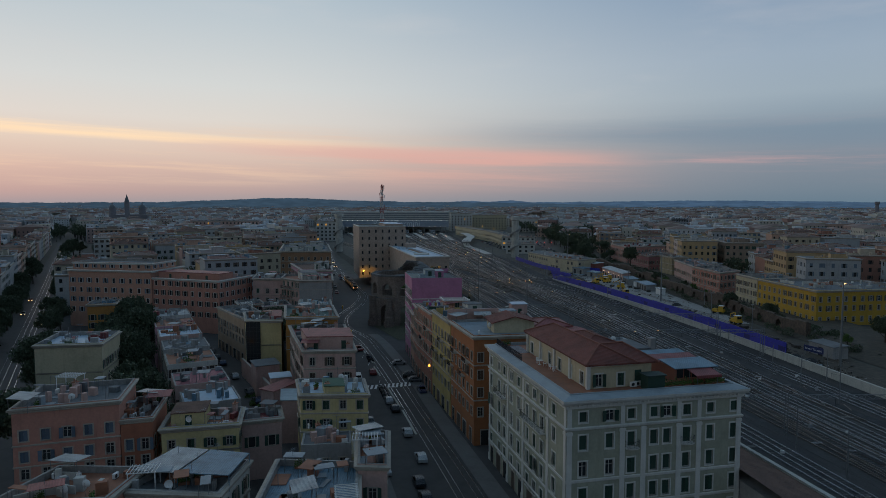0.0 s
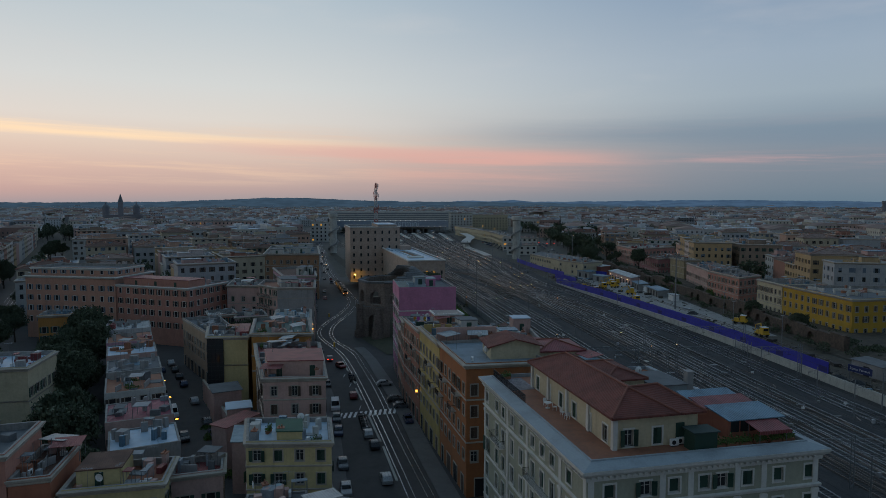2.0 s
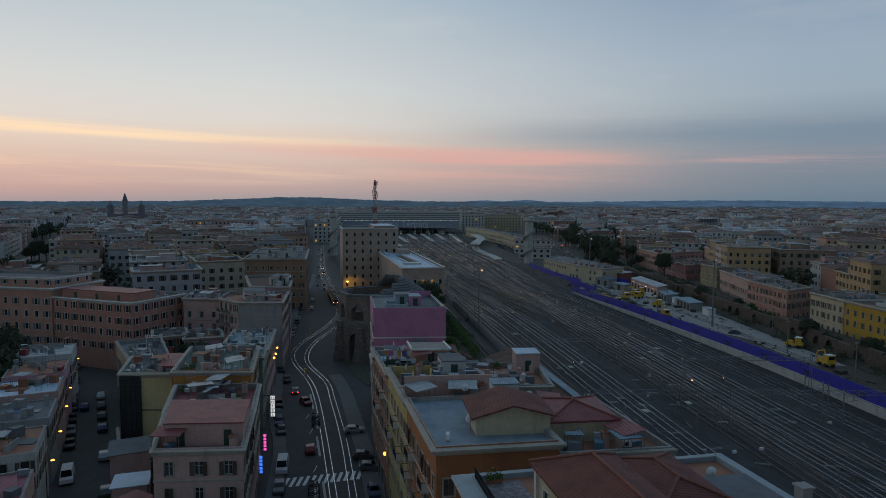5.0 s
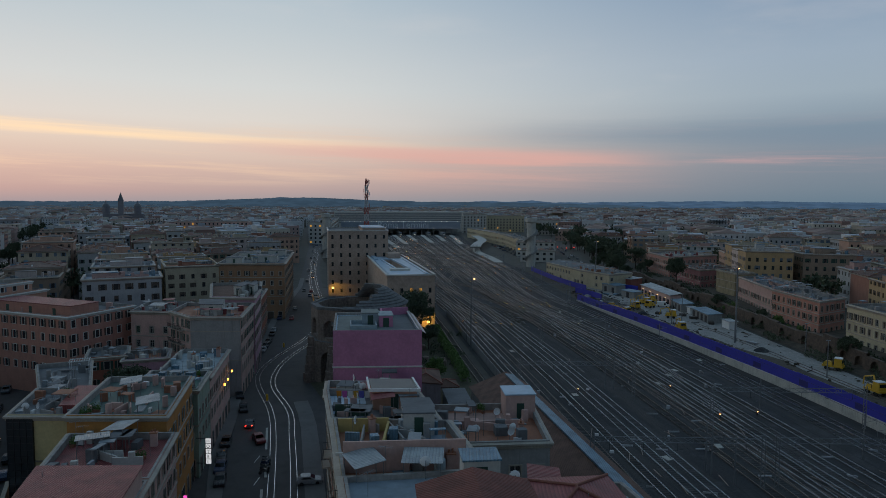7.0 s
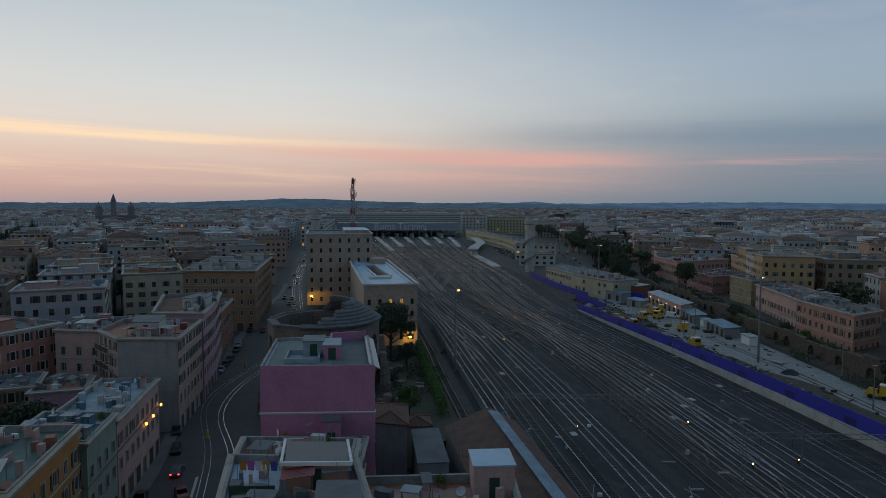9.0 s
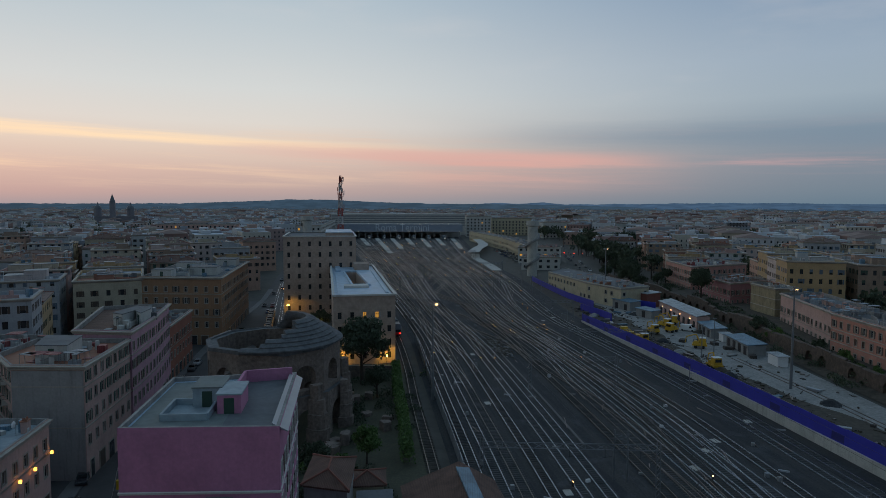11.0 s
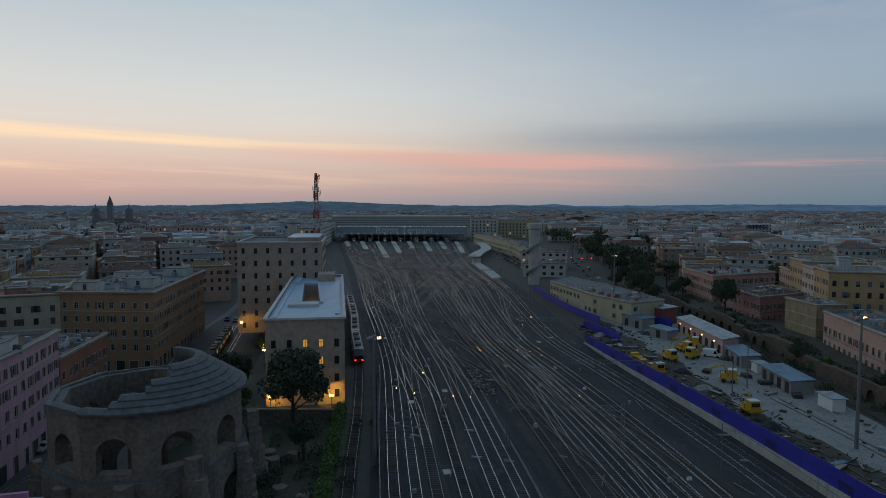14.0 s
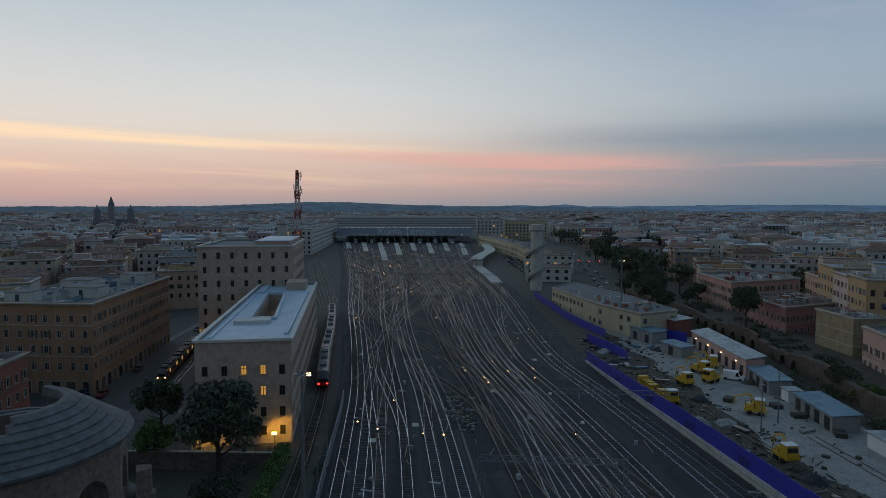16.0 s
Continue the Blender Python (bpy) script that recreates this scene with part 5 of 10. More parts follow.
for a_, b_ in (((0.60, 0.90), (0.97, 0.94)), ((0.60, 0.62), (0.60, 0.90))):
    mb = Mesh()
    p_, q_ = quad(P5, *a_), quad(P5, *b_)
    mb.sweep([(*p_, 0), (*q_, 0)], [(-0.15, 19.9), (0.15, 19.9), (0.15, 21.3), (-0.15, 21.3)])
    part("roof_wall", mb, st_pink, R5)
mb = Mesh()
p_, q_ = quad(P5, 0.985, 0.02), quad(P5, 0.985, 0.97)
mb.sweep([(*p_, 0), (*q_, 0)], [(-0.5, 20.42), (0.9, 19.7), (0.95, 19.8), (-0.5, 20.6)])
part("zinc_strip", mb, zinc, R5)
# grey house with tall windows on the railway side
P6 = [(9.0, 153.0), (22.6, 154.6), (21.8, 168.8), (6.4, 167.2)]
R6 = palazzo("grey_house", P6, 13.4, st_blank, "grey rendered house with tall dark windows", spacing=3.0, floor=3.6, seed=61, shutters=shutter_g, roof=terrace, win=(1.3, 2.2), sill=0.4, mix=(0.3, 0.2), cornice=0.4)
box_room(R6, rect(19.8, 166.6, 4.0, 4.0, 6), 12.5, 3.2, st_pale, membrane, "stair_head")
# roof rooms, dividing walls and terraces on the row
box_room(R2, rect(13.8, 135.6, 3.2, 2.6, 8), 16.5, 2.6, st_white, corrugated_b, "stair_head")


def low_wall(host, p, q, z, h, wall, th=0.25, name="terrace_wall"):
    mb = Mesh()
    mb.sweep([(*p, 0), (*q, 0)], [(-th / 2, z), (th / 2, z), (th / 2, z + h), (-th / 2, z + h)])
    part(name, mb, wall, host)


def floor_patch(host, poly, z, m):
    mb = Mesh()
    mb.prism(poly, z, z + 0.03)
    part("terrace_floor", mb, m, host)


low_wall(R3, (1.0, 139.3), (12.6, 140.6), 15.7, 3.0, st_pale)
low_wall(R3, (-1.6, 150.0), (4.0, 150.6), 15.7, 1.5, st_yellow)
low_wall(R3, (-0.2, 141.6), (12.0, 143.0), 15.7, 1.0, st_white)
low_wall(R3, (4.2, 142.0), (4.0, 150.4), 15.7, 1.2, st_yellow)
floor_patch(R3, [(4.4, 142.0), (11.4, 142.8), (10.4, 149.6), (4.2, 149.2)], 15.7, mat("blue_grey_roof_coat", (0.24, 0.30, 0.36), 0.7, big=0.25, small=0.2, scale=1.0))
box_room(R3, [(5.8, 149.0), (9.2, 149.3), (8.9, 151.9), (5.6, 151.8)], 15.7, 2.5, st_white, tar_roof)
box_room(R4, [(5.4, 152.8), (9.0, 153.0), (8.2, 156.4), (4.8, 156.2)], 14.7, 2.9, st_white, tar_roof)
low_wall(R4, (-3.6, 158.2), (0.4, 158.5), 14.7, 1.5, shutter_g, 0.06, "trellis")
floor_patch(R4, [(-4.6, 159.0), (0.4, 159.2), (-1.2, 166.4), (-6.2, 166.4)], 14.7, membrane)
box_room(R4, [(0.8, 160.6), (6.4, 161.0), (5.2, 166.0), (-0.4, 165.8)], 14.7, 2.5, st_salmon, mat("dark_glazed_roof", (0.05, 0.06, 0.065), 0.4))
low_wall(R4, (0.4, 160.4), (6.8, 160.8), 17.2, 0.35, white_paint), low_wall(R4, (6.8, 160.8), (5.4, 166.3), 17.2, 0.35, white_paint), low_wall(R4, (0.4, 160.4), (-0.8, 166.1), 17.2, 0.35, white_paint)
low_wall(R4d, (-8.4, 178.6), (0.2, 178.9), 10.5, 1.4, st_salmon)
box_room(R4d, [(-0.6, 181.4), (1.6, 181.6), (1.3, 183.6), (-0.9, 183.4)], 10.5, 3.4, st_pink, tar_roof)
low_wall(R6, (7.8, 160.0), (20.0, 161.4), 12.5, 1.0, st_pale)
floor_patch(R6, [(8.0, 161.2), (19.6, 162.4), (19.4, 167.0), (7.4, 166.0)], 12.5, mat("pink_roof_coat", (0.42, 0.26, 0.22), 0.7, big=0.25, small=0.2, scale=1.0))

# long railway shed with a dark tile roof and a pale skylight strip
sh = thing("railway_shed", (22, 190, 0), "low railway shed with brown tile roof and pale ridge strip", "shed")
a, b = Vector((20.3, 211.5)), Vector((33.0, 150.0))
d = (b - a).normalized()
nrm = Vector((-d.y, d.x))
mb = Mesh()
A = [a - nrm * 6.5, a + nrm * 5.5, b + nrm * 5.5, b - nrm * 6.5]
mb.prism([tuple(p) for p in (A[0], A[3], A[2], A[1])], CITY, 3.4)
part("wall", mb, st_blank, sh)
mb = Mesh()
r0, r1 = a + nrm * 1.0, b + nrm * 1.0
for s in (-6.9, 5.9):
    e0, e1 = a + nrm * s, b + nrm * s
    mb.face([(*e0, 3.5), (*e1, 3.5), (*r1, 6.4), (*r0, 6.4)])
mb.face([(*A[0], 3.4), (*A[1], 3.4), (*r0, 6.35)])
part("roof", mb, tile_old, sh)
mb = Mesh()
for s0, s1 in ((0.2, 2.0),):
    p0, p1, q0, q1 = a + nrm * s0 + d * 2, b + nrm * s0, a + nrm * s1 + d * 2, b + nrm * s1
    mb.face([(*p0, 6.55), (*p1, 6.55), (*q1, 6.30), (*q0, 6.30)])
    mb.face([(*p0, 6.25), (*p1, 6.25), (*p1, 6.55), (*p0, 6.55)])
part("ridge_strip", mb, corrugated_b, sh)
# a second stretch of shed roofs behind the grey-green palazzo
sh2 = thing("railway_shed", (45, 95, 0), "low shed with dark red tile roof by the tracks", "shed")
mb = Mesh()
mb.prism([(46.0, 60), (54.0, 61), (43.5, 118), (37.0, 117)], CITY, 3.2)
part("wall", mb, st_blank, sh2)
mb = Mesh()
mb.face([(45.6, 60, 5.0), (54.6, 61, 3.2), (44.2, 118.5, 3.2), (36.6, 117.5, 5.0)])
part("roof", mb, tile_old, sh2)
mb = Mesh()
mb.sweep([(54.8, 61, 3.25), (44.4, 118.5, 3.25)], [(-0.5, 0), (0.3, 0), (0.3, 0.3), (-0.5, 0.3)])
part("coping", mb, pale_concrete, sh2)
# small outbuildings between the pink house and the garden
for poly, hh, w, rf, nm in (([(2.4, 203.6), (8.0, 202.4), (7.0, 212.0), (1.6, 212.5)], 6.4, st_blank, tile_old, "hipped"), (rect(11.5, 201.5, 4.4, 14, 9), 3.4, st_blank, tar_roof, "flat"), (rect(8.6, 213.2, 4.6, 4.6, 9), 3.2, st_cream, tile_old, "hipped")):
    ob = thing("outbuilding", (poly[0][0], poly[0][1], 0), "small plain outbuilding with a dark roof", "outbuilding", "outbuildings")
    mb = Mesh()
    mb.prism(poly, CITY, hh)
    part("wall", mb, w, ob)
    if nm == "hipped":
        hip(ob, poly, hh, 1.0, 0.35, rf)
    else:
        mb = Mesh()
        mb.prism(inset(poly, -0.15), hh, hh + 0.2)
        part("roof", mb, rf, ob)

# railway offices: the long low block and the tall block, clad in pinkish brick
def axis_block(p, q, depth):
    p, q = Vector(p), Vector(q)
    d = (q - p).normalized()
    n = Vector((-d.y, d.x)) * depth
    return [tuple(p), tuple(q), tuple(q + n), tuple(p + n)]


PL = axis_block((-12.4, 286.6), (2.9, 290.2), 82)
low = palazzo("railway_office", PL, 17.8, st_brick, "long flat-roofed railway office clad in pinkish brick, some windows lit", faces=(0, 1), spacing=3.1, floor=3.6, ground=3.6, win=(0.95, 1.65), sill=0.95, detail=2, trim=st_brick,
              mix=(0, 0), roof=membrane, cornice=0, bands=False, seed=71, category="office building", parapet=0.55, top_gap=1.5, lit=0.0)
lit_w = window_meshes(0.95, 1.65, st_brick)["lit"]
for w in [o for o in low.children if o.name.startswith("window")]:
    x, y, z = (top_matrix(w)).translation
    if y < 292 and ((-6.9 < x < -3.7 and z > 10) or (-3.8 < x < -0.6 and z > 7)):
        w.data = lit_w
        tagged(w, "lamplit yellow window")
mb = Mesh()
mb.sweep([(*p, 0) for p in PL], [(0, 17.45), (0.35, 17.5), (0.35, 17.95), (-0.35, 17.95), (-0.35, 17.8), (0, 17.8)], closed=True)
part("coping", mb, trim_m, low)
# the roof lies round a deep light well
for o in [o for o in low.children if o.name.split(".")[0] == "roof"]:
    bpy.data.objects.remove(o)
well = [(-11.9, 310.5), (-7.7, 311.4), (-18.1, 347.6), (-21.8, 346.8)]
out = inset(PL, 0.35)
mb = Mesh()
for i in range(4):
    e = (i + 1) % 4
    mb.face([(*out[i], 17.25), (*out[e], 17.25), (*well[e], 17.25), (*well[i], 17.25)])
part("roof", mb, membrane, low)
mb = Mesh()
for i in range(4):
    e = (i + 1) % 4
    mb.face([(*well[e], 17.25), (*well[i], 17.25), (*well[i], 4.0), (*well[e], 4.0)])
mb.face([(*p, 4.0) for p in well])
part("light_well", mb, st_brick, low, "brick sides of a deep light well")
mb = Mesh()
mb.sweep([(*p, 0) for p in inset(well, -0.35)], [(-0.3, 17.2), (0.3, 17.2), (0.3, 17.85), (-0.3, 17.85)], closed=True)
part("well_kerb", mb, membrane, low)
mb = Mesh()
mb.sweep([(-18.6, 346.9, 0), (-20.2, 346.6, 0)], [(-0.02, 10.5), (0.06, 10.5), (0.06, 12.2), (-0.02, 12.2)])
part("well_window", mb, lamp_soft, low, "lamplit window in the light well")
for poly, z1, m in (([(-13.4, 304.6), (-6.6, 306.2), (-7.6, 309.6), (-14.2, 308.2)], 17.95, trim_m), (sub(PL, 0.52, 0.86, 0.84, 0.95), 19.4, st_brick), (sub(PL, 0.10, 0.20, 0.76, 0.95), 17.9, membrane), (sub(PL, 0.88, 0.93, 0.08, 0.80), 17.55, membrane), (sub(PL, 0.08, 0.12, 0.05, 0.72), 17.5, membrane)):
    mb = Mesh()
    mb.prism(poly, 17.2, z1)
    part("roof_plant", mb, m, low)
PTb = [(-47.4, 360.0), (-21.5, 366.0), (-30.0, 404.0), (-56.0, 398.0)]
tower = palazzo("railway_tower_block", PTb, 29.0, st_brick, "tall windowed office block clad in pinkish brick", faces=(0, 1), spacing=3.7, floor=4.0, ground=4.2, win=(0.95, 1.75), sill=1.1, mix=(0, 0), trim=st_brick,
                roof=tar_roof, cornice=0, bands=False, seed=81, category="office building", parapet=0.5, top_gap=1.2)
mb = Mesh()
mb.sweep([(*p, 0) for p in PTb], [(0, 28.7), (0.3, 28.75), (0.3, 29.15), (-0.4, 29.15), (-0.4, 29.0), (0, 29.0)], closed=True)
part("coping", mb, trim_m, tower)
box_room(tower, sub(PTb, 0.58, 0.96, 0.1, 0.9), 28.5, 1.6, st_brick, membrane, "roof_plant", doors=())

# ---- houses on the other side of the street ----
L3P = [(-23.9, 104.8), (-12.6, 105.2), (-14.6, 114.6), (-26.6, 114.2)]
L3 = palazzo("yellow_corner_house", L3P, 10.2, st_straw, "pale yellow house with green shutters and a pale flat roof", spacing=3.0, floor=3.2, ground=3.4, seed=91, detail=3, roof=membrane, win=(1.05, 1.5), mix=(0.55, 0.35), cornice=0.35, parapet=0.7)
box_room(L3, sub(L3P, 0.36, 0.66, 0.1, 0.6), 9.5, 1.6, st_straw, mat("green_roof_felt", (0.05, 0.12, 0.08), 0.8), doors=())
L4P = [(-29.4, 132.4), (-18.6, 133.4), (-21.8, 147.0), (-34.4, 146.4)]
L4 = palazzo("pale_pink_house", L4P, 11.2, st_pale, "pale pink stucco house with a set-back top floor", spacing=3.1, floor=3.3, ground=3.6, seed=92, detail=3, roof=terrace, shutters=shutter_b, mix=(0.2, 0.65), cornice=0.4)
box_room(L4, sub(L4P, 0.10, 0.98, 0.22, 0.9), 10.3, 2.9, st_pale, corrugated_r, "top_floor", doors=((0, 0.2), (0, 0.8)))
L5P = [(-40.4, 162.2), (-27.2, 162.8), (-32.0, 182.0), (-45.0, 180.8)]
L5 = palazzo("orange_corner_house", L5P, 13.0, st_tan, "orange tan house with a cluttered railed roof", spacing=3.2, floor=3.4, seed=93, roof=mat("sea_green_roof_coat", (0.10, 0.17, 0.15), 0.7, big=0.25, small=0.2, scale=1.0), mix=(0.2, 0.6), shutters=shutter_g)
st_teal = stucco("dull_green_stucco", (0.30, 0.37, 0.31))
green_coat = mat("green_roof_coat", (0.09, 0.20, 0.16), 0.7, big=0.25, small=0.2, scale=1.0)
L5b = palazzo("green_grey_house", [(-42.4, 183.0), (-31.4, 182.6), (-34.0, 194.0), (-44.6, 194.0)], 10.6, st_teal, "dull green street house with a green roof terrace", spacing=3.0, floor=3.2, seed=94, roof=green_coat, mix=(0.4, 0.4), shutters=shutter_b)
L5c = palazzo("blue_roofed_house", [(-44.6, 194.4), (-34.1, 194.4), (-38.8, 216.6), (-48.8, 216.0)], 9.4, st_pale, "low pale pink house with pale blue roof coats", spacing=3.0, floor=3.1, seed=88, roof=sky_coat, mix=(0.4, 0.4), shutters=shutter_b)
for poly_, hh_ in (([(-31.2, 120.6), (-21.0, 121.4), (-22.4, 128.6), (-33.0, 128.0)], 4.0), (rect(-18.4, 120.5, 5.0, 9.0, 13), 3.4)):
    yh = thing("yard_house", (poly_[0][0], poly_[0][1], 0), "low yard house with a pale coated roof", "outbuilding", "outbuildings")
    mb = Mesh()
    mb.prism(poly_, CITY - 0.06, hh_)
    part("wall", mb, st_pale, yh)
    mb = Mesh()
    mb.prism(inset(poly_, -0.2), hh_, hh_ + 0.15)
    part("roof", mb, sky_coat, yh)
L4b = palazzo("red_roofed_house", [(-34.6, 146.8), (-21.9, 147.4), (-25.4, 161.4), (-39.0, 160.4)], 11.2, st_pale, "pale pink street house with dull red roof sheets", spacing=3.0, floor=3.3, seed=97, roof=corrugated_r, shutters=shutter_b, mix=(0.3, 0.5))
L6P = [(-52.2, 167.2), (-43.0, 167.6), (-45.8, 180.6), (-56.6, 180.2)]
L6 = palazzo("pale_yellow_house", L6P, 11.2, st_straw, "pale yellow house with a blind side wall and glazed stair", faces=(3,), spacing=3.0, seed=95, roof=tar_roof)
mb = Mesh()
stair = Matrix.Translation((-52.2, 167.2, 0)) @ Matrix.Rotation(math.atan2(0.4, 9.2), 4, "Z")
mb.box(0.05, -0.3, CITY + 2.5, 3.7, -0.02, 10.6, 0, stair)
part("glazed_stair", mb, glass_m, L6)
mb = Mesh()
for u in (0.05, 0.95, 1.85, 2.75, 3.65):
    mb.box(u - 0.04, -0.36, CITY + 2.5, u + 0.04, -0.3, 10.6, 0, stair)
for k in range(13):
    mb.box(0.0, -0.35, CITY + 2.5 + k, 3.75, -0.3, CITY + 2.58 + k, 0, stair)
part("stair_mullion", mb, dark_iron, L6)
low_roof = Mesh()
low_roof.prism([(-46.6, 170.0), (-43.6, 170.2), (-46.0, 180.2), (-50.0, 180.0)], 10.2, 11.7, top=[(-46.6, 170.0), (-43.6, 170.2), (-46.0, 180.2), (-50.0, 180.0)])
part("roof_hut", low_roof, corrugated_r, L6, "dull red sheet hut on the roof")
L7P = [(-51.4, 226.0), (-39.6, 226.6), (-43.4, 247.0), (-61.0, 246.0), (-59.4, 233.4)]
L7 = palazzo("grey_gable_house", L7P, 14.8, st_pale, "house with a blind grey gable wall and iron balconies", faces=(1, 2, 4), spacing=2.8, floor=3.4, seed=96, roof=terrace, balconies={(4, 0, 2), (4, 1, 2), (4, 2, 2), (4, 0, 3), (4, 1, 3), (4, 2, 3)})
mb = Mesh()
mb.sweep([(-51.3, 225.96, 0), (-39.7, 226.56, 0)], [(0.0, CITY), (0.05, CITY), (0.05, 13.8), (0.0, 13.8)])
part("gable_render", mb, st_blank, L7, "bare grey render on the blind gable")
L8 = palazzo("small_pink_house", [(-71.0, 236.6), (-60.0, 235.4), (-62.0, 252), (-74.0, 252)], 14.2, st_pale, "pale pink house with dark windows", spacing=3.4, floor=3.5, seed=97, mix=(0.1, 0.2))
L9P = [(-55.0, 248.0), (-43.2, 247.4), (-47.0, 264.0), (-52.6, 282.0), (-66.0, 276.0)]
L9 = palazzo("lilac_house", L9P, 16.2, st_lilac, "big lilac-pink stucco house with brown shutters and banded storeys", faces=(0, 1, 2, 3, 4), spacing=3.0, floor=3.5, seed=98, shutters=shutter_b, mix=(0.35, 0.55), cornice=0.5, roof=tile_old)
L10P = [(-64.5, 284.0), (-53.4, 283.4), (-58.8, 308.0), (-68.0, 305.0)]
L10 = palazzo("old_red_house", L10P, 10.4, st_red, "old dull red house with pale window trims and tile roof", spacing=3.0, floor=3.3, seed=99, shutters=shutter_b, roof=tile_old, cornice=0.4)
L11P = [(-84.0, 327.0), (-57.8, 327.4), (-70.2, 386.0), (-96.0, 385.0)]
L11 = palazzo("ochre_palazzo", L11P, 17.6, st_ochre, "large ochre palazzo with storey bands and roof terraces", spacing=3.2, floor=3.7, ground=4.4, seed=100, shutters=shutter_b, mix=(0.4, 0.4), cornice=0.7, roof=tar_roof)
for host, poly, zt, subs in ((L11, L11P, 16.7, ((0.1, 0.35, 0.06, 0.16), (0.5, 0.85, 0.22, 0.34), (0.15, 0.5, 0.5, 0.62), (0.6, 0.9, 0.75, 0.9))), (L9, L9P, 15.3, ((0.2, 0.5, 0.3, 0.6), (0.55, 0.85, 0.5, 0.8))), (L7, L7P, 13.9, ((0.2, 0.6, 0.3, 0.7),))):
    for u0, u1, v0, v1 in subs:
        box_room(host, sub(poly[:4], u0, u1, v0, v1), zt, 2.6, st_white, tar_roof)
L12P = [(-142.0, 240.5), (-107.7, 234.0), (-104.0, 254.0), (-138.5, 260.5)]
L12 = palazzo("salmon_palazzo", L12P, 17.2, st_salmon, "salmon palazzo with pale blue-grey storey bands", spacing=3.6, floor=3.6, seed=101, detail=0, shutters=shutter_s, mix=(0.3, 0.4), cornice=0.6, trim=trim_m)
ATT = sub(L12P, 0.02, 0.98, 0.08, 0.8)
att = palazzo("attic_storey", ATT, 3.6, st_salmon, "set-back salmon attic storey with a glazed band", base=16.3, ground=0, floor=3.0, spacing=3.6, seed=107, detail=0, shutters=shutter_s, mix=(0.2, 0.4), cornice=0.3, bands=False, top_gap=0.2, trim=trim_m)
L13P = [(-107.5, 234.4), (-79.5, 224.2), (-73.0, 242.0), (-101.0, 252.2)]
L13 = palazzo("rust_palazzo", L13P, 14.8, st_coral, "rust pink palazzo with rows of small windows", spacing=3.2, floor=3.4, seed=102, detail=0, shutters=shutter_b, mix=(0.3, 0.4), trim=trim_m)
box_room(L13, sub(L13P, 0.04, 0.96, 0.10, 0.5), 13.9, 2.8, st_coral, corrugated_r, "top_floor", doors=((0, 0.2), (0, 0.5), (0, 0.8)))
L13b = palazzo("side_house", rect(-113.5, 212.0, 8.5, 10, 18), 9.2, st_tan, "small orange house before the palazzi", spacing=3.0, floor=3.2, ground=3.0, seed=139, detail=0, group="side street houses")
L1P = [(-63.0, 91.0), (-49.6, 95.6), (-52.6, 107.2), (-66.0, 103.0)]
L1 = palazzo("coral_house", L1P, 12.2, st_coral, "coral and rose house with blue-grey shutters and a crowded roof", spacing=3.1, floor=3.2, ground=3.0, seed=103, detail=3, shutters=shutter_s, mix=(0.4, 0.45), win=(1.1, 1.6), roof=tar_roof)
L1b = palazzo("coral_wing", [(-49.5, 95.7), (-45.2, 97.0), (-47.6, 107.6), (-52.4, 107.0)], 9.0, stucco("coral_red_stucco", (0.36, 0.16, 0.11)), "lower coral red wing of the coral house", spacing=2.6, floor=3.2, ground=3.0, seed=116, shutters=shutter_s, mix=(0.4, 0.4), roof=tile_old, cornice=0.2, bands=False)
L2P = [(-43.8, 96.8), (-32.6, 99.4), (-34.4, 107.4), (-45.6, 104.8)]
L2 = palazzo("low_yellow_house", L2P, 7.2, st_straw, "low pale yellow house with green shutters", spacing=3.0, floor=3.1, ground=2.8, seed=104, detail=3, mix=(0.6, 0.2), win=(1.0, 1.4), roof=terrace)
box_room(L2, sub(L2P, 0.1, 0.55, 0.2, 0.9), 6.3, 2.4, st_straw, tile_old)
L14 = palazzo("cream_block", [(-90.0, 138.4), (-76.2, 140.4), (-79.0, 154.0), (-92.8, 152.0)], 11.0, st_cream, "cream block with a blind wall and flat grey roof", faces=(1, 3), seed=105, roof=membrane)
front = palazzo("front_house", [(-39.5, 75.5), (-27.0, 74.5), (-26.4, 84.6), (-36.2, 86.8)], 7.2, st_white, "low white house under corrugated sheet shelters", seed=106, roof=tar_roof, spacing=3.2, floor=3.0, ground=2.8)
for u0, u1, rf in ((-0.05, 0.42, corrugated), (0.45, 1.02, corrugated_b)):
    pp = sub([(-39.5, 75.5), (-27.0, 74.5), (-26.4, 84.6), (-36.2, 86.8)], u0, u1, 0.25, 0.95)
    mb = Mesh()
    mb.prism(pp, 8.2, 8.32, top=None)
    for x, y in pp:
        mb.tube((x, y, 6.2), (x, y, 8.2), 0.06, 6)
    part("shelter", mb, rf, front)
front2 = palazzo("front_house", [(-21.6, 70.0), (-9.6, 69.0), (-11.4, 83.6), (-22.4, 84.4)], 7.4, st_white, "low house with a grey sheet roof at the street", seed=107, roof=corrugated_b, spacing=3.2, floor=3.0, ground=2.8)
front5 = palazzo("front_house", rect(-18.3, 98.0, 7.6, 5.4, 8), 5.2, st_blank, "low grey house with a dark felt roof beside the yellow house", seed=113, roof=tar_roof, spacing=3.0, floor=3.0, ground=2.4, parapet=0.2, cornice=0, bands=False)
front3 = palazzo("front_house", [(-11.0, 79.8), (-7.2, 79.6), (-8.2, 92.0), (-12.6, 93.0)], 8.6, st_pale, "narrow pale house crowded with tanks and dishes", seed=108, roof=terrace, spacing=3.2, floor=3.0, ground=2.8)
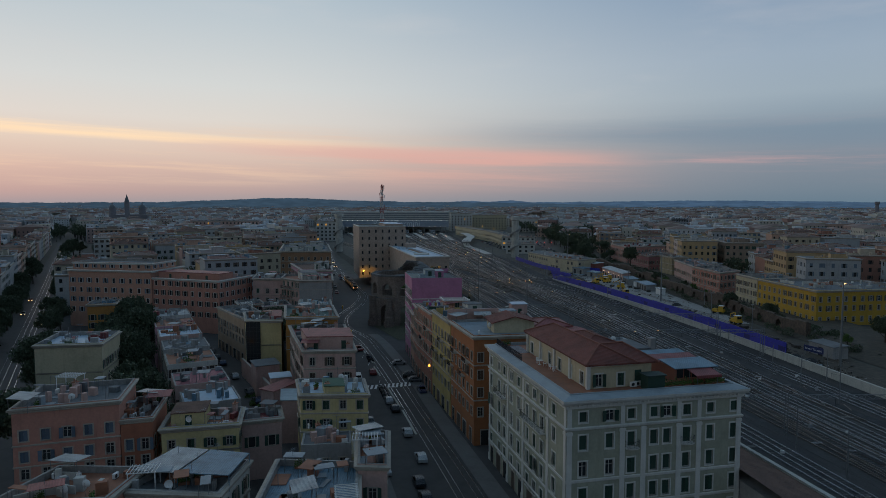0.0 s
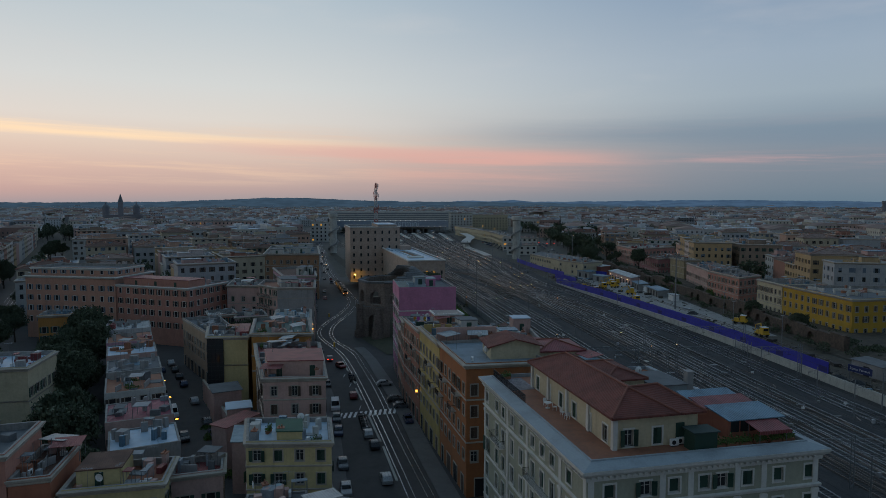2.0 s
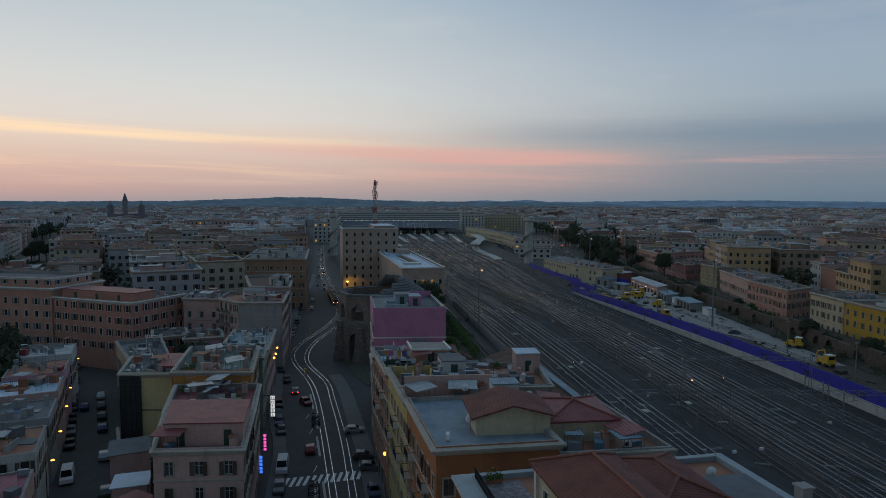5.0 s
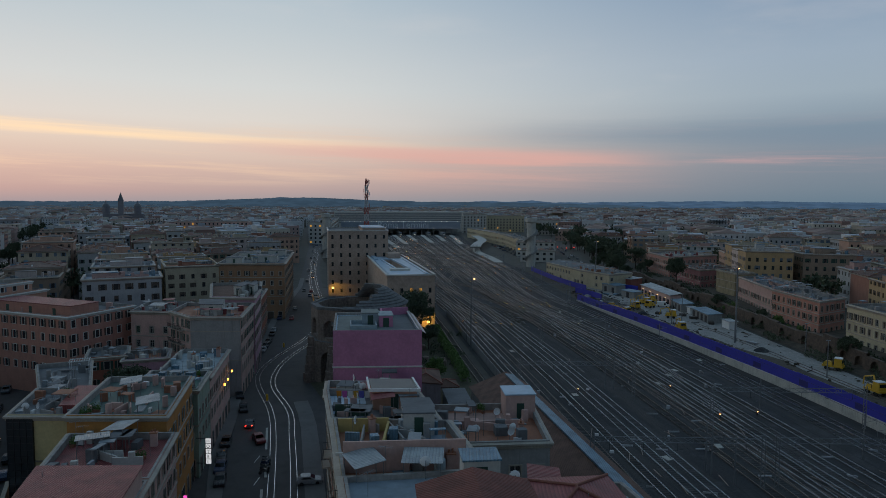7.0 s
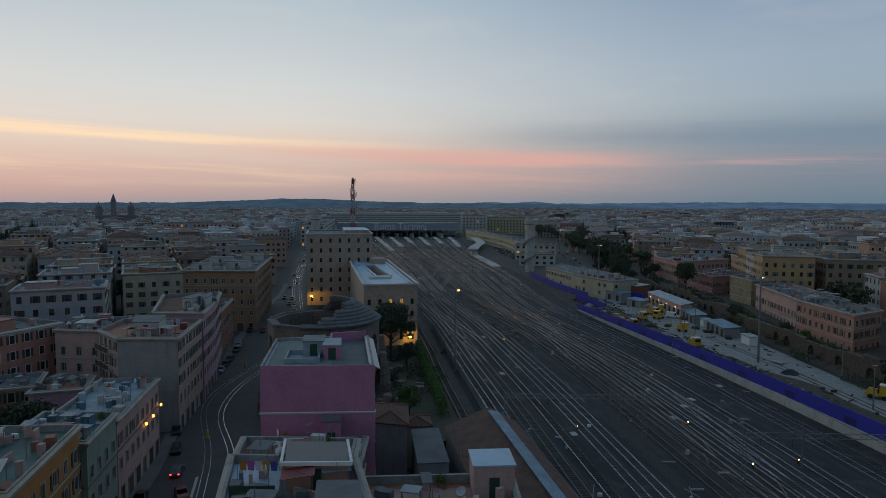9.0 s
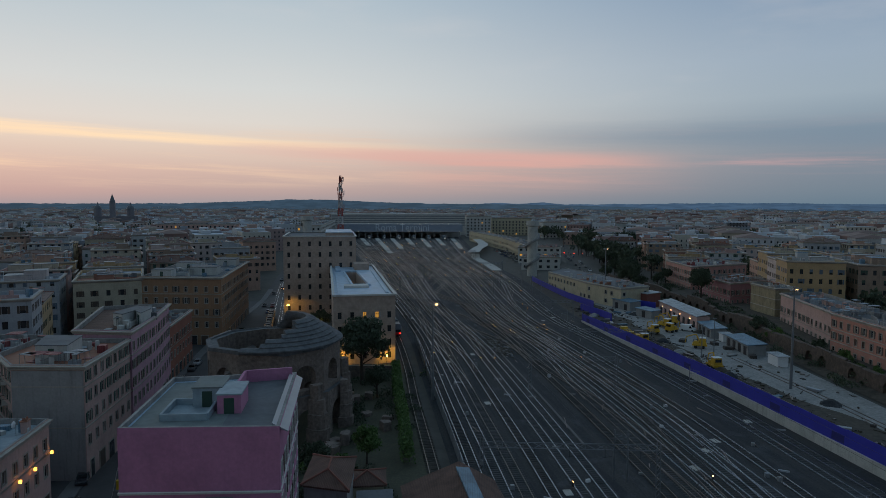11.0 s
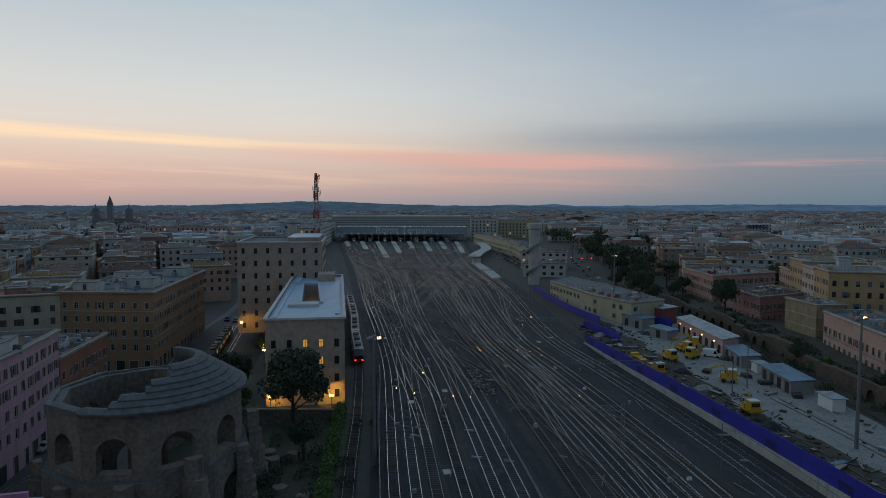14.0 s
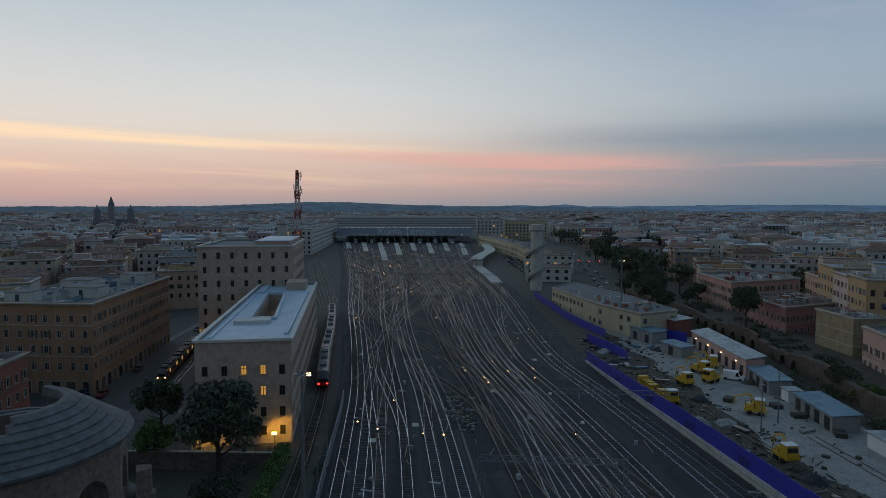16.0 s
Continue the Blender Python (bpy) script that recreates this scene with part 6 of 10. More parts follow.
front4 = palazzo("front_house", [(-52.0, 70.5), (-39.0, 71.5), (-38.6, 80.5), (-50.0, 80.8)], 8.0, st_coral, "coral house with a terrace and blue sheet roof", seed=109, roof=terrace, spacing=3.2, floor=3.0, ground=2.8)
sheet_rose = ribbed("rose_red_roof_sheet", (0.36, 0.10, 0.13), 0.9, "X", 0.6, 0.1)
rowh = [((-44.6, 119.6), 10, 9.5, st_blank, membrane, 5.4), ((-51.0, 131.5), 10.5, 11, st_pale, sheet_rose, 5.8), ((-58.5, 145.5), 10.5, 12, st_white, terrace, 6.6), ((-65.0, 158.5), 10.5, 11.5, st_blank, tar_roof, 6.9), ((-71.6, 171.0), 10.5, 11.5, st_pale, membrane, 7.4),
        ((-78.2, 183.5), 10.5, 12, st_lilac, terrace, 7.6), ((-85.2, 197.0), 11, 12, st_white, corrugated, 8.0)]
for i, ((x, y), w, dd, wl_, rf, hh) in enumerate(rowh):
    palazzo("row_house", rect(x, y, w, dd, 27), hh, wl_, "low patched house with a makeshift roof beside the side street", spacing=3.0, floor=3.0, ground=2.8, seed=110 + i, detail=0, roof=rf, group="side street houses", cornice=0, bands=False, shutters=shutter_b, parapet=0.2)
for i, (x, y, w, dd, hh, wl_, t) in enumerate(((-58.2, 219, 9, 9, 7.5, st_lilac, 22), (-67, 219, 8, 10, 8.0, st_red, 26), (-31.4, 107.6, 6.5, 6, 6.0, st_pale, 18))):
    palazzo("side_house", rect(x, y, w, dd, t), hh, wl_, "modest stucco house between the two streets", spacing=3.0, floor=3.2, seed=130 + i, detail=0, roof=(terrace, tar_roof, corrugated_r)[i], group="side street houses")

L6b = palazzo("long_tan_house", [(-57.2, 181.4), (-49.2, 182.0), (-63.8, 207.5), (-72.5, 203.0)], 9.0, stucco("dusty_tan_stucco", (0.42, 0.32, 0.24)), "long dusty tan house along the side street with planted terraces", faces=(0, 3), spacing=3.0, floor=3.1, ground=3.0, seed=137, roof=tar_roof, mix=(0.4, 0.3), shutters=shutter_b, cornice=0.2, bands=False)
# garden wall, tent and lean-to along the side street
gw = thing("garden_wall", (-40, 142, 0), "long rendered garden wall along the side street", "garden wall")
mb = Mesh()
mb.sweep([(-33.1, 132.3, 0), (-43.5, 150.8, 0), (-54.2, 169.4, 0)], [(-0.18, CITY - 0.1), (0.18, CITY - 0.1), (0.18, 0.3), (-0.18, 0.3)])
part("wall", mb, st_pale, gw)
mb = Mesh()
mb.sweep([(-33.1, 132.3, 0), (-43.5, 150.8, 0), (-54.2, 169.4, 0)], [(-0.28, 0.3), (0.28, 0.3), (0.28, 0.42), (-0.28, 0.42)])
part("coping", mb, trim_d, gw)
tent = thing("garden_tent", (-43.8, 157.7, CITY - 0.06), "white pyramid garden tent behind the wall", "tent", turn=27)
mb = Mesh()
for x in (-1.6, 1.6):
    for y in (-1.6, 1.6):
        mb.tube((x, y, 0), (x, y, 2.4), 0.05, 6)
put("frame", mb.mesh("frame", pole_m), tent, top_matrix(tent))
mb = Mesh()
mb.solid([(-1.8, -1.8, 2.2), (1.8, -1.8, 2.2), (1.8, 1.8, 2.2), (-1.8, 1.8, 2.2), (-1.75, -1.75, 2.5), (1.75, -1.75, 2.5), (1.75, 1.75, 2.5), (-1.75, 1.75, 2.5), (-0.5, -0.5, 3.3), (0.5, -0.5, 3.3), (0.5, 0.5, 3.3), (-0.5, 0.5, 3.3), (0, 0, 4.2)],
         ((0, 1, 5, 4), (1, 2, 6, 5), (2, 3, 7, 6), (3, 0, 4, 7), (4, 5, 9, 8), (5, 6, 10, 9), (6, 7, 11, 10), (7, 4, 8, 11), (8, 9, 12), (9, 10, 12), (10, 11, 12), (11, 8, 12), (3, 2, 1, 0)))
put("canopy", mb.mesh("canopy", white_paint), tent, top_matrix(tent))
for poly_, hh_, rf_ in (([(-38.0, 130.4), (-34.8, 128.6), (-31.4, 136.0), (-34.4, 137.6)], 3.4, corrugated_r), (rect(-36.5, 140.5, 4.2, 4.2, 20), 3.6, membrane), (rect(-43.5, 153.5, 5.5, 6.5, 27), 3.2, tar_roof)):
    gs = thing("garden_shed", (poly_[0][0], poly_[0][1], 0), "low garden shed with a sheet roof behind the wall", "shed", "garden sheds")
    mb = Mesh()
    mb.prism(poly_, CITY - 0.06, hh_)
    part("wall", mb, st_pale, gs)
    mb = Mesh()
    mb.prism(inset(poly_, -0.3), hh_, hh_ + 0.12)
    part("roof", mb, rf_, gs)


# ---- houses beyond the works yard ----
E1 = palazzo("saffron_block", [(127.6, 216.0), (166.0, 222.0), (163.0, 246.0), (124.6, 250.6)], 12.4, st_saffron, "saffron yellow apartment block with brown loggias", faces=(0, 1, 2, 3), spacing=3.2, floor=3.2, seed=141, shutters=shutter_b, mix=(0.3, 0.3), bands=False)
E2 = palazzo("ivory_block", [(124.7, 251.2), (142.0, 253.6), (141.0, 271.0), (124.2, 268.6)], 12.4, st_cream, "ivory apartment house with brown shutters", spacing=3.0, floor=3.2, seed=142, shutters=shutter_b)
E3 = palazzo("terracotta_block", [(121.0, 277.2), (133.6, 285.6), (131.0, 309.0), (119.8, 304.6)], 12.0, st_coral, "terracotta stucco block with tile coping", spacing=3.1, floor=3.3, seed=143, shutters=shutter_b)
E4 = palazzo("ochre_grey_block", [(122.6, 306.4), (138.6, 309.6), (142.0, 352.6), (127.4, 349.4)], 11.2, st_pale, "faded ochre block with rows of brown shutters", spacing=3.1, floor=3.4, seed=144, shutters=shutter_b)
E5 = palazzo("cream_annex", [(128.6, 356.0), (137.6, 357.6), (136.0, 374.0), (127.0, 372.0)], 12.0, mat("dirty_yellow_render", (0.38, 0.31, 0.19), 0.9, big=0.25, small=0.2, scale=0.8, streak=0.9), "plain dirty yellow house with blind streaked walls", faces=(1,), seed=145)
E6 = palazzo("mauve_block", [(125.0, 386.0), (146.0, 398.0), (143.0, 422.0), (123.0, 415.4)], 10.2, stucco("dull_mauve_stucco", (0.40, 0.22, 0.22)), "mauve-red block with dark tile roof", spacing=3.2, floor=3.4, seed=146, roof=tile_old, shutters=shutter_b)
E7 = palazzo("rose_block", [(123.6, 428.0), (156.0, 446.0), (152.0, 472.0), (122.6, 464.0)], 12.8, stucco("rose_stucco", (0.52, 0.31, 0.27)), "rose stucco block with regular brown windows", spacing=3.3, floor=3.4, seed=147, shutters=shutter_b)

# ---- the rest of the town: blocks of houses either side of the railway ----
TOWN = [stucco("town_" + n, c) for n, c in (("rose", (0.47, 0.32, 0.29)), ("ochre", (0.46, 0.34, 0.21)), ("cream", (0.50, 0.45, 0.37)), ("grey", (0.40, 0.41, 0.42)), ("brick", (0.34, 0.19, 0.15)),
                                            ("straw", (0.47, 0.42, 0.33)), ("white", (0.50, 0.50, 0.49)), ("salmon", (0.50, 0.34, 0.27)), ("umber", (0.31, 0.24, 0.19)), ("pale", (0.55, 0.47, 0.44)))]
TOWN_WORDS = ("rose", "ochre", "cream", "grey", "brick red", "straw", "off-white", "salmon", "umber", "pale pink")
roof_coat = mat("blue_grey_roof_coating", (0.30, 0.34, 0.39), 0.7, big=0.25, small=0.2, scale=1.2)
roof_pale = mat("pale_roof_paving", (0.42, 0.42, 0.42), 0.8, big=0.25, small=0.2, scale=1.6)
tile_dust = ribbed("dusty_clay_tiles", (0.27, 0.18, 0.145), 0.22, "X", 0.85)
ROOFS = [tar_roof, terrace, tile_old, tile_dust, roof_coat, roof_pale, roof_coat]
ROOF_WORDS = ("grey felt", "terracotta terrace", "brown tile", "dusty clay tile", "blue-grey coated", "pale paved", "blue-grey coated")
hand_built = [p for p, _, _, _ in HOUSES]


def inside(poly, x, y):
    hit = False
    for (x0, y0), (x1, y1) in zip(poly, poly[1:] + poly[:1]):
        if (y0 > y) != (y1 > y) and x < (x1 - x0) * (y - y0) / (y1 - y0) + x0:
            hit = not hit
    return hit


TRAM_ST = [(65, -58), (151, -107), (216, -143.5), (274, -176), (373, -232), (475, -290), (582, -348), (1192, -690), (2000, -1145)]
SIDE_ST = [(108.3, -29), (138.1, -42.4), (235.6, -99.3), (316.8, -144.9), (444.2, -212.1)]


def free(x, y, m):
    """Whether a house of half-width m may stand here."""
    if y < 40 or x < -0.80 * y - 60 or x > 0.80 * y + 40:
        return False
    if along(ST_L, y) - 4 - m < x < along(YARD_E, y) + 34 + m and y < 480:
        return False
    if 480 <= y < 1180 and along(ST_L, y) - 4 - m < x < 118 + m:
        return False
    if (x > -104 and y < 168) or (x > -84 and y < 225):
        return False
    if abs(x - along(TRAM_ST, y)) < 8 + m or (y < 320 and abs(x - along(SIDE_ST, y)) < 6 + m):
        return False
    if 200 < y < 268 and -150 < x < -68:
        return False
    if 150 < y < 215 and -126 < x < -78:
        return False
    for poly in hand_built:
        cx, cy = sum(p[0] for p in poly) / len(poly), sum(p[1] for p in poly) / len(poly)
        if abs(cx - x) < 45 and abs(cy - y) < 55:
            big = inset(poly, -m - 1.0)
            if inside(big, x, y):
                return False
    return True


def town_house(poly, h, r, near):
    """A plainer house of the blocks: walls with sunk openings on the sides seen, cornice, roof."""
    k = r.randrange(len(TOWN))
    j = r.randrange(len(ROOFS))
    cx, cy = sum(p[0] for p in poly) / 4, sum(p[1] for p in poly) / 4
    seen = []
    for i in range(4):
        p, q = poly[i], poly[(i + 1) % 4]
        nx, ny = q[1] - p[1], p[0] - q[0]
        if nx * (20 - cx) + ny * (90 - cy) > 0 and r.random() > 0.12:
            seen.append(i)
    fl = 3.3 + r.random() * 0.4
    floors = [0.3 + 4.0 * (i > 0) + fl * max(0, i - 1) for i in range(12) if 4.0 + fl * i < h + 0.5]
    mb, holes = Mesh(), []
    foot = ground_z(cx, cy) - 0.5
    sp = r.uniform(2.9, 3.6)
    for i in range(4):
        p, q = poly[i], poly[(i + 1) % 4]
        if i in seen:
            cols = max(2, int(math.dist(p, q) / sp))
            holes += facade_cells(mb, p, q, foot, h, cols, floors, 1.15, 1.75, 0.85, depth=0.25)
        else:
            mb.face([(*p, foot), (*q, foot), (*q, h), (*p, h)])
    inn = inset(poly, 0.35)
    par = r.choice((0.4, 0.9, 0.9))
    pitched = j in (2, 3)
    for i in range(4):
        e = (i + 1) % 4
        mb.face([(*poly[i], h), (*poly[e], h), (*inn[e], h), (*inn[i], h)])
        if not pitched:
            mb.face([(*inn[i], h), (*inn[e], h), (*inn[e], h - par), (*inn[i], h - par)])
    mb.sweep([(*p, 0) for p in poly], [(0, h - 0.8), (0.25, h - 0.7), (0.45, h - 0.4), (0.45, h - 0.15), (0.02, h - 0.05)], m=1, closed=True)
    me = mb.mesh("town_house", [TOWN[k], trim_d])
    me.transform(Matrix.Translation((-cx, -cy, 0)))
    root = new("town_house", me)
    root.matrix_basis = pose(cx, cy, 0)
    tagged(root, "%s stucco town house with a %s roof" % (TOWN_WORDS[k], ROOF_WORDS[j]), "house", "town houses")
    rooms = []
    if pitched:
        hip(root, poly, h + 0.05, 1.6 + r.random(), 0.45, ROOFS[j])
    else:
        mb = Mesh()
        mb.face([(*p, h - par) for p in inn])
        part("roof", mb, ROOFS[j], root)
        for _ in range(r.choice((1, 1, 2))):
            u, v = r.uniform(0.05, 0.6), r.uniform(0.05, 0.6)
            rooms.append((sub(poly, u, u + r.uniform(0.15, 0.38), v, v + r.uniform(0.15, 0.38)), h - par + r.uniform(1.6, 3.2)))
    mb = Mesh()
    for q_, zt in rooms:
        mb.prism(q_, h - par, zt)
        mb.prism(inset(q_, -0.15), zt, zt + 0.15, 2)
    for _ in range(r.randrange(10, 20)):
        c = quad(poly, r.uniform(0.08, 0.92), r.uniform(0.08, 0.92))
        zb = h - par if not pitched else h + 0.4
        kind = r.randrange(6)
        w, l, hh = r.uniform(0.3, 1.6), r.uniform(0.3, 1.6), r.uniform(0.6, 1.9)
        if kind == 0:
            mb.prism(rect(c.x, c.y, 0.8, 0.6, r.uniform(0, 90)), zb, zb + 1.8, 0)
        elif kind == 1:
            mb.tube((c.x, c.y, zb), (c.x, c.y, zb + r.uniform(2, 4)), 0.05, 4, 3)
        elif kind == 2:
            e = quad(poly, r.uniform(0.1, 0.9), r.uniform(0.1, 0.9))
            mb.sweep([(c.x, c.y, 0), (e.x, e.y, 0)], [(-0.1, zb), (0.1, zb), (0.1, zb + 1.0), (-0.1, zb + 1.0)], m=0)
        else:
            mb.prism(rect(c.x, c.y, w, l, r.uniform(0, 90)), zb - 0.3, zb + hh, r.choice((0, 1, 2, 2)))
    tagged(part("roof_clutter", mb, [r.choice(TOWN), slate_sheet, r.choice((roof_pale, tar_roof, corrugated_b)), pole_m], root), kind="stuff")
    if holes:
        simple = window_meshes(1.15, 1.75, trim_m)["open"]
        if near:
            for m, c, f in holes:
                put("window", simple, root, m)
        else:
            mb = Mesh()
            for m, c, f in holes:
                mb.box(-0.58, 0.17, 0, 0.58, 0.2, 1.75, 0, m)
                shut = r.random()
                if shut < 0.45:
                    mb.box(-0.56, 0.05, 0.02 if shut < 0.2 else 0.7, 0.56, 0.1, 1.73, 1, m)
                if r.random() < 0.5:
                    for s in (-1, 1):
                        mb.box(s * 0.6 if s > 0 else -1.1, -0.07, 0, 1.1 if s > 0 else -0.6, -0.02, 1.75, 1, m)
            tagged(part("glazing", mb, [glass_m, r.choice((shutter_b, shutter_g, shutter_s))], root), kind="stuff")
    HOUSES.append((poly, h - par, 1, r.randrange(10000)))


def blocks(angle, bw, bd, street, extent, seed, test, lots=(13, 20)):
    """Blocks of house lots in a grid turned by angle; lots line the edges and leave a yard."""
    r = random.Random(seed)
    c, s = math.cos(radians(angle)), math.sin(radians(angle))
    for bj in range(-extent, extent):
        for bi in range(-extent - int(0.41 * bj), extent - int(0.41 * bj)):
            tall = r.uniform(13, 20)
            for side in range(2):
                u = 0.0
                while u < bd - 6:
                    w = min(r.uniform(*lots), bd - u)
                    dp = bw / 2 - r.uniform(1.0, 3.0)
                    lx = (bi + 0.41 * bj) * (bw + street) + (dp / 2 if side == 0 else bw - dp / 2)
                    ly = bj * (bd + street) + u + w / 2
                    x, y = lx * c - ly * s, lx * s + ly * c
                    u += w + (0.0 if r.random() < 0.9 else 3.0)
                    if test(x, y):
                        h = max(8.0, tall + r.uniform(-3.5, 3.0))
                        yield [(x + a * c - b * s, y + a * s + b * c) for a, b in ((-dp / 2, -w / 2), (dp / 2, -w / 2), (dp / 2, w / 2), (-dp / 2, w / 2))], h, r


# a closed row of houses along the far side of the avenue
ar = random.Random(31)
y = 262.0
while y < 640:
    w = ar.uniform(15, 24)
    p, q = Vector((along(TRAM_ST, y) - 13.5, y)), Vector((along(TRAM_ST, y + w * 0.87) - 13.5, y + w * 0.87))
    n = Vector((-(q - p).y, (q - p).x)).normalized() * 13
    row = [tuple(p), tuple(q), tuple(q + n), tuple(p + n)]
    town_house(row, ar.uniform(12, 17), ar, False)
    hand_built.append(row)
    y += w * 0.87 + 0.05


MID = 520
for ang, bw, bd, seed, test in ((28, 44, 70, 3, lambda x, y: x < -40 and math.hypot(x, y - 100) < MID and y > 60), (-12, 44, 66, 8, lambda x, y: x > 100 and math.hypot(x, y - 100) < MID)):
    for poly, h, r in blocks(ang, bw, bd, 12, 22, seed, lambda x, y: test(x, y) and free(x, y, 9)):
        cx, cy = poly[0]
        town_house(poly, h, r, False)

# the far town, house upon house to the edge of the plain
far = Mesh()
fr_ = random.Random(12)


def far_house(poly, h):
    n = len(far.v)
    far.prism(poly, ground_z(*poly[0]) - 0.6, h)
    cx, cy = sum(p[0] for p in poly) / 4, sum(p[1] for p in poly) / 4
    if fr_.random() < 0.07:
        h += fr_.uniform(3, 8)
    if fr_.random() < 0.34:
        i = inset(poly, -0.5)
        a, b = tuple(quad(poly, 0.5, 0.25)), tuple(quad(poly, 0.5, 0.75))
        far.solid([(*i[0], h), (*i[1], h), (*i[2], h), (*i[3], h), (*a, h + 2.6), (*b, h + 2.6)], ((0, 1, 4), (1, 2, 5, 4), (2, 3, 5), (3, 0, 4, 5)), 2)
    else:
        far.face([(*p, h + 0.05) for p in inset(poly, 0.4)], 3)
        u, v = fr_.uniform(0.1, 0.6), fr_.uniform(0.1, 0.6)
        far.prism(sub(poly, u, u + 0.3, v, v + 0.3), h, h + fr_.uniform(1.5, 3.5))
        for _ in range(3):
            c = quad(poly, fr_.uniform(0.1, 0.9), fr_.uniform(0.1, 0.9))
            far.prism(rect(c.x, c.y, fr_.uniform(0.8, 4), fr_.uniform(0.8, 4), fr_.uniform(0, 90)), h, h + fr_.uniform(0.8, 2.4))
    if fr_.random() < 0.10:
        s_ = 0.35 + math.hypot(cx, cy) * 0.00022
        a = Vector(min(poly, key=lambda p: math.hypot(p[0] - 20, p[1] - 90)))
        far.prism(rect(a.x, a.y - 0.8, s_, s_, 0), h * 0.6, h * 0.6 + s_, 4)
    if math.hypot(cx, cy) < 1300:
        for i in range(4):
            p, q = Vector(poly[i]), Vector(poly[(i + 1) % 4])
            d = q - p
            L = d.length
            d.normalize()
            nrm = Vector((d.y, -d.x))
            if nrm.x * (20 - cx) + nrm.y * (100 - cy) <= 0:
                continue
            cols = int(L / 3.4)
            for f in range(int((h - 4) / 3.6) + 1):
                for c in range(cols):
                    e = p + d * (L * (c + 0.5) / cols) + nrm * 0.05
                    z = 1.2 + 3.6 * f
                    far.face([(*(e - d * 0.55), z), (*(e + d * 0.55), z), (*(e + d * 0.55), z + 1.7), (*(e - d * 0.55), z + 1.7)], 1)


for ang, seed, bw, test in ((28, 5, 48, lambda x, y: x < -30), (-14, 6, 52, lambda x, y: x > 60)):
    for poly, h, r in blocks(ang, bw, 84, 12, 34, seed, lambda x, y: test(x, y) and y > 60 and MID <= math.hypot(x, y - 100) < 1700 and free(x, y, 10), lots=(18, 34)):
        far_house(poly, h)
for i in range(2600):
    a, d = radians(fr_.uniform(-40, 40)), math.sqrt(fr_.uniform(1700 ** 2, 3050 ** 2))
    if d < 1150 and abs(math.degrees(a)) < 12:
        continue
    far_house(rect(math.sin(a) * d, math.cos(a) * d, fr_.uniform(14, 50), fr_.uniform(12, 26), fr_.uniform(-40, 40)), fr_.uniform(10, 24))
for i in range(500):
    a, d = radians(fr_.uniform(-13, 10)), fr_.uniform(1330, 1750)
    far_house(rect(math.sin(a) * d, math.cos(a) * d, fr_.uniform(18, 46), fr_.uniform(14, 26), fr_.uniform(-30, 30)), fr_.uniform(14, 24))
town_tint = [(0, (0.46, 0.32, 0.29)), (0.10, (0.44, 0.38, 0.30)), (0.22, (0.60, 0.56, 0.48)), (0.36, (0.36, 0.38, 0.41)), (0.46, (0.34, 0.21, 0.18)), (0.55, (0.66, 0.67, 0.68)), (0.68, (0.48, 0.33, 0.27)), (0.76, (0.52, 0.50, 0.48)), (0.88, (0.72, 0.74, 0.76))]
town_tint = [(p, tuple(v * 0.88 for v in c)) for p, c in town_tint]
fm = [mat("far_town_walls", (0.4, 0.35, 0.3), 0.9, island=1.0, tint=town_tint, big=0.1, small=0.1, scale=0.5, bump=0.0), mat("far_town_windows", (0.03, 0.032, 0.035), 0.3, bump=0.0),
      mat("far_town_tiles", (0.27, 0.185, 0.155), 0.9, island=0.5, big=0.1, bump=0.0, scale=0.5), mat("far_town_flat_roofs", (0.40, 0.43, 0.47), 0.9, island=0.7, big=0.1, bump=0.0, scale=0.5)]
fm.append(lamp_soft)
ob = new("far_town", far.mesh("far_town", fm))
tagged(ob, "far town of close-set stucco houses with tile and flat roofs", "town", kind="stuff")

# trees standing in courts, squares and parks between the houses
wood = Mesh()
tr_ = random.Random(77)


def court_tree(x, y, h, w):
    z0 = ground_z(x, y)
    wood.tube((x, y, z0), (x, y, z0 + h * 0.6), 0.3, 5, 1, 0.15)
    lobes = [(Vector((tr_.gauss(0, w * 0.4), tr_.gauss(0, w * 0.4), h * tr_.uniform(0.5, 0.9))), w * tr_.uniform(0.35, 0.6)) for _ in range(7)]
    for c, rad in lobes:
        for _ in range(26):
            d = Vector((tr_.gauss(0, 1), tr_.gauss(0, 1), tr_.gauss(0, 0.8))).normalized() * rad * tr_.uniform(0.75, 1.05)
            o = Vector((x, y, z0)) + c + d
            e = Euler((tr_.uniform(0, 6), tr_.uniform(0, 6), tr_.uniform(0, 6))).to_matrix()
            wood.face([o + e @ Vector(v) * tr_.uniform(0.9, 1.7) for v in ((-0.5, -0.35, 0), (0.5, -0.3, 0), (0.4, 0.4, 0), (-0.45, 0.3, 0))])


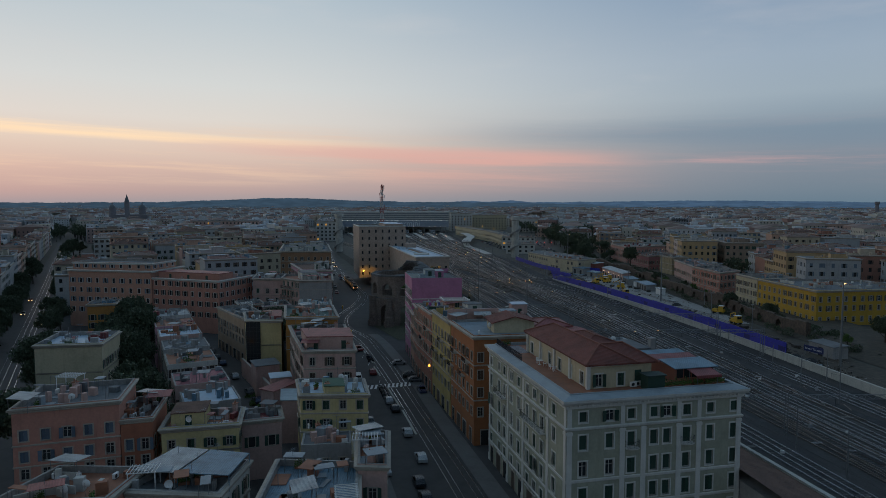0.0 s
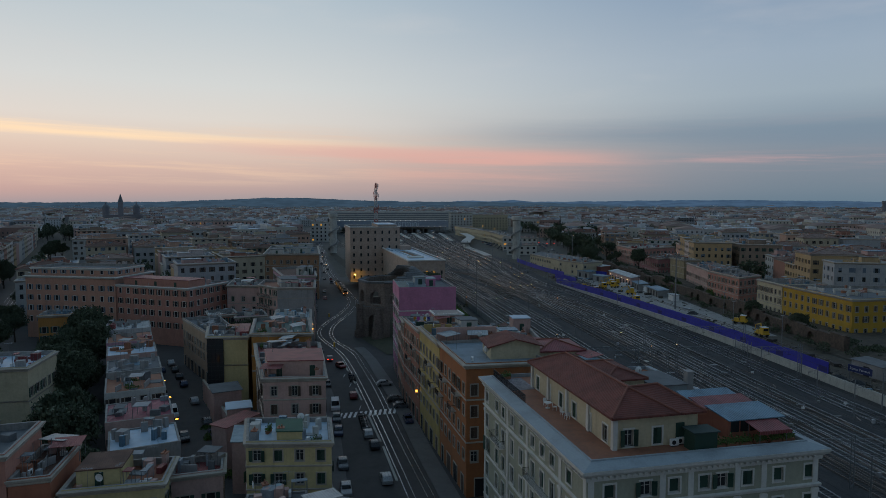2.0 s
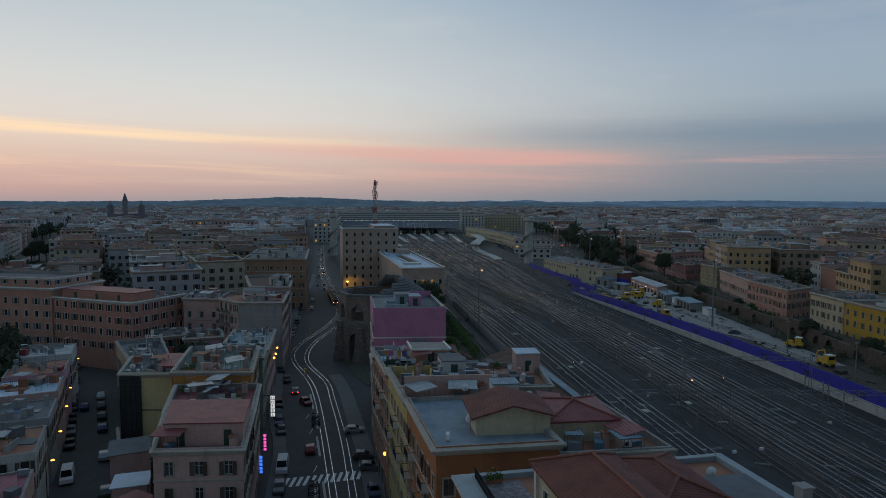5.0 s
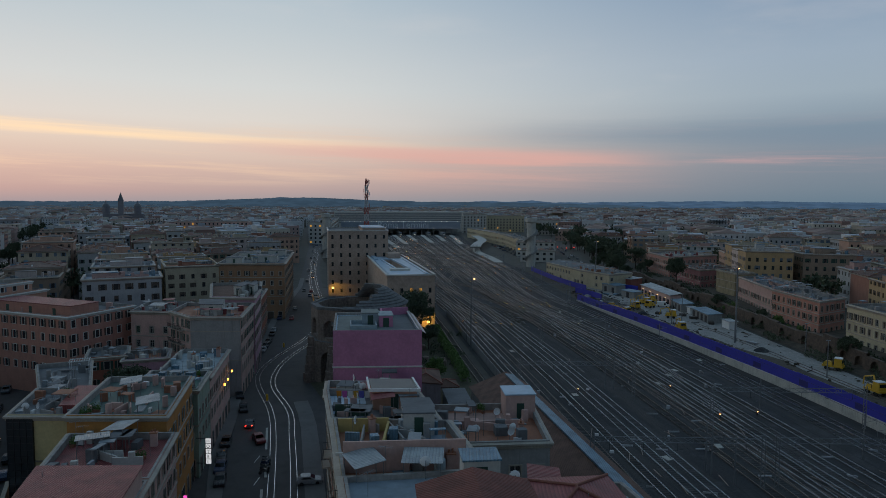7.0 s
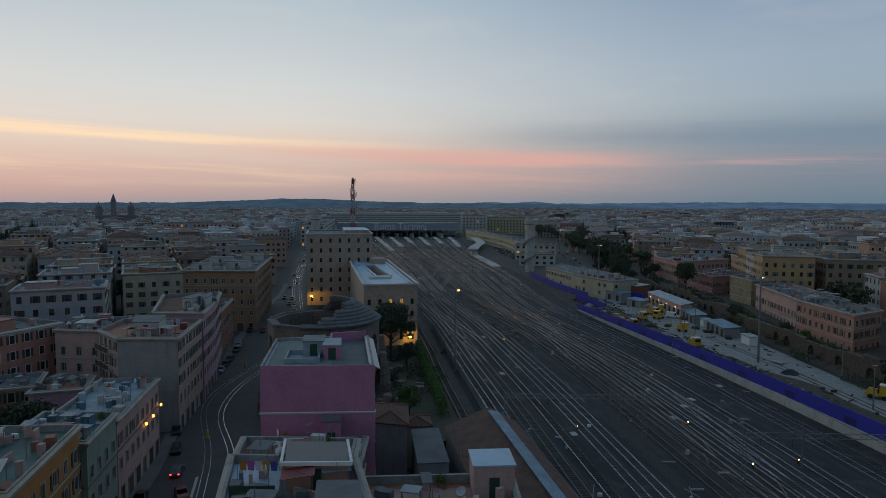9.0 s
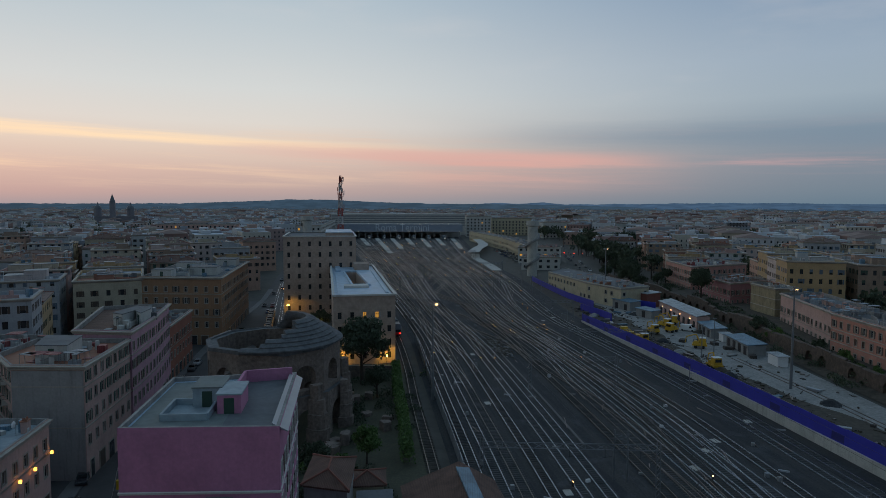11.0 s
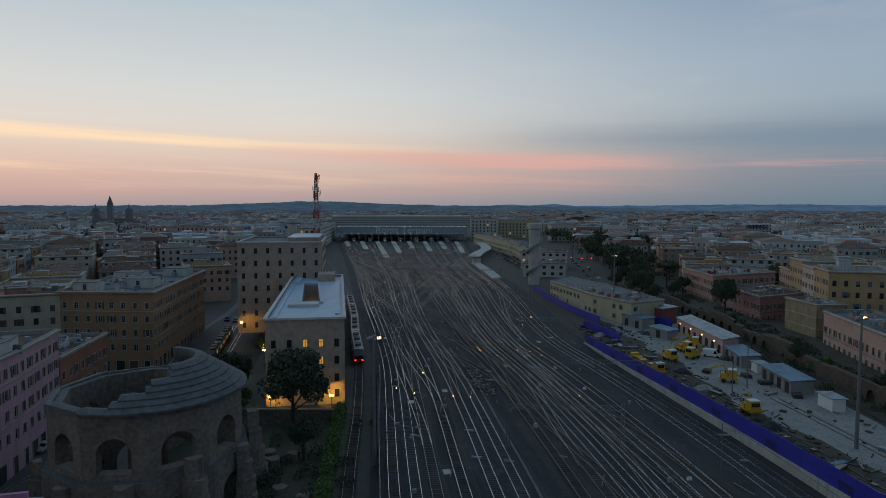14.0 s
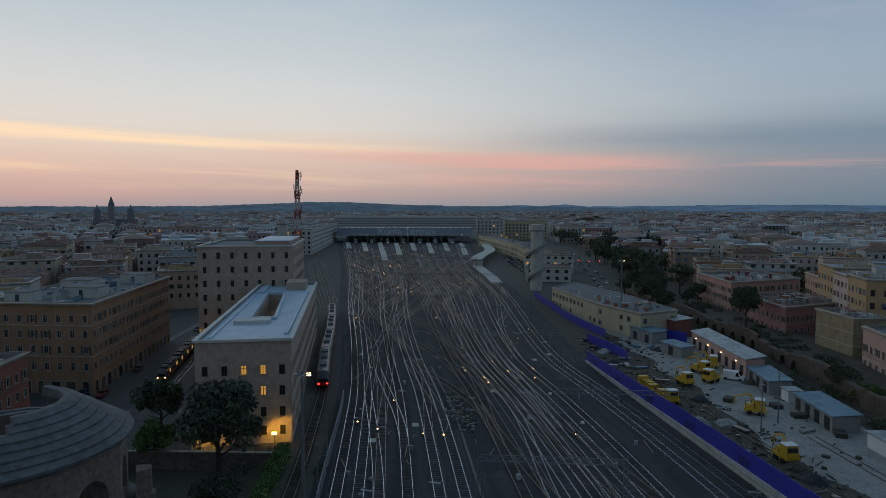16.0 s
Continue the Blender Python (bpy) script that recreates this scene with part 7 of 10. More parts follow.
footprints = [p for p, _, _, _ in HOUSES]
spots = [(cx + tr_.gauss(0, sx), cy + tr_.gauss(0, sy)) for cx, cy, sx, sy, n in ((-425, 740, 24, 46, 46), (-470, 800, 30, 40, 40), (176, 760, 34, 50, 60), (330, 845, 50, 22, 34), (150, 830, 14, 40, 20), (112, 925, 14, 18, 12), (-520, 1010, 60, 20, 26), (430, 640, 40, 14, 16), (-255, 350, 8, 14, 6), (128, 560, 6, 40, 12), (140, 660, 12, 40, 12)) for _ in range(n)]
spots += [(tr_.uniform(106, 117), tr_.uniform(478, 700)) for _ in range(13)]
spots += [(tr_.uniform(-0.75, 0.75) * y, y) for y in [260 + 1500 * tr_.random() ** 1.4 for _ in range(420)]]
for x, y in spots:
    if -0.30 * y - 10 < x < (105 if y > 478 else 146) or (abs(x) < 100 and y < 300) or abs(x - along(TRAM_ST, y)) < 7:
        continue
    if any(abs(p[0][0] - x) < 40 and abs(p[0][1] - y) < 40 and inside(inset(p, -2.5), x, y) for p in footprints):
        continue
    court_tree(x, y, tr_.uniform(11, 18), tr_.uniform(3.4, 5.6))
tagged(new("town_trees", wood.mesh("town_trees", [leaf_m, sleeper_w])), "dark trees standing in courts and parks of the town", "trees", kind="stuff")

# ---- the ruined decagonal hall ----
def arch_panel(mb, p, q, th, z0, z1, w, sill, spring, m=0, jag=0.0, r=None):
    """A thick wall from p to q (outside on the right) with one arched opening through it."""
    p, q = Vector((*p, 0)), Vector((*q, 0))
    d = q - p
    L = d.length
    d.normalize()
    inn = Vector((-d.y, d.x, 0))
    a, b, rad = L / 2 - w / 2, L / 2 + w / 2, w / 2
    arc = [(L / 2 - rad * math.cos(math.pi * i / 10), spring + rad * math.sin(math.pi * i / 10)) for i in range(11)]
    t0, t1 = z1 + (r.uniform(-jag, jag) if r else 0), z1 + (r.uniform(-jag, jag) if r else 0)

    def top(s):
        return lerp(t0, t1, s / L)

    for y, flip in ((0.0, False), (th, True)):
        k = y * math.tan(math.pi / 10) if flip else 0

        def at(s, z):
            s2 = s if k == 0 else min(max(s, k), L - k)
            return p + d * s2 + inn * y + Vector((0, 0, z))

        polys = [[(0, z0), (a, z0), (a, top(a)), (0, top(0))], [(b, z0), (L, z0), (L, top(L)), (b, top(b))], [(a, z0), (b, z0), (b, sill), (a, sill)]]
        polys += [[(arc[i][0], arc[i][1]), (arc[i + 1][0], arc[i + 1][1]), (arc[i + 1][0], top(arc[i + 1][0])), (arc[i][0], top(arc[i][0]))] for i in range(10)]
        for f in polys:
            f = [at(s, z) for s, z in f]
            mb.face(f[::-1] if flip else f, m)
    edge = [(a, sill)] + arc + [(b, sill)]
    for (s0, za), (s1, zb) in zip(edge, edge[1:] + edge[:1]):
        mb.face([p + d * s0 + Vector((0, 0, za)), p + d * s0 + inn * th + Vector((0, 0, za)), p + d * s1 + inn * th + Vector((0, 0, zb)), p + d * s1 + Vector((0, 0, zb))], m)
    k = th * math.tan(math.pi / 10)
    mb.face([p + Vector((0, 0, t0)), q + Vector((0, 0, t1)), q - d * k + inn * th + Vector((0, 0, t1)), p + d * k + inn * th + Vector((0, 0, t0))], 1)


def ruin(cx, cy, R):
    r = random.Random(3)
    t = thing("ruined_hall", (cx, cy, CITY), "ruined ancient ten-sided brick hall with arches and stepped grey dome remains", "ruin")
    ang = [radians(36 * i - 90 - 10) for i in range(10)]
    ring = [(cx + R * math.cos(a), cy + R * math.sin(a)) for a in ang]
    for tier, (rad, th, z0, z1, w, sill, spring) in enumerate(((R + 0.9, 2.6, CITY - 0.1, 6.4, 4.6, CITY, 1.6), (R, 1.7, 6.4, 14.8, 4.3, 7.2, 9.6))):
        rg = [(cx + rad * math.cos(a), cy + rad * math.sin(a)) for a in ang]
        for i in range(10):
            mb = Mesh()
            arch_panel(mb, rg[i], rg[(i + 1) % 10], th, z0, z1, w, sill, spring, 0, 0.0)
            part("lower_bay" if tier == 0 else "upper_bay", mb, [brick_old, mortar_grey], t)
    # rim walk and the stepped shell that is left of the dome
    for k in range(7):
        mb = Mesh()
        a0 = radians(-100 + k * 10 + (6 if k % 2 else 0))
        a1 = radians(104 - k * 3)
        steps = 34
        ro, ri = R + 0.45 - k * 0.88, R - 1.1 - k * 0.9
        zb, zt = 14.9 + k * 0.6, 14.9 + (k + 1) * 0.6
        pts = []
        for s in range(steps + 1):
            a = lerp(a0, a1, s / steps)
            wob = 0.12 * noise.noise(Vector((a * 4, k * 3.1, 0)))
            pts.append(Vector((cx + (ro + wob) * math.cos(a), cy + (ro + wob) * math.sin(a), 0)))
        mb.sweep(pts, [(0.0, zb - 0.1), (0.04, zb + 0.2), (-0.14, zb + 0.3), (-0.9, zt + 0.04), (-(ro - ri), zt), (-(ro - ri), zb - 0.4)])
        part("dome_step", mb, mortar_grey, t, "stepped grey remains of the dome")
    mb = Mesh()
    pts = [Vector((cx + (R + 0.1) * math.cos(a), cy + (R + 0.1) * math.sin(a), 0.55 * noise.noise(Vector((3 * math.cos(a), 3 * math.sin(a), 2))))) for a in ang]
    mb.sweep(pts, [(0.14, 14.3), (0.14, 15.0), (-0.7, 15.1), (-0.9, 14.3)], closed=True)
    part("rim", mb, mortar_grey, t, "pale capped rim of the wall")
    # broken buttresses and apse stumps round the foot
    for i, (a, w, hgt, out) in enumerate(((-75, 4.6, 6.5, 3.2), (-40, 5.0, 8.6, 3.6), (-4, 4.4, 7.5, 3.0), (30, 4.6, 9.5, 3.4), (-110, 4.4, 6.0, 2.6), (-145, 4.0, 7.0, 2.4))):
        mb = Mesh()
        rr = R + 0.6
        c, s = math.cos(radians(a)), math.sin(radians(a))
        levels = 5
        for l in range(levels):
            f = 1 - 0.13 * l
            poly = []
            for j in range(7):
                b = math.pi * (j / 6) - math.pi / 2
                x, y = rr + out * f * max(0, math.cos(b)) + r.uniform(-0.2, 0.2), w / 2 * f * math.sin(b)
                poly.append((cx + x * c - y * s, cy + x * s + y * c))
            mb.prism(poly, lerp(CITY, hgt, l / levels) - 0.1, lerp(CITY, hgt, (l + 1) / levels) + r.uniform(-0.2, 0.3) * (l == levels - 1))
        part("buttress", mb, brick_old, t)
    for i in range(14):
        a = radians(r.uniform(-120, 60))
        d = R + r.uniform(4, 11)
        x, y = cx + d * math.cos(a), cy + d * math.sin(a)
        mb = Mesh()
        mb.prism([(x + r.uniform(0.6, 1.6) * math.cos(q), y + r.uniform(0.6, 1.6) * math.sin(q)) for q in [2 * math.pi * j / 7 for j in range(7)]], ground_z(x, y) - 0.6, ground_z(x, y) + r.uniform(0.5, 2.0))
        blk = thing("fallen_masonry", (x, y, ground_z(x, y)), "fallen block of old brick masonry in the garden", "masonry block", "fallen masonry")
        part("block", mb, brick_old, blk)


ruin(-15.4, 248.4, 12.6)

# ---- plants ----
def crown_mesh(name, rx, rz, lobes, leaves, size, seed, m, flat=1.0):
    """A crown of many small leaf sprays on uneven lobes, with gaps between them."""
    r = random.Random(seed)
    mb = Mesh()
    cen = []
    for i in range(lobes):
        a, e = r.uniform(0, 2 * math.pi), r.uniform(-0.5, 1.0)
        d = r.uniform(0.3, 0.86)
        cen.append((Vector((rx * d * math.cos(a) * math.cos(e), rx * d * math.sin(a) * math.cos(e), rz * 0.62 * math.sin(e) * flat)), r.uniform(0.13, 0.36)))
    for i in range(leaves):
        c, k = r.choice(cen)
        v = Vector((r.gauss(0, 1), r.gauss(0, 1), r.gauss(0, 1))).normalized() * (r.uniform(0.55, 1.1) if r.random() < 0.9 else r.uniform(1.0, 1.5))
        p = c + Vector((v.x * rx * k, v.y * rx * k, v.z * rz * k))
        q = Euler((r.uniform(0, 6.3), r.uniform(0, 6.3), r.uniform(0, 6.3))).to_matrix()
        s = size * r.uniform(0.6, 1.3)
        b = [p + q @ Vector(o) * s for o in ((-0.5, -0.22, 0), (0, -0.34, 0.08), (0.55, 0, 0), (0, 0.34, 0.08), (-0.5, 0.2, 0))]
        mb.face(b)
    return mb.mesh(name, m)


def trunk_mesh(h, r0, limbs, reach, seed):
    r = random.Random(seed)
    mb = Mesh()
    mb.tube((0, 0, -0.1), (0.1, 0.05, h * 0.55), r0, 8, 0, r0 * 0.75)
    mb.tube((0.1, 0.05, h * 0.55), (0, 0.1, h), r0 * 0.75, 8, 0, r0 * 0.3)
    for i in range(limbs):
        a = 2 * math.pi * i / limbs + r.uniform(-0.4, 0.4)
        z = h * r.uniform(0.5, 0.8)
        mb.tube((0.08, 0.05, z), (reach * math.cos(a), reach * math.sin(a), z + reach * r.uniform(0.5, 0.9)), r0 * 0.4, 6, 0, r0 * 0.12)
    return mb.mesh("trunk", bark)


TREES = {"broad": (trunk_mesh(6.0, 0.32, 6, 2.6, 1), crown_mesh("crown", 4.6, 4.4, 34, 8200, 0.42, 2, leaf_m), 7.0, "broad dark green street tree"),
         "broad_b": (trunk_mesh(5.4, 0.28, 5, 2.4, 4), crown_mesh("crown", 4.0, 4.1, 28, 6200, 0.42, 7, leaf_m), 6.2, "rounded dark green street tree"),
         "fresh": (trunk_mesh(3.4, 0.2, 5, 1.7, 8), crown_mesh("crown", 2.9, 2.9, 20, 4200, 0.34, 9, leaf_l), 4.2, "young fresh green tree"),
         "pine": (trunk_mesh(9.0, 0.36, 7, 3.6, 5), crown_mesh("crown", 5.2, 2.2, 18, 3000, 0.7, 6, leaf_m, 0.6), 10.6, "tall umbrella pine with a flat dark crown")}
PROTO = {}


def tree(kind, x, y, scale=1.0, z=0.0, group="trees"):
    tm, cm, lift, words = TREES[kind]
    if z == 0.0:
        z = ground_z(x, y)
        scale *= 1 - 0.05 * z
    a = (x * 37.7 + y * 11.3) % 360
    if (kind, group) not in PROTO:
        t = thing("tree", (x, y, z), words, "tree", group, turn=a)
        put("trunk", tm, t, top_matrix(t)), put("crown", cm, t, top_matrix(t) @ pose(0, 0, lift))
        t.scale = (scale,) * 3
        PROTO[kind, group] = t
        return t
    t = copy_thing(PROTO[kind, group], pose(x, y, z, 0, 0, a))
    t.scale = (scale, scale * (0.9 + 0.2 * ((x * 7.1) % 1)), scale * (0.9 + 0.25 * ((y * 3.3) % 1)))
    return t


BANK_E = [(170, 122), (215, 121), (300, 117), (350, 122), (380, 124), (470, 120), (490, 112)]
tr = random.Random(9)
tree("broad", -3.0, 274.5, 1.4, group="garden trees"), tree("fresh", -16.4, 280.5, 1.1, group="garden trees"), tree("broad_b", -20.5, 290.0, 1.1, group="garden trees"), tree("broad_b", -24.5, 322.0, 0.85, group="garden trees")
tree("broad_b", 2.5, 262, 0.7, group="garden trees"), tree("broad_b", -1.0, 222, 0.62, group="garden trees"), tree("fresh", 6.0, 228, 0.9, group="garden trees"), tree("broad_b", 4.5, 216.5, 0.6, group="garden trees"), tree("broad_b", -2.5, 211.5, 0.6, group="garden trees")
for y in range(110, 430, 17):
    for side in (-9.5, 10.0):
        x = along(TRAM_ST, y) + side + tr.uniform(-1, 1)
        if tr.random() < 0.85:
            tree(tr.choice(("broad", "broad_b")), x, y + tr.uniform(-3, 3), tr.uniform(0.75, 1.05), group="avenue trees")
for cx, cy, n, sp in ((-50.5, 189, 2, 2), (-54, 203, 2, 2), (-53, 114.5, 1, 1), (-59, 123, 2, 2), (-64, 133, 2, 2), (-69, 143, 2, 1), (-77, 157, 3, 3), (-84, 168, 4, 4), (-91, 181, 4, 4), (-97, 193, 4, 5), (-103, 205, 4, 5), (-148, 208, 3, 4), (-300, 520, 6, 16), (-470, 790, 12, 34)):
    for _ in range(n):
        tree(tr.choice(("broad", "broad_b")), cx + tr.uniform(-sp, sp), cy + tr.uniform(-sp, sp), tr.uniform(0.8, 1.2), group="park trees")
for _ in range(18):
    y = tr.uniform(150, 325)
    tree(tr.choice(("broad_b", "fresh", "fresh")), along(YARD_E, y) + tr.uniform(5, 10), y, tr.uniform(0.45, 0.75), 0.6, "bank trees")
tree("broad_b", 128, 182, 1.0, group="bank trees"), tree("broad_b", 134, 176, 1.0, group="bank trees"), tree("broad", 140, 190, 1.0, group="bank trees")
for x, y in ((106, 543), (104, 500), (108, 480), (97, 436), (100, 455), (112, 560), (116, 590), (118, 640), (112, 670), (176, 874), (150, 860), (190, 900), (140, 760), (180, 1030), (160, 990), (210, 960)):
    tree("pine" if y > 540 else "broad", x, y, tr.uniform(0.85, 1.2), group="pines")


for _ in range(22):
    y = tr.uniform(425, 690)
    tree(tr.choice(("broad", "broad_b", "pine")), lerp(104, 122, (y - 425) / 265) + tr.uniform(-5, 12), y, tr.uniform(0.8, 1.2), group="pines")


def hedge(line, w, h, seed, label):
    """A clipped bank of leaves along a line."""
    r = random.Random(seed)
    t = thing("hedge", (*line[0], 0), label, "hedge")
    mb = Mesh()
    pts = smooth_line(line, 0.5)
    for p in pts:
        for _ in range(42):
            x, y, z = r.uniform(-w, w), r.uniform(-0.4, 0.4), h * math.sqrt(r.random())
            x *= 1 - 0.35 * (z / h) ** 2
            q = Euler((r.uniform(0, 6), r.uniform(0, 6), r.uniform(0, 6))).to_matrix()
            c = p + Vector((x, y, ground_z(p.x, p.y) - 0.1 + z + 0.25 * noise.noise(p * 0.5)))
            mb.face([c + q @ Vector(o) * 0.38 for o in ((-0.5, -0.3, 0), (0.5, -0.2, 0), (0.4, 0.35, 0), (-0.4, 0.3, 0))])
    part("foliage", mb, leaf_l, t)


hedge([(12.8, 226), (10.0, 245), (7.0, 262), (3.8, 283)], 1.3, 2.8, 4, "long dense green hedge along the railway edge")
hedge([(-8, 226), (2, 229)], 1.4, 1.6, 5, "low dark shrubs in the garden")

def scrub(name, spots, seed, label, m, size=0.32, per=90):
    """Weeds and bushes too many to count, as one lot."""
    r = random.Random(seed)
    mb = Mesh()
    for x, y, z, w, h in spots:
        for _ in range(int(per * w)):
            a, d = r.uniform(0, 6.283), w * math.sqrt(r.random())
            p = Vector((x + d * math.cos(a), y + d * math.sin(a), (z if z > 1 else z + ground_z(x, y)) + h * r.random() * (1 - (d / w) ** 2 * 0.7)))
            q = Euler((r.uniform(0, 6), r.uniform(0, 6), r.uniform(0, 6))).to_matrix()
            mb.face([p + q @ Vector(o) * size * r.uniform(0.6, 1.3) for o in ((-0.5, -0.3, 0), (0.5, -0.2, 0), (0.4, 0.35, 0), (-0.4, 0.3, 0))])
    tagged(new(name, mb.mesh(name, m)), label, "scrub", kind="stuff")


wr = random.Random(44)
scrub("bank_undergrowth", [(lerp(along(YARD_E, y) + 6, along(BANK_E, y), wr.random()), y, 1.7, wr.uniform(1.2, 2.8), wr.uniform(0.6, 2.2)) for y in [wr.uniform(190, 485) for _ in range(170)]], 12, "dark undergrowth covering the bank", leaf_m, 0.5, 45)
tree("broad", 117, 396, 1.15, 1.7, "bank trees"), tree("broad_b", 119, 452, 0.8, 1.7, "bank trees"), tree("broad_b", 94, 474, 1.0, group="bank trees"), tree("broad", 99, 458, 0.9, 1.7, "bank trees"), tree("broad_b", 112, 441, 0.7, 1.7, "bank trees")
scrub("yard_weeds", [(along(WALL, y) + wr.uniform(1.5, 5.5), y, 0.02, wr.uniform(0.6, 1.8), wr.uniform(0.3, 0.9)) for y in [wr.uniform(150, 350) for _ in range(90)]], 1, "weeds along the foot of the hoarding", leaf_m, 0.28, 60)
scrub("bank_bushes", [(along(YARD_E, y) + wr.uniform(-1.0, 12), y, wr.uniform(0.2, 1.4), wr.uniform(1.0, 2.4), wr.uniform(1.0, 2.6)) for y in [wr.uniform(150, 470) for _ in range(120)]], 2, "dark bushes on the bank by the old wall", leaf_m, 0.42, 70)
scrub("side_street_greenery", [(x + wr.uniform(-1.2, 1.2), y + wr.uniform(-1.2, 1.2), z, wr.uniform(0.5, 1.1), wr.uniform(0.6, 1.5)) for x, y, z, n in ((-57.5, 142.5, 6.0, 6), (-60.0, 147.0, 6.0, 5), (-39.5, 137.0, -0.05, 5), (-43.0, 144.0, -0.05, 5), (-46.5, 151.0, -0.05, 5), (-34.0, 127.5, -0.05, 4), (-51.0, 166.0, -0.05, 4), (-73.0, 172.0, 6.7, 4), (-41.0, 150.5, -0.05, 5), (-23.5, 119.8, -0.05, 3)) for _ in range(n)], 8, "shrubs and potted greenery along the side street", leaf_l, 0.3, 110)
scrub("garden_bushes", [(wr.uniform(-6, 12), wr.uniform(212, 280), 0.0, wr.uniform(0.8, 2.0), wr.uniform(0.8, 2.4)) for _ in range(52)], 3, "low bushes in the garden by the ruin", leaf_m, 0.34, 80)

# ---- station at the end of the tracks ----
st = thing("station_canopy", (-70, 905, 0), "long flat station canopy with a pale fascia and name sign", "station")
CA = [(-146, 903), (8, 915), (4, 958), (-150, 946)]
mb = Mesh()
mb.prism(CA, 16.4, 17.2)
part("roof", mb, concrete, st)
mb = Mesh()
mb.sweep([(-146, 902.6, 0), (8, 914.6, 0)], [(0, 8.2), (0.6, 8.2), (0.6, 17.4), (0, 17.4)])
part("fascia", mb, mat("glazed_grey_fascia", (0.27, 0.31, 0.37), 0.5), st)
mb = Mesh()
for i in range(22):
    c = quad(CA, (i + 0.5) / 22, 0.0)
    mb.box(c.x - 0.4, c.y - 0.2, 17.5, c.x + 0.4, c.y + 0.2, 17.75)
part("light_strip", mb, lamp_soft, st)
for i in range(20):
    c = quad(CA, (i + 0.5) / 20, 0.06)
    mb = Mesh()
    mb.box(c.x - 0.5, c.y - 0.5, 0, c.x + 0.5, c.y + 0.5, 15.4)
    part("column", mb, concrete, st)
    mb = Mesh()
    mb.box(c.x - 0.3, c.y - 4.2, 8.8, c.x + 0.3, c.y - 3.6, 9.1)
    part("lamp", mb, lamp_soft, st)
mb = Mesh()
mb.prism([(-146, 945), (4, 957), (4, 959), (-146, 947)], 0, 15.4)
part("back_wall", mb, st_white, st)


def writing(text, size, m, mx, parent, name="lettering", depth=0.05):
    cu = bpy.data.curves.new(name, "FONT")
    cu.body, cu.size, cu.extrude, cu.align_x = text, size, depth, "CENTER"
    tmp = bpy.data.objects.new(name, cu)
    scene.collection.objects.link(tmp)
    me = bpy.data.meshes.new_from_object(tmp.evaluated_get(bpy.context.evaluated_depsgraph_get()))
    bpy.data.objects.remove(tmp)
    me.materials.clear()
    me.materials.append(m)
    return put(name, me, parent, mx, 'sign reading "%s"' % text)


writing("Roma Termini", 11.5, mat("pale_sign_letters", (0.6, 0.65, 0.7), 0.5), pose(-66, 908.0, 9.6, 90, 0, 4.4), st, depth=0.2)
# frontage building behind the canopy, long bands of windows
fb = thing("station_frontage", (-80, 1010, 0), "very long pale station building with continuous window bands", "station")
FB = [(-176, 1004), (10, 1016), (8, 1044), (-180, 1032)]
mb = Mesh()
mb.prism(FB, 0, 29)
part("wall", mb, st_white, fb)
for i in range(5):
    mb = Mesh()
    z = 12.5 + i * 3.1
    mb.sweep([(-175, 1003.9, 0), (9, 1015.9, 0)], [(0.0, z), (0.12, z), (0.12, z + 1.5), (0.0, z + 1.5)])
    part("window_band", mb, mat("grey_window_band", (0.2, 0.22, 0.24), 0.5), fb)
for nm, poly, h, wm, lab in (("station_wing", [(-142, 712), (-120, 715), (-160, 960), (-182, 957)], 22, st_white, "long white station wing with lit windows beside the tracks"),
                             ("station_block", [(12, 960), (44, 962), (42, 990), (10, 988)], 27, st_white, "tall pale block at the end of the station"),
                             ("station_block", [(46, 1000), (100, 1004), (98, 1030), (44, 1026)], 24, st_cream, "pale office block with a slate roof"),
                             ("station_block", [(108, 930), (160, 934), (158, 958), (106, 954)], 20, st_white, "pale hotel block with a dark mansard"),
                             ("station_block", [(170, 900), (214, 904), (212, 926), (168, 922)], 20, st_white, "pale hotel block with a dark mansard"),
                             ("parking_wing", [(61, 596), (72, 598), (64, 700), (29, 866), (17, 862), (53, 697)], 11.5, st_cream, "long curving station wing with parked cars on its roof"),
                             ("town_hall_block", [(-300, 760), (-222, 768), (-226, 792), (-304, 784)], 21, st_pale, "large pink palazzo with regular rows of windows")):
    palazzo(nm, poly, h, wm, lab, faces=(0, 1, 2, 3, 4, 5), spacing=4.4, floor=4.0, ground=4.4, win=(1.6, 2.0), detail=0, bands=False, seed=int(h * 7), category="station building", mix=(0, 0), lit=0.06, roof=tar_roof, cornice=0.5)
# platforms and the curved canopy over one of them
for i in range(8):
    u = (i * 2 + 1.0) / 16
    pts = [(lane(u, y), y, 0) for y in range((800, 760, 662, 716, 780, 740, 770, 720)[i], 903, 10)]
    mb = Mesh()
    mb.sweep(pts, [(-2.4, -0.1), (2.4, -0.1), (2.4, 0.55), (-2.4, 0.55)])
    structure("platform", mb, pale_concrete, "pale concrete station platform", "platform")
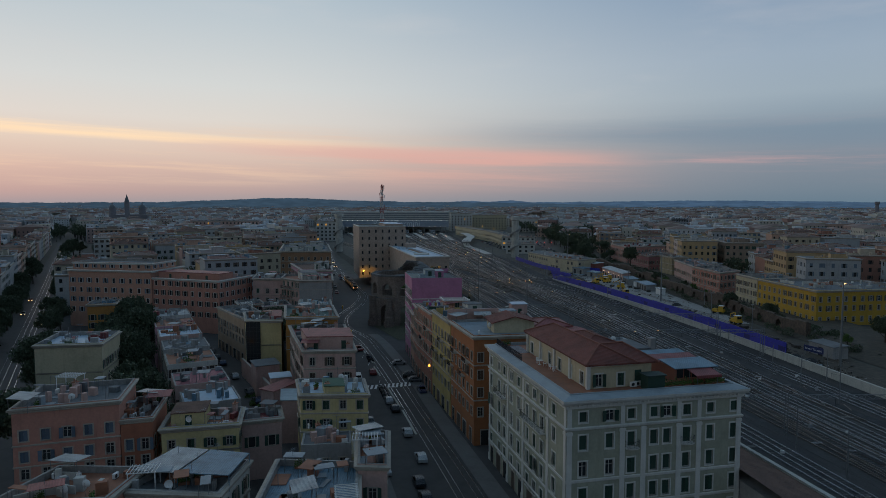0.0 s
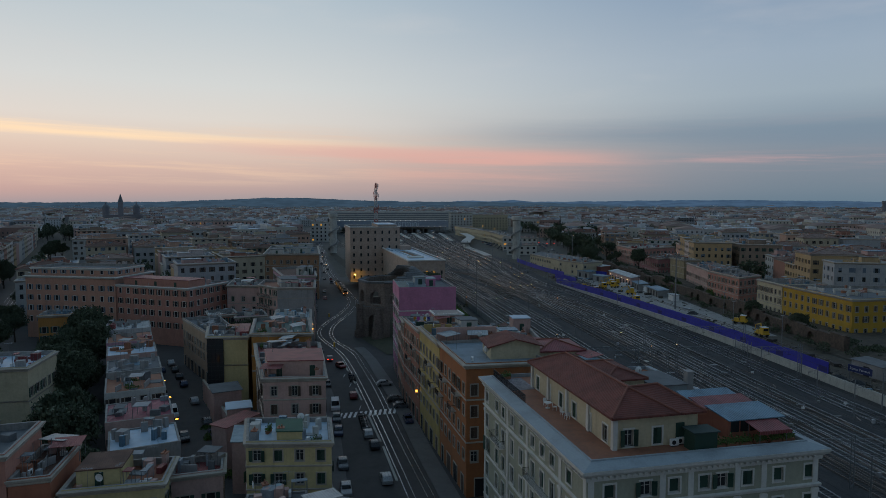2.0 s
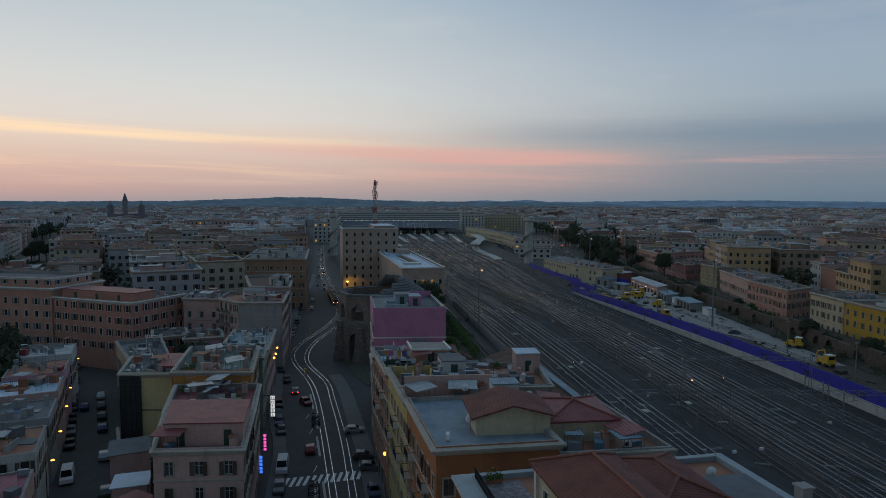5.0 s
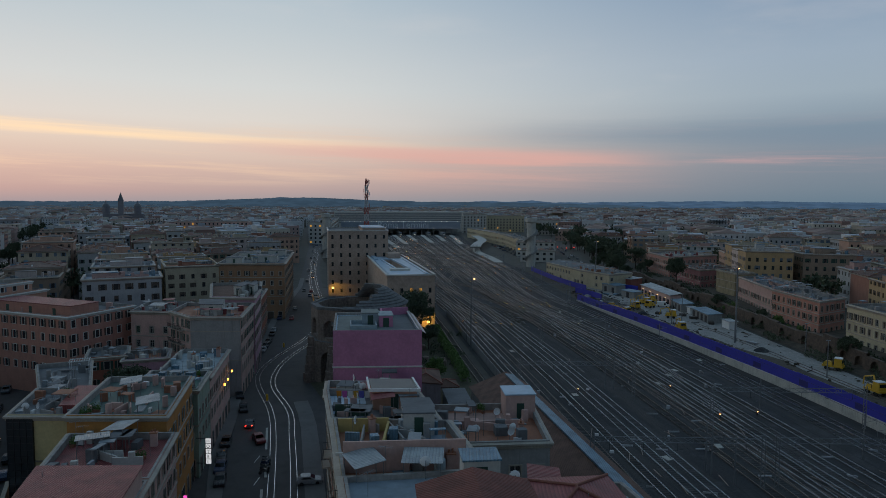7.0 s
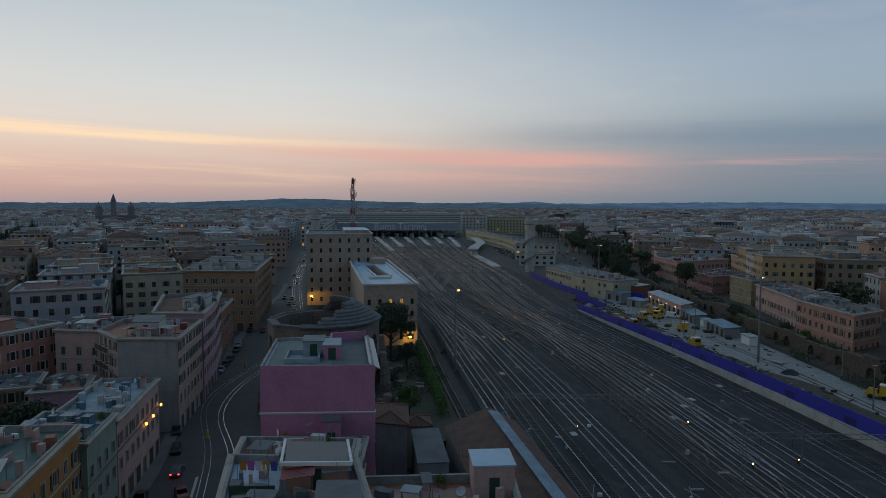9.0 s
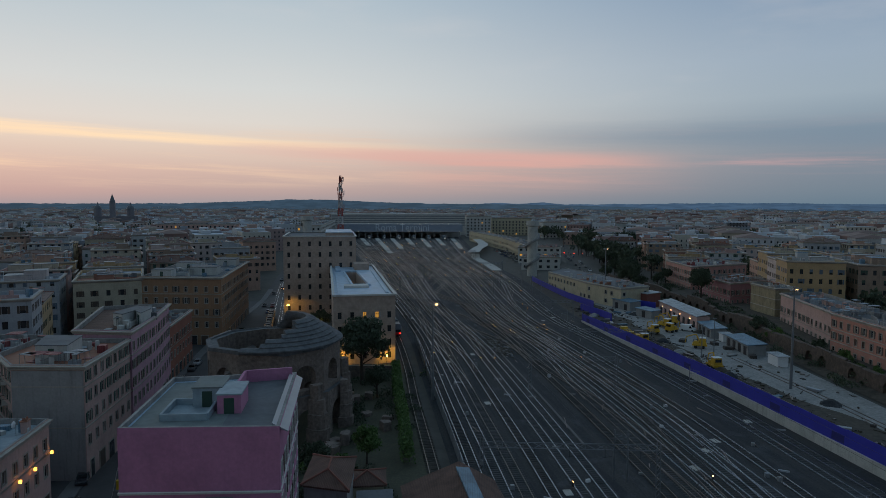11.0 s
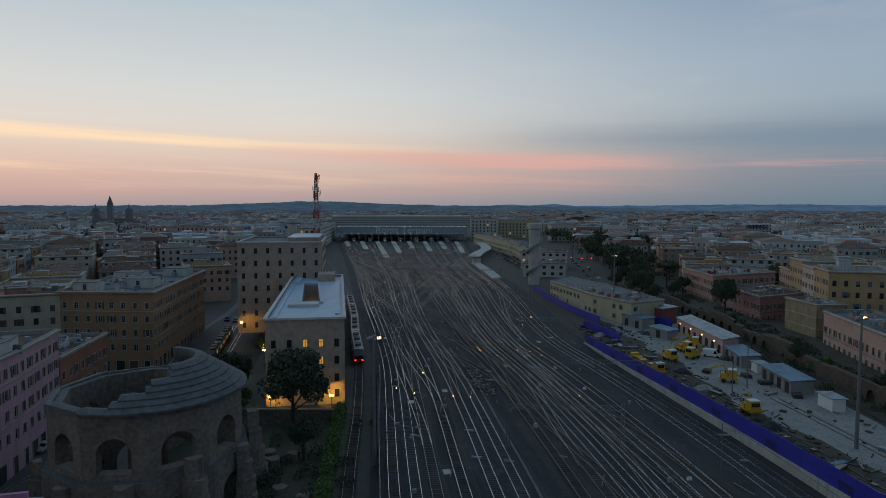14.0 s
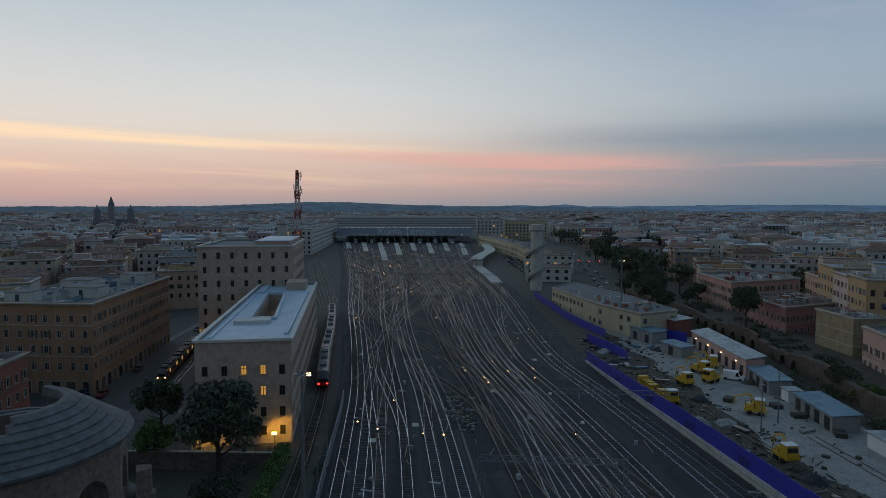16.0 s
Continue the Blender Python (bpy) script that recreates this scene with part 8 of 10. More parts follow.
# trains standing under the station canopy, their fronts showing
for i in range(7):
    x = lane((i * 2 + 2.0) / 16, 896)
    t = thing("standing_train", (x, 896, 0.1), "blue-grey electric train standing under the station canopy", "train", "station trains", turn=12)
    mb = Mesh()
    mb.prism([(-1.45, 0.5), (-0.9, 0), (0.9, 0), (1.45, 0.5), (1.45, 60), (-1.45, 60)], 0.5, 3.9, top=[(-1.2, 1.0), (-0.8, 0.6), (0.8, 0.6), (1.2, 1.0), (1.2, 60), (-1.2, 60)])
    mb.box(-1.2, 0.6, -0.1, 1.2, 60, 0.5)
    put("body", mb.mesh("body", slate_sheet), t, top_matrix(t))
    mb = Mesh()
    mb.solid([(-0.85, 0.2, 2.0), (0.85, 0.2, 2.0), (0.78, 0.5, 3.3), (-0.78, 0.5, 3.3)], ((0, 1, 2, 3),))
    put("windscreen", mb.mesh("windscreen", glass_m), t, top_matrix(t))
    mb = Mesh()
    mb.box(-0.9, -0.1, 1.0, -0.6, 0.05, 1.3), mb.box(0.6, -0.1, 1.0, 0.9, 0.05, 1.3)
    put("headlamp", mb.mesh("headlamp", lamp_soft), t, top_matrix(t))
cp = thing("platform_canopy", (26, 650, 0), "curved pale concrete platform canopy on posts", "canopy")
pts = [(p.x, p.y, 0) for p in smooth_line([(22.5, 618), (25.5, 660), (31.0, 715), (25.5, 800)], 5)]
mb = Mesh()
mb.sweep(pts, [(-4.2, 4.7), (4.2, 4.7), (4.4, 5.1), (-4.4, 5.1)])
part("roof", mb, st_white, cp)
for p in pts[::4]:
    mb = Mesh()
    mb.tube((p[0], p[1], 0), (p[0], p[1], 4.7), 0.25, 8)
    part("post", mb, concrete, cp)
mb = Mesh()
mb.sweep([(37.5, 523, 0), (33, 560, 0), (24, 618, 0), (24, 660, 0)], [(-3.2, -0.1), (3.2, -0.1), (3.2, 0.5), (-3.2, 0.5)])
structure("platform", mb, pale_concrete, "pale concrete platform with rounded end", "platform")


# ---- towers ----
def water_tower(x, y, h, rad, seed):
    t = thing("water_tower", (x, y, 0), "tall pale concrete water tower with a spiral stair round it", "water tower", "water towers")
    mb = Mesh()
    mb.tube((x, y, -0.1), (x, y, h - 3.2), rad, 28)
    part("shaft", mb, pale_concrete, t, smooth=False)
    mb = Mesh()
    mb.tube((x, y, h - 3.2), (x, y, h - 2.6), rad, 28, 0, rad * 1.3)
    mb.tube((x, y, h - 2.6), (x, y, h), rad * 1.3, 28)
    part("head", mb, pale_concrete, t)
    mb = Mesh()
    n = 90
    pts = []
    for i in range(n + 1):
        a = 2 * math.pi * 2.2 * i / n + seed
        z = lerp(0.3, h - 6, i / n)
        pts.append((a, z))
    for (a, z), (b, w) in zip(pts, pts[1:]):
        q = [(x + rr * math.cos(c), y + rr * math.sin(c)) for rr, c in ((rad + 0.05, a), (rad + 1.4, a), (rad + 1.4, b), (rad + 0.05, b))]
        mb.solid([(*q[0], z), (*q[1], z), (*q[2], w), (*q[3], w), (*q[0], z + 1.2), (*q[1], z + 1.2), (*q[2], w + 1.2), (*q[3], w + 1.2)], ((0, 1, 2, 3), (1, 2, 6, 5), (4, 5, 6, 7)))
    part("spiral_stair", mb, concrete, t)


water_tower(56.5, 498, 31.8, 2.9, 0.6), water_tower(-91, 558, 33, 3.0, 2.0)

mast = thing("radio_mast", (-41.4, 432.8, 0), "red and grey lattice radio mast hung with antennas", "radio mast")
mast_m = mat("mast_steel", (0.36, 0.08, 0.07), 0.6)
mast_w = mat("mast_pale_paint", (0.5, 0.5, 0.5), 0.6)
for i in range(14):
    z0, z1 = i * 3.9, (i + 1) * 3.9
    w0, w1 = lerp(2.2, 0.35, z0 / 54.6), lerp(2.2, 0.35, z1 / 54.6)
    mb = Mesh()
    c0 = [(-41.4 + sx * w0, 432.8 + sy * w0, z0) for sx, sy in ((-1, -1), (1, -1), (1, 1), (-1, 1))]
    c1 = [(-41.4 + sx * w1, 432.8 + sy * w1, z1) for sx, sy in ((-1, -1), (1, -1), (1, 1), (-1, 1))]
    for j in range(4):
        k = (j + 1) % 4
        for u, v in ((c0[j], c1[j]), (c0[j], c1[k]), (c0[k], c1[j]), (c1[j], c1[k])):
            mb.tube(u, v, 0.13, 5)
    part("lattice", mb, mast_m if i % 2 else mast_w, mast)
mr = random.Random(2)
for i in range(22):
    z = mr.uniform(33, 53)
    a = mr.uniform(0, 6.28)
    rr = lerp(2.2, 0.35, z / 54.6) + mr.uniform(0.4, 1.3)
    mb = Mesh()
    x, y = -41.4 + rr * math.cos(a), 432.8 + rr * math.sin(a)
    mb.tube((x, y, z), (x, y, z + mr.uniform(1.2, 2.4)), mr.uniform(0.10, 0.2), 8)
    mb.tube((x, y, z + 0.5), (-41.4, 432.8, z + 0.5), 0.06, 5)
    part("antenna", mb, mr.choice((white_paint, pole_m, mast_m)), mast)

# church tower and domes on the skyline
far_stone = mat("sooty_far_stone", (0.22, 0.21, 0.225), 0.9)
ch = thing("church", (-560, 1125, 0), "distant church with a dark bell tower and two grey domes", "church")
mb = Mesh()
mb.prism(rect(-552, 1116, 7.5, 7.5, 20), 0, 44)
part("bell_tower", mb, far_stone, ch)
mb = Mesh()
mb.prism(rect(-552, 1116, 7.9, 7.9, 20), 44, 58, top=[(-552, 1116)] * 4)
part("spire", mb, tar_roof, ch)
mb = Mesh()
mb.prism(rect(-560, 1140, 60, 24, 20), 0, 22)
part("nave", mb, far_stone, ch)
for x, y in ((-586, 1132), (-541, 1149)):
    mb = Mesh()
    mb.tube((x, y, 0), (x, y, 33), 5.6, 16)
    prev = 8.9
    for k in range(7):
        a0, a1 = math.pi / 2 * k / 7, math.pi / 2 * (k + 1) / 7
        mb.tube((x, y, 33 + 7.5 * math.sin(a0)), (x, y, 33 + 7.5 * math.sin(a1)), 6.0 * math.cos(a0), 16, 1, 6.0 * math.cos(a1) + 0.05)
    mb.tube((x, y, 40.3), (x, y, 44), 1.0, 8, 0)
    part("dome", mb, [far_stone, mat("lead_grey_dome", (0.16, 0.18, 0.2), 0.6)], ch)
tw = thing("stone_tower", (1050, 1545, 0), "tall slender dark tower with a flared head", "tower")
mb = Mesh()
mb.tube((1050, 1545, 0), (1050, 1545, 38), 4.6, 12, 0, 3.8)
part("shaft", mb, far_stone, tw)
mb = Mesh()
mb.tube((1050, 1545, 38), (1050, 1545, 41), 3.8, 12, 0, 5.4)
mb.tube((1050, 1545, 41), (1050, 1545, 46), 5.4, 12)
part("head", mb, far_stone, tw)

# ---- depot and works yard ----
DP = [(59.7, 444), (71, 402), (81, 382), (94, 390), (85, 424), (70.5, 463)]
palazzo("depot_house", DP, 8.2, st_cream, "long low cream depot house with a flat grey roof", spacing=3.6, floor=3.4, ground=3.8, win=(1.5, 1.5), faces=(0, 1, 2, 3, 4, 5), seed=151, category="depot", detail=2, blank=0.45, mix=(0.1, 0), cornice=0.3, bands=False, parapet=0.3)
palazzo("depot_office", rect(66, 541, 24, 16, -8), 8.5, st_white, "small pale railway office beside the water tower", spacing=5, floor=3.8, ground=4, win=(1.8, 1.6), seed=152, category="office building", detail=0, mix=(0, 0))
palazzo("signal_house", rect(70, 590, 30, 16, -8), 11.5, st_white, "pale three-storey railway building", spacing=4, floor=3.6, ground=4, win=(1.8, 1.5), seed=153, category="office building", detail=0, mix=(0, 0), lit=0.15)


def shed(poly, h, wall, roof, label, slope=0.6, bays=0, lights=False, name="yard_shed"):
    t = thing(name, (poly[0][0], poly[0][1], 0), label, "shed", "yard sheds")
    mb = Mesh()
    mb.prism(poly, -0.05, h)
    part("wall", mb, wall, t)
    o = inset(poly, -0.35)
    mb = Mesh()
    mb.solid([(*o[0], h), (*o[1], h), (*o[2], h + slope), (*o[3], h + slope), (*o[0], h + 0.15), (*o[1], h + 0.15), (*o[2], h + slope + 0.15), (*o[3], h + slope + 0.15)], ((3, 2, 1, 0), (4, 5, 6, 7), (0, 1, 5, 4), (1, 2, 6, 5), (2, 3, 7, 6), (3, 0, 4, 7)))
    part("roof", mb, roof, t)
    p, q = Vector(poly[0]), Vector(poly[1])
    d = (q - p).normalized()
    L = (q - p).length
    for i in range(bays):
        c = p + d * (L * (i + 0.5) / bays)
        mx = Matrix(((d.x, -d.y, 0, c.x), (d.y, d.x, 0, c.y), (0, 0, 1, 0), (0, 0, 0, 1)))
        mb = Mesh()
        mb.box(-0.9, -0.05, 0.0, 0.9, 0.02, min(2.4, h - 0.4), 0, mx)
        part("door", mb, dark_iron, t)
        if lights and i % 2 == 0:
            mb = Mesh()
            mb.box(1.2, -0.25, 2.7, 1.45, -0.02, 2.9, 0, mx)
            part("wall_lamp", mb, lamp_white, t)
    return t


# a footprint from two corners of its track side, the rest to the east
def strip(p, q, depth):
    p, q = Vector(p), Vector(q)
    d = (q - p).normalized()
    n = Vector((-d.y, d.x)) * depth
    return [tuple(p), tuple(q), tuple(q + n), tuple(p + n)]


shed(strip((94.0, 374.6), (96.2, 339.8), 4.3), 4.2, st_pale, corrugated, "long rosy workshop with a row of wall lamps", 0.9, 8, True)
shed(strip((96.0, 338.0), (95.6, 325.4), 4.6), 2.9, concrete, corrugated_b, "open steel shed with a blue sheet roof", 0.4, 3)
shed(strip((97.0, 317), (97.2, 302.6), 4.8), 2.9, concrete, corrugated_b, "open steel shed with a blue sheet roof", 0.4, 4)
shed(strip((99.5, 296), (99.8, 291), 2.6), 2.6, white_paint, corrugated, "white steel site container in the yard", 0.05, 0)
shed(strip((97.2, 323.2), (97.3, 320.2), 2.6), 2.4, white_paint, corrugated, "white steel site container in the yard", 0.05, 0)
shed(strip((78.5, 385), (83.0, 375), 5.0), 3.4, concrete, corrugated_b, "grey sheet shed with a pale roof", 0.4, 2)
shed(strip((83.0, 366), (86.5, 358), 4.0), 2.8, concrete, corrugated_b, "small grey sheet shed", 0.3, 1)
shed(strip((84.6, 398), (92.0, 384.5), 7.0), 5.4, stucco("dull_red_brick", (0.24, 0.10, 0.08)), corrugated, "dull red brick workshop with a pale roof", 0.4, 2)
shed(strip((103.5, 178), (105.0, 169), 4.5), 3.2, st_blank, tar_roof, "small grey brick pumping house by the tracks", 0.3, 1)


def blue_panels(pts, h, label):
    t = thing("blue_hoarding", (*pts[0], 0), label, "hoarding")
    line = smooth_line(pts, 3.0)
    for p, q in zip(line, line[1:]):
        d = q - p
        mx = Matrix.Translation(p) @ Matrix.Rotation(math.atan2(d.y, d.x), 4, "Z")
        mb = Mesh()
        mb.box(0.01, -0.05, 0, d.length - 0.01, 0.05, h, 0, mx)
        part("panel", mb, hoarding, t)


blue_panels([(54.2, 474), (57.5, 450), (63.5, 412), (70.8, 384)], 2.6, "blue sheet fence in front of the depot")
blue_panels([(64.5, 377), (69.8, 362), (71.6, 354)], 2.6, "short blue sheet fence at the yard end")
blue_panels([(82.6, 390), (93.0, 376)], 3.4, "blue sheet fence beside the workshop")
bn = thing("station_banner", (97.9, 170.5, 0), "dark blue banner with white lettering on the wall", "sign")
bm_ = Matrix.Translation((97.9, 170.5, 0)) @ Matrix.Rotation(math.atan2(-5.5, 2.0), 4, "Z")
mb = Mesh()
mb.box(0, -0.06, 2.3, 5.85, 0.06, 3.9, 0, bm_)
part("panel", mb, mat("navy_banner", (0.02, 0.03, 0.12), 0.5), bn)
for u in (0.3, 5.5):
    mb = Mesh()
    mb.tube(bm_ @ Vector((u, 0.12, -0.05)), bm_ @ Vector((u, 0.12, 3.8)), 0.06, 6)
    part("post", mb, pole_m, bn)
writing("Roma Termini", 0.85, white_paint, bm_ @ pose(2.9, -0.08, 2.8, 90, 0, 0), bn, depth=0.01)

# old brick city wall with blind arches behind the yard
wall_old = mat("sooty_old_brick", (0.15, 0.11, 0.085), 0.95, big=0.25, small=0.4, bump=0.9, scale=1.2, streak=0.7)
cw = thing("city_wall", (108, 330, 0), "long old brick city wall with blind arches and a worn top", "wall", kind="structure")
cr = random.Random(6)
ys = list(range(196, 470, 6))
for y0, y1 in zip(ys, ys[1:]):
    p, q = (along(YARD_E, y1) + 4.6, y1), (along(YARD_E, y0) + 4.6, y0)
    mb = Mesh()
    h = 5.0 + 2.2 * noise.noise(Vector((y0 * 0.05, 0, 3)))
    if cr.random() < 0.5:
        arch_panel(mb, p, q, 0.9, -0.1, h, 3.0, 0.3, 2.0, 0, 0.35, cr)
    else:
        mb.sweep([(*p, 0), (*q, 0)], [(-0.9, -0.1), (0, -0.1), (-0.05, h - 0.3), (-0.85, h)])
    mb.prism([(p[0] + 0.95, p[1]), (q[0] + 0.95, q[1]), (q[0] + 1.5, q[1]), (p[0] + 1.5, p[1])][::-1], -0.1, h - 0.5)
    part("bay", mb, [wall_old, wall_old], cw)
gw = thing("garden_wall", (-5, 281, 0), "low rendered garden wall with a pale coping", "wall", kind="structure")
for p, q in (((-21, 280.2), (4.0, 281.6)), ((-21, 280.2), (-27, 262))):
    mb = Mesh()
    mb.sweep([(*p, 0), (*q, 0)], [(-0.2, -4.5), (0.2, -4.5), (0.2, 1.3), (-0.2, 1.3)])
    part("wall", mb, brick_old, gw)
    mb = Mesh()
    mb.sweep([(*p, 0), (*q, 0)], [(-0.3, 1.3), (0.3, 1.3), (0.3, 1.45), (-0.3, 1.45)])
    part("coping", mb, trim_d, gw)
    n = 12
    for i in range(n):
        c = Vector(p).lerp(Vector(q), i / n)
        mb = Mesh()
        mb.tube((c.x, c.y, 1.45), (c.x, c.y, 2.4), 0.04, 5)
        part("railing_post", mb, dark_iron, gw)

# ---- rolling stock and vehicles ----
def carriage(parent, a, b, w, h, body_m, band_m, front=None, roofm=None, lights=False, z=0.0):
    a, b = Vector((*a, z)), Vector((*b, z))
    d = b - a
    L = d.length
    mx = Matrix.Translation(a) @ Matrix.Rotation(math.atan2(d.y, d.x) - math.pi / 2, 4, "Z")
    mb = Mesh()
    prof = [(-w / 2, 0.9), (w / 2, 0.9), (w / 2, h - 0.7), (w / 2 - 0.35, h - 0.15), (0, h), (-w / 2 + 0.35, h - 0.15), (-w / 2, h - 0.7)]
    nose = 0.9 if front else 0.0
    n = len(prof)
    rows = [(0.0, 0.86 if front else 1.0, 0.55 if front else 1.0), (nose + 0.02, 1, 1), (L - 0.3, 1, 1)]
    pts = [mx @ Vector((x * fx, y, 0.9 + (z - 0.9) * fz)) for y, fx, fz in rows for x, z in prof]
    fc = [tuple(range(n)), tuple(range(3 * n - 1, 2 * n - 1, -1))]
    fc += [(k * n + i, k * n + (i + 1) % n, (k + 1) * n + (i + 1) % n, (k + 1) * n + i) for k in range(2) for i in range(n)]
    mb.solid(pts, fc)
    body = part("carriage", mb, body_m, parent)
    k = int((L - 2) / 1.9)
    for s in (-1, 1):
        for i in range(k):
            y = 1.5 + i * (L - 2.4) / k
            m2 = Mesh()
            m2.box(s * (w / 2 + 0.01) - 0.015, y, 1.9, s * (w / 2 + 0.01) + 0.015, y + 1.2, 2.8, 0, mx)
            part("window", m2, lit_window if lights and i % 4 == 1 else car_glass, body)
    m2 = Mesh()
    for s in (-1, 1):
        m2.box(s * (w / 2 + 0.012) - 0.008, 0.9, 1.0, s * (w / 2 + 0.012) + 0.008, L - 0.3, 1.55, 0, mx)
    part("stripe", m2, band_m, body)
    for y in (2.6, L - 3.0):
        for s in (-0.75, 0.75):
            for o in (-1.1, 1.1):
                m2 = Mesh()
                m2.tube(mx @ Vector((s - 0.07, y + o, 0.62)), mx @ Vector((s + 0.07, y + o, 0.62)), 0.44, 12)
                part("wheel", m2, dark_iron, body)
    for y in (L * 0.25, L * 0.55, L * 0.8):
        m2 = Mesh()
        m2.box(-0.8, y - 1.3, h - 0.02, 0.8, y + 1.3, h + 0.4, 0, mx)
        part("roof_unit", m2, roofm or dark_iron, body)
    if front:
        m2 = Mesh()
        m2.box(-w * 0.43, -0.02, 0.9, w * 0.43, 0.02, 1.65, 0, mx)
        part("bumper", m2, band_m, body)
        m2 = Mesh()
        m2.box(-w * 0.36, -0.03, 1.7, w * 0.36, 0.03, 2.4, 0, mx)
        part("windscreen", m2, car_glass, body)
        for s in (-0.9, 0.9):
            m2 = Mesh()
            m2.box(s - 0.16, -0.1, 1.25, s + 0.16, -0.02, 1.5, 0, mx)
            part("lamp", m2, front, body)
    return body


trn = thing("regional_train", (-0.4, 321, 0), "grey and red regional train standing beside the office", "train")
line = smooth_line([(-0.4, 321), (-6.4, 345), (-13, 375), (-20.5, 405), (-27, 430)], 1.0)


def on(line, s):
    for p, q in zip(line, line[1:]):
        L = (q - p).length
        if s <= L:
            return p.lerp(q, s / L)
        s -= L
    return line[-1]


for i in range(4):
    p, q = on(line, i * 25.6), on(line, i * 25.6 + 25.2)
    carriage(trn, (p.x, p.y), (q.x, q.y), 2.9, 4.1, mat("train_grey", (0.10, 0.095, 0.105), 0.4), red_paint, lamp_red if i == 0 else None, tar_roof)
tram = thing("tram", (-49.0, 338.0, CITY), "dark grey and orange lit narrow-gauge tram on the street rails", "tram")
line = smooth_line(TRAM[10:14], 1.0)
off = next(i for i, p in enumerate(line) if p.y > 337.5)
line = line[off:]
for i in range(3):
    p, q = on(line, i * 14.0), on(line, i * 14.0 + 13.6)
    carriage(tram, (p.x, p.y), (q.x, q.y), 2.4, 3.3, mat("tram_dark_grey", (0.10, 0.095, 0.09), 0.5), mat("tram_orange", (0.32, 0.11, 0.03), 0.5), lamp_white if i == 0 else None, lights=True, z=CITY)


def car_meshes(L, W, H, van=False):
    b = Mesh()
    if van:
        prof = [(0, 0.3), (L, 0.3), (L, 1.0), (L - 0.25, H - 0.05), (1.35, H), (0.75, 1.15), (0.05, 0.95)]
    else:
        prof = [(0, 0.3), (L, 0.3), (L - 0.02, 0.85), (L - 0.25, 0.98), (L * 0.94, 1.0), (L * 0.84, H - 0.06), (L * 0.72, H), (L * 0.47, H - 0.02), (L * 0.29, 0.98), (0.25, 0.84), (0.02, 0.7)]
    n = len(prof)
    rows = []
    for x, s in ((-W / 2, 0), (-W / 2 + 0.06, 1), (W / 2 - 0.06, 1), (W / 2, 0)):
        for y, z in prof:
            t = max(0, (z - 0.95) / (H - 0.95)) if z > 0.95 else 0
            xx = x * (1 - 0.14 * t)
            rows.append((xx, y + (0.06 if not s and y < L / 2 else -0.06 if not s else 0), z if s else z - 0.04 * (z > 0.4)))
    b.solid(rows, [tuple(range(n - 1, -1, -1)), tuple(range(3 * n, 4 * n))] + [(k * n + i, k * n + (i + 1) % n, (k + 1) * n + (i + 1) % n, (k + 1) * n + i) for k in range(3) for i in range(n)])
    gl = Mesh()
    i0, i1 = (4, 5) if van else (7, 8)
    y0, z0, y1, z1 = *prof[i0], *prof[i1]
    gl.solid([(-W * 0.37, y0 - 0.03, z0 - 0.03), (W * 0.37, y0 - 0.03, z0 - 0.03), (W * 0.42, y1 - 0.03, z1 + 0.06), (-W * 0.42, y1 - 0.03, z1 + 0.06)], ((0, 1, 2, 3), (3, 2, 1, 0)))
    side = Mesh()
    a, c = (1.0, 2.0) if van else (L * 0.36, L * 0.82)
    for s in (-1, 1):
        x0, x1 = s * (W / 2 - 0.0), s * (W / 2 * 0.885 + 0.012)
        side.solid([(x0 - s * 0.01, a, 1.02), (x0 - s * 0.01, c, 1.02), (x1, c - 0.35, H - 0.15), (x1, a + 0.45, H - 0.15)], ((0, 1, 2, 3), (3, 2, 1, 0)))
    rear = Mesh()
    if not van:
        rear.solid([(-W * 0.36, L * 0.925, 1.04), (W * 0.36, L * 0.925, 1.04), (W * 0.34, L * 0.85, H - 0.1), (-W * 0.34, L * 0.85, H - 0.1)], ((0, 1, 2, 3), (3, 2, 1, 0)))
    wh = Mesh()
    wh.tube((-0.1, 0, 0), (0.1, 0, 0), 0.31, 12)
    tl = Mesh()
    tl.box(-0.14, -0.02, -0.08, 0.14, 0.02, 0.08)
    return b, gl, side, rear, wh, tl


CARM = {}
CARP = {}
for kind, dims in (("car", (4.1, 1.75, 1.47)), ("van", (5.0, 1.95, 2.1))):
    b, gl, side, rear, wh, tl = car_meshes(*dims, van=kind == "van")
    CARM[kind] = (b.mesh("body", car_paint if kind == "car" else white_paint), gl.mesh("windscreen", car_glass), side.mesh("side_windows", car_glass), rear.mesh("rear_window", car_glass), wh.mesh("wheel", black), {m.name: tl.mesh("lamp", m) for m in (lamp_red, lamp_white, black)}, dims)


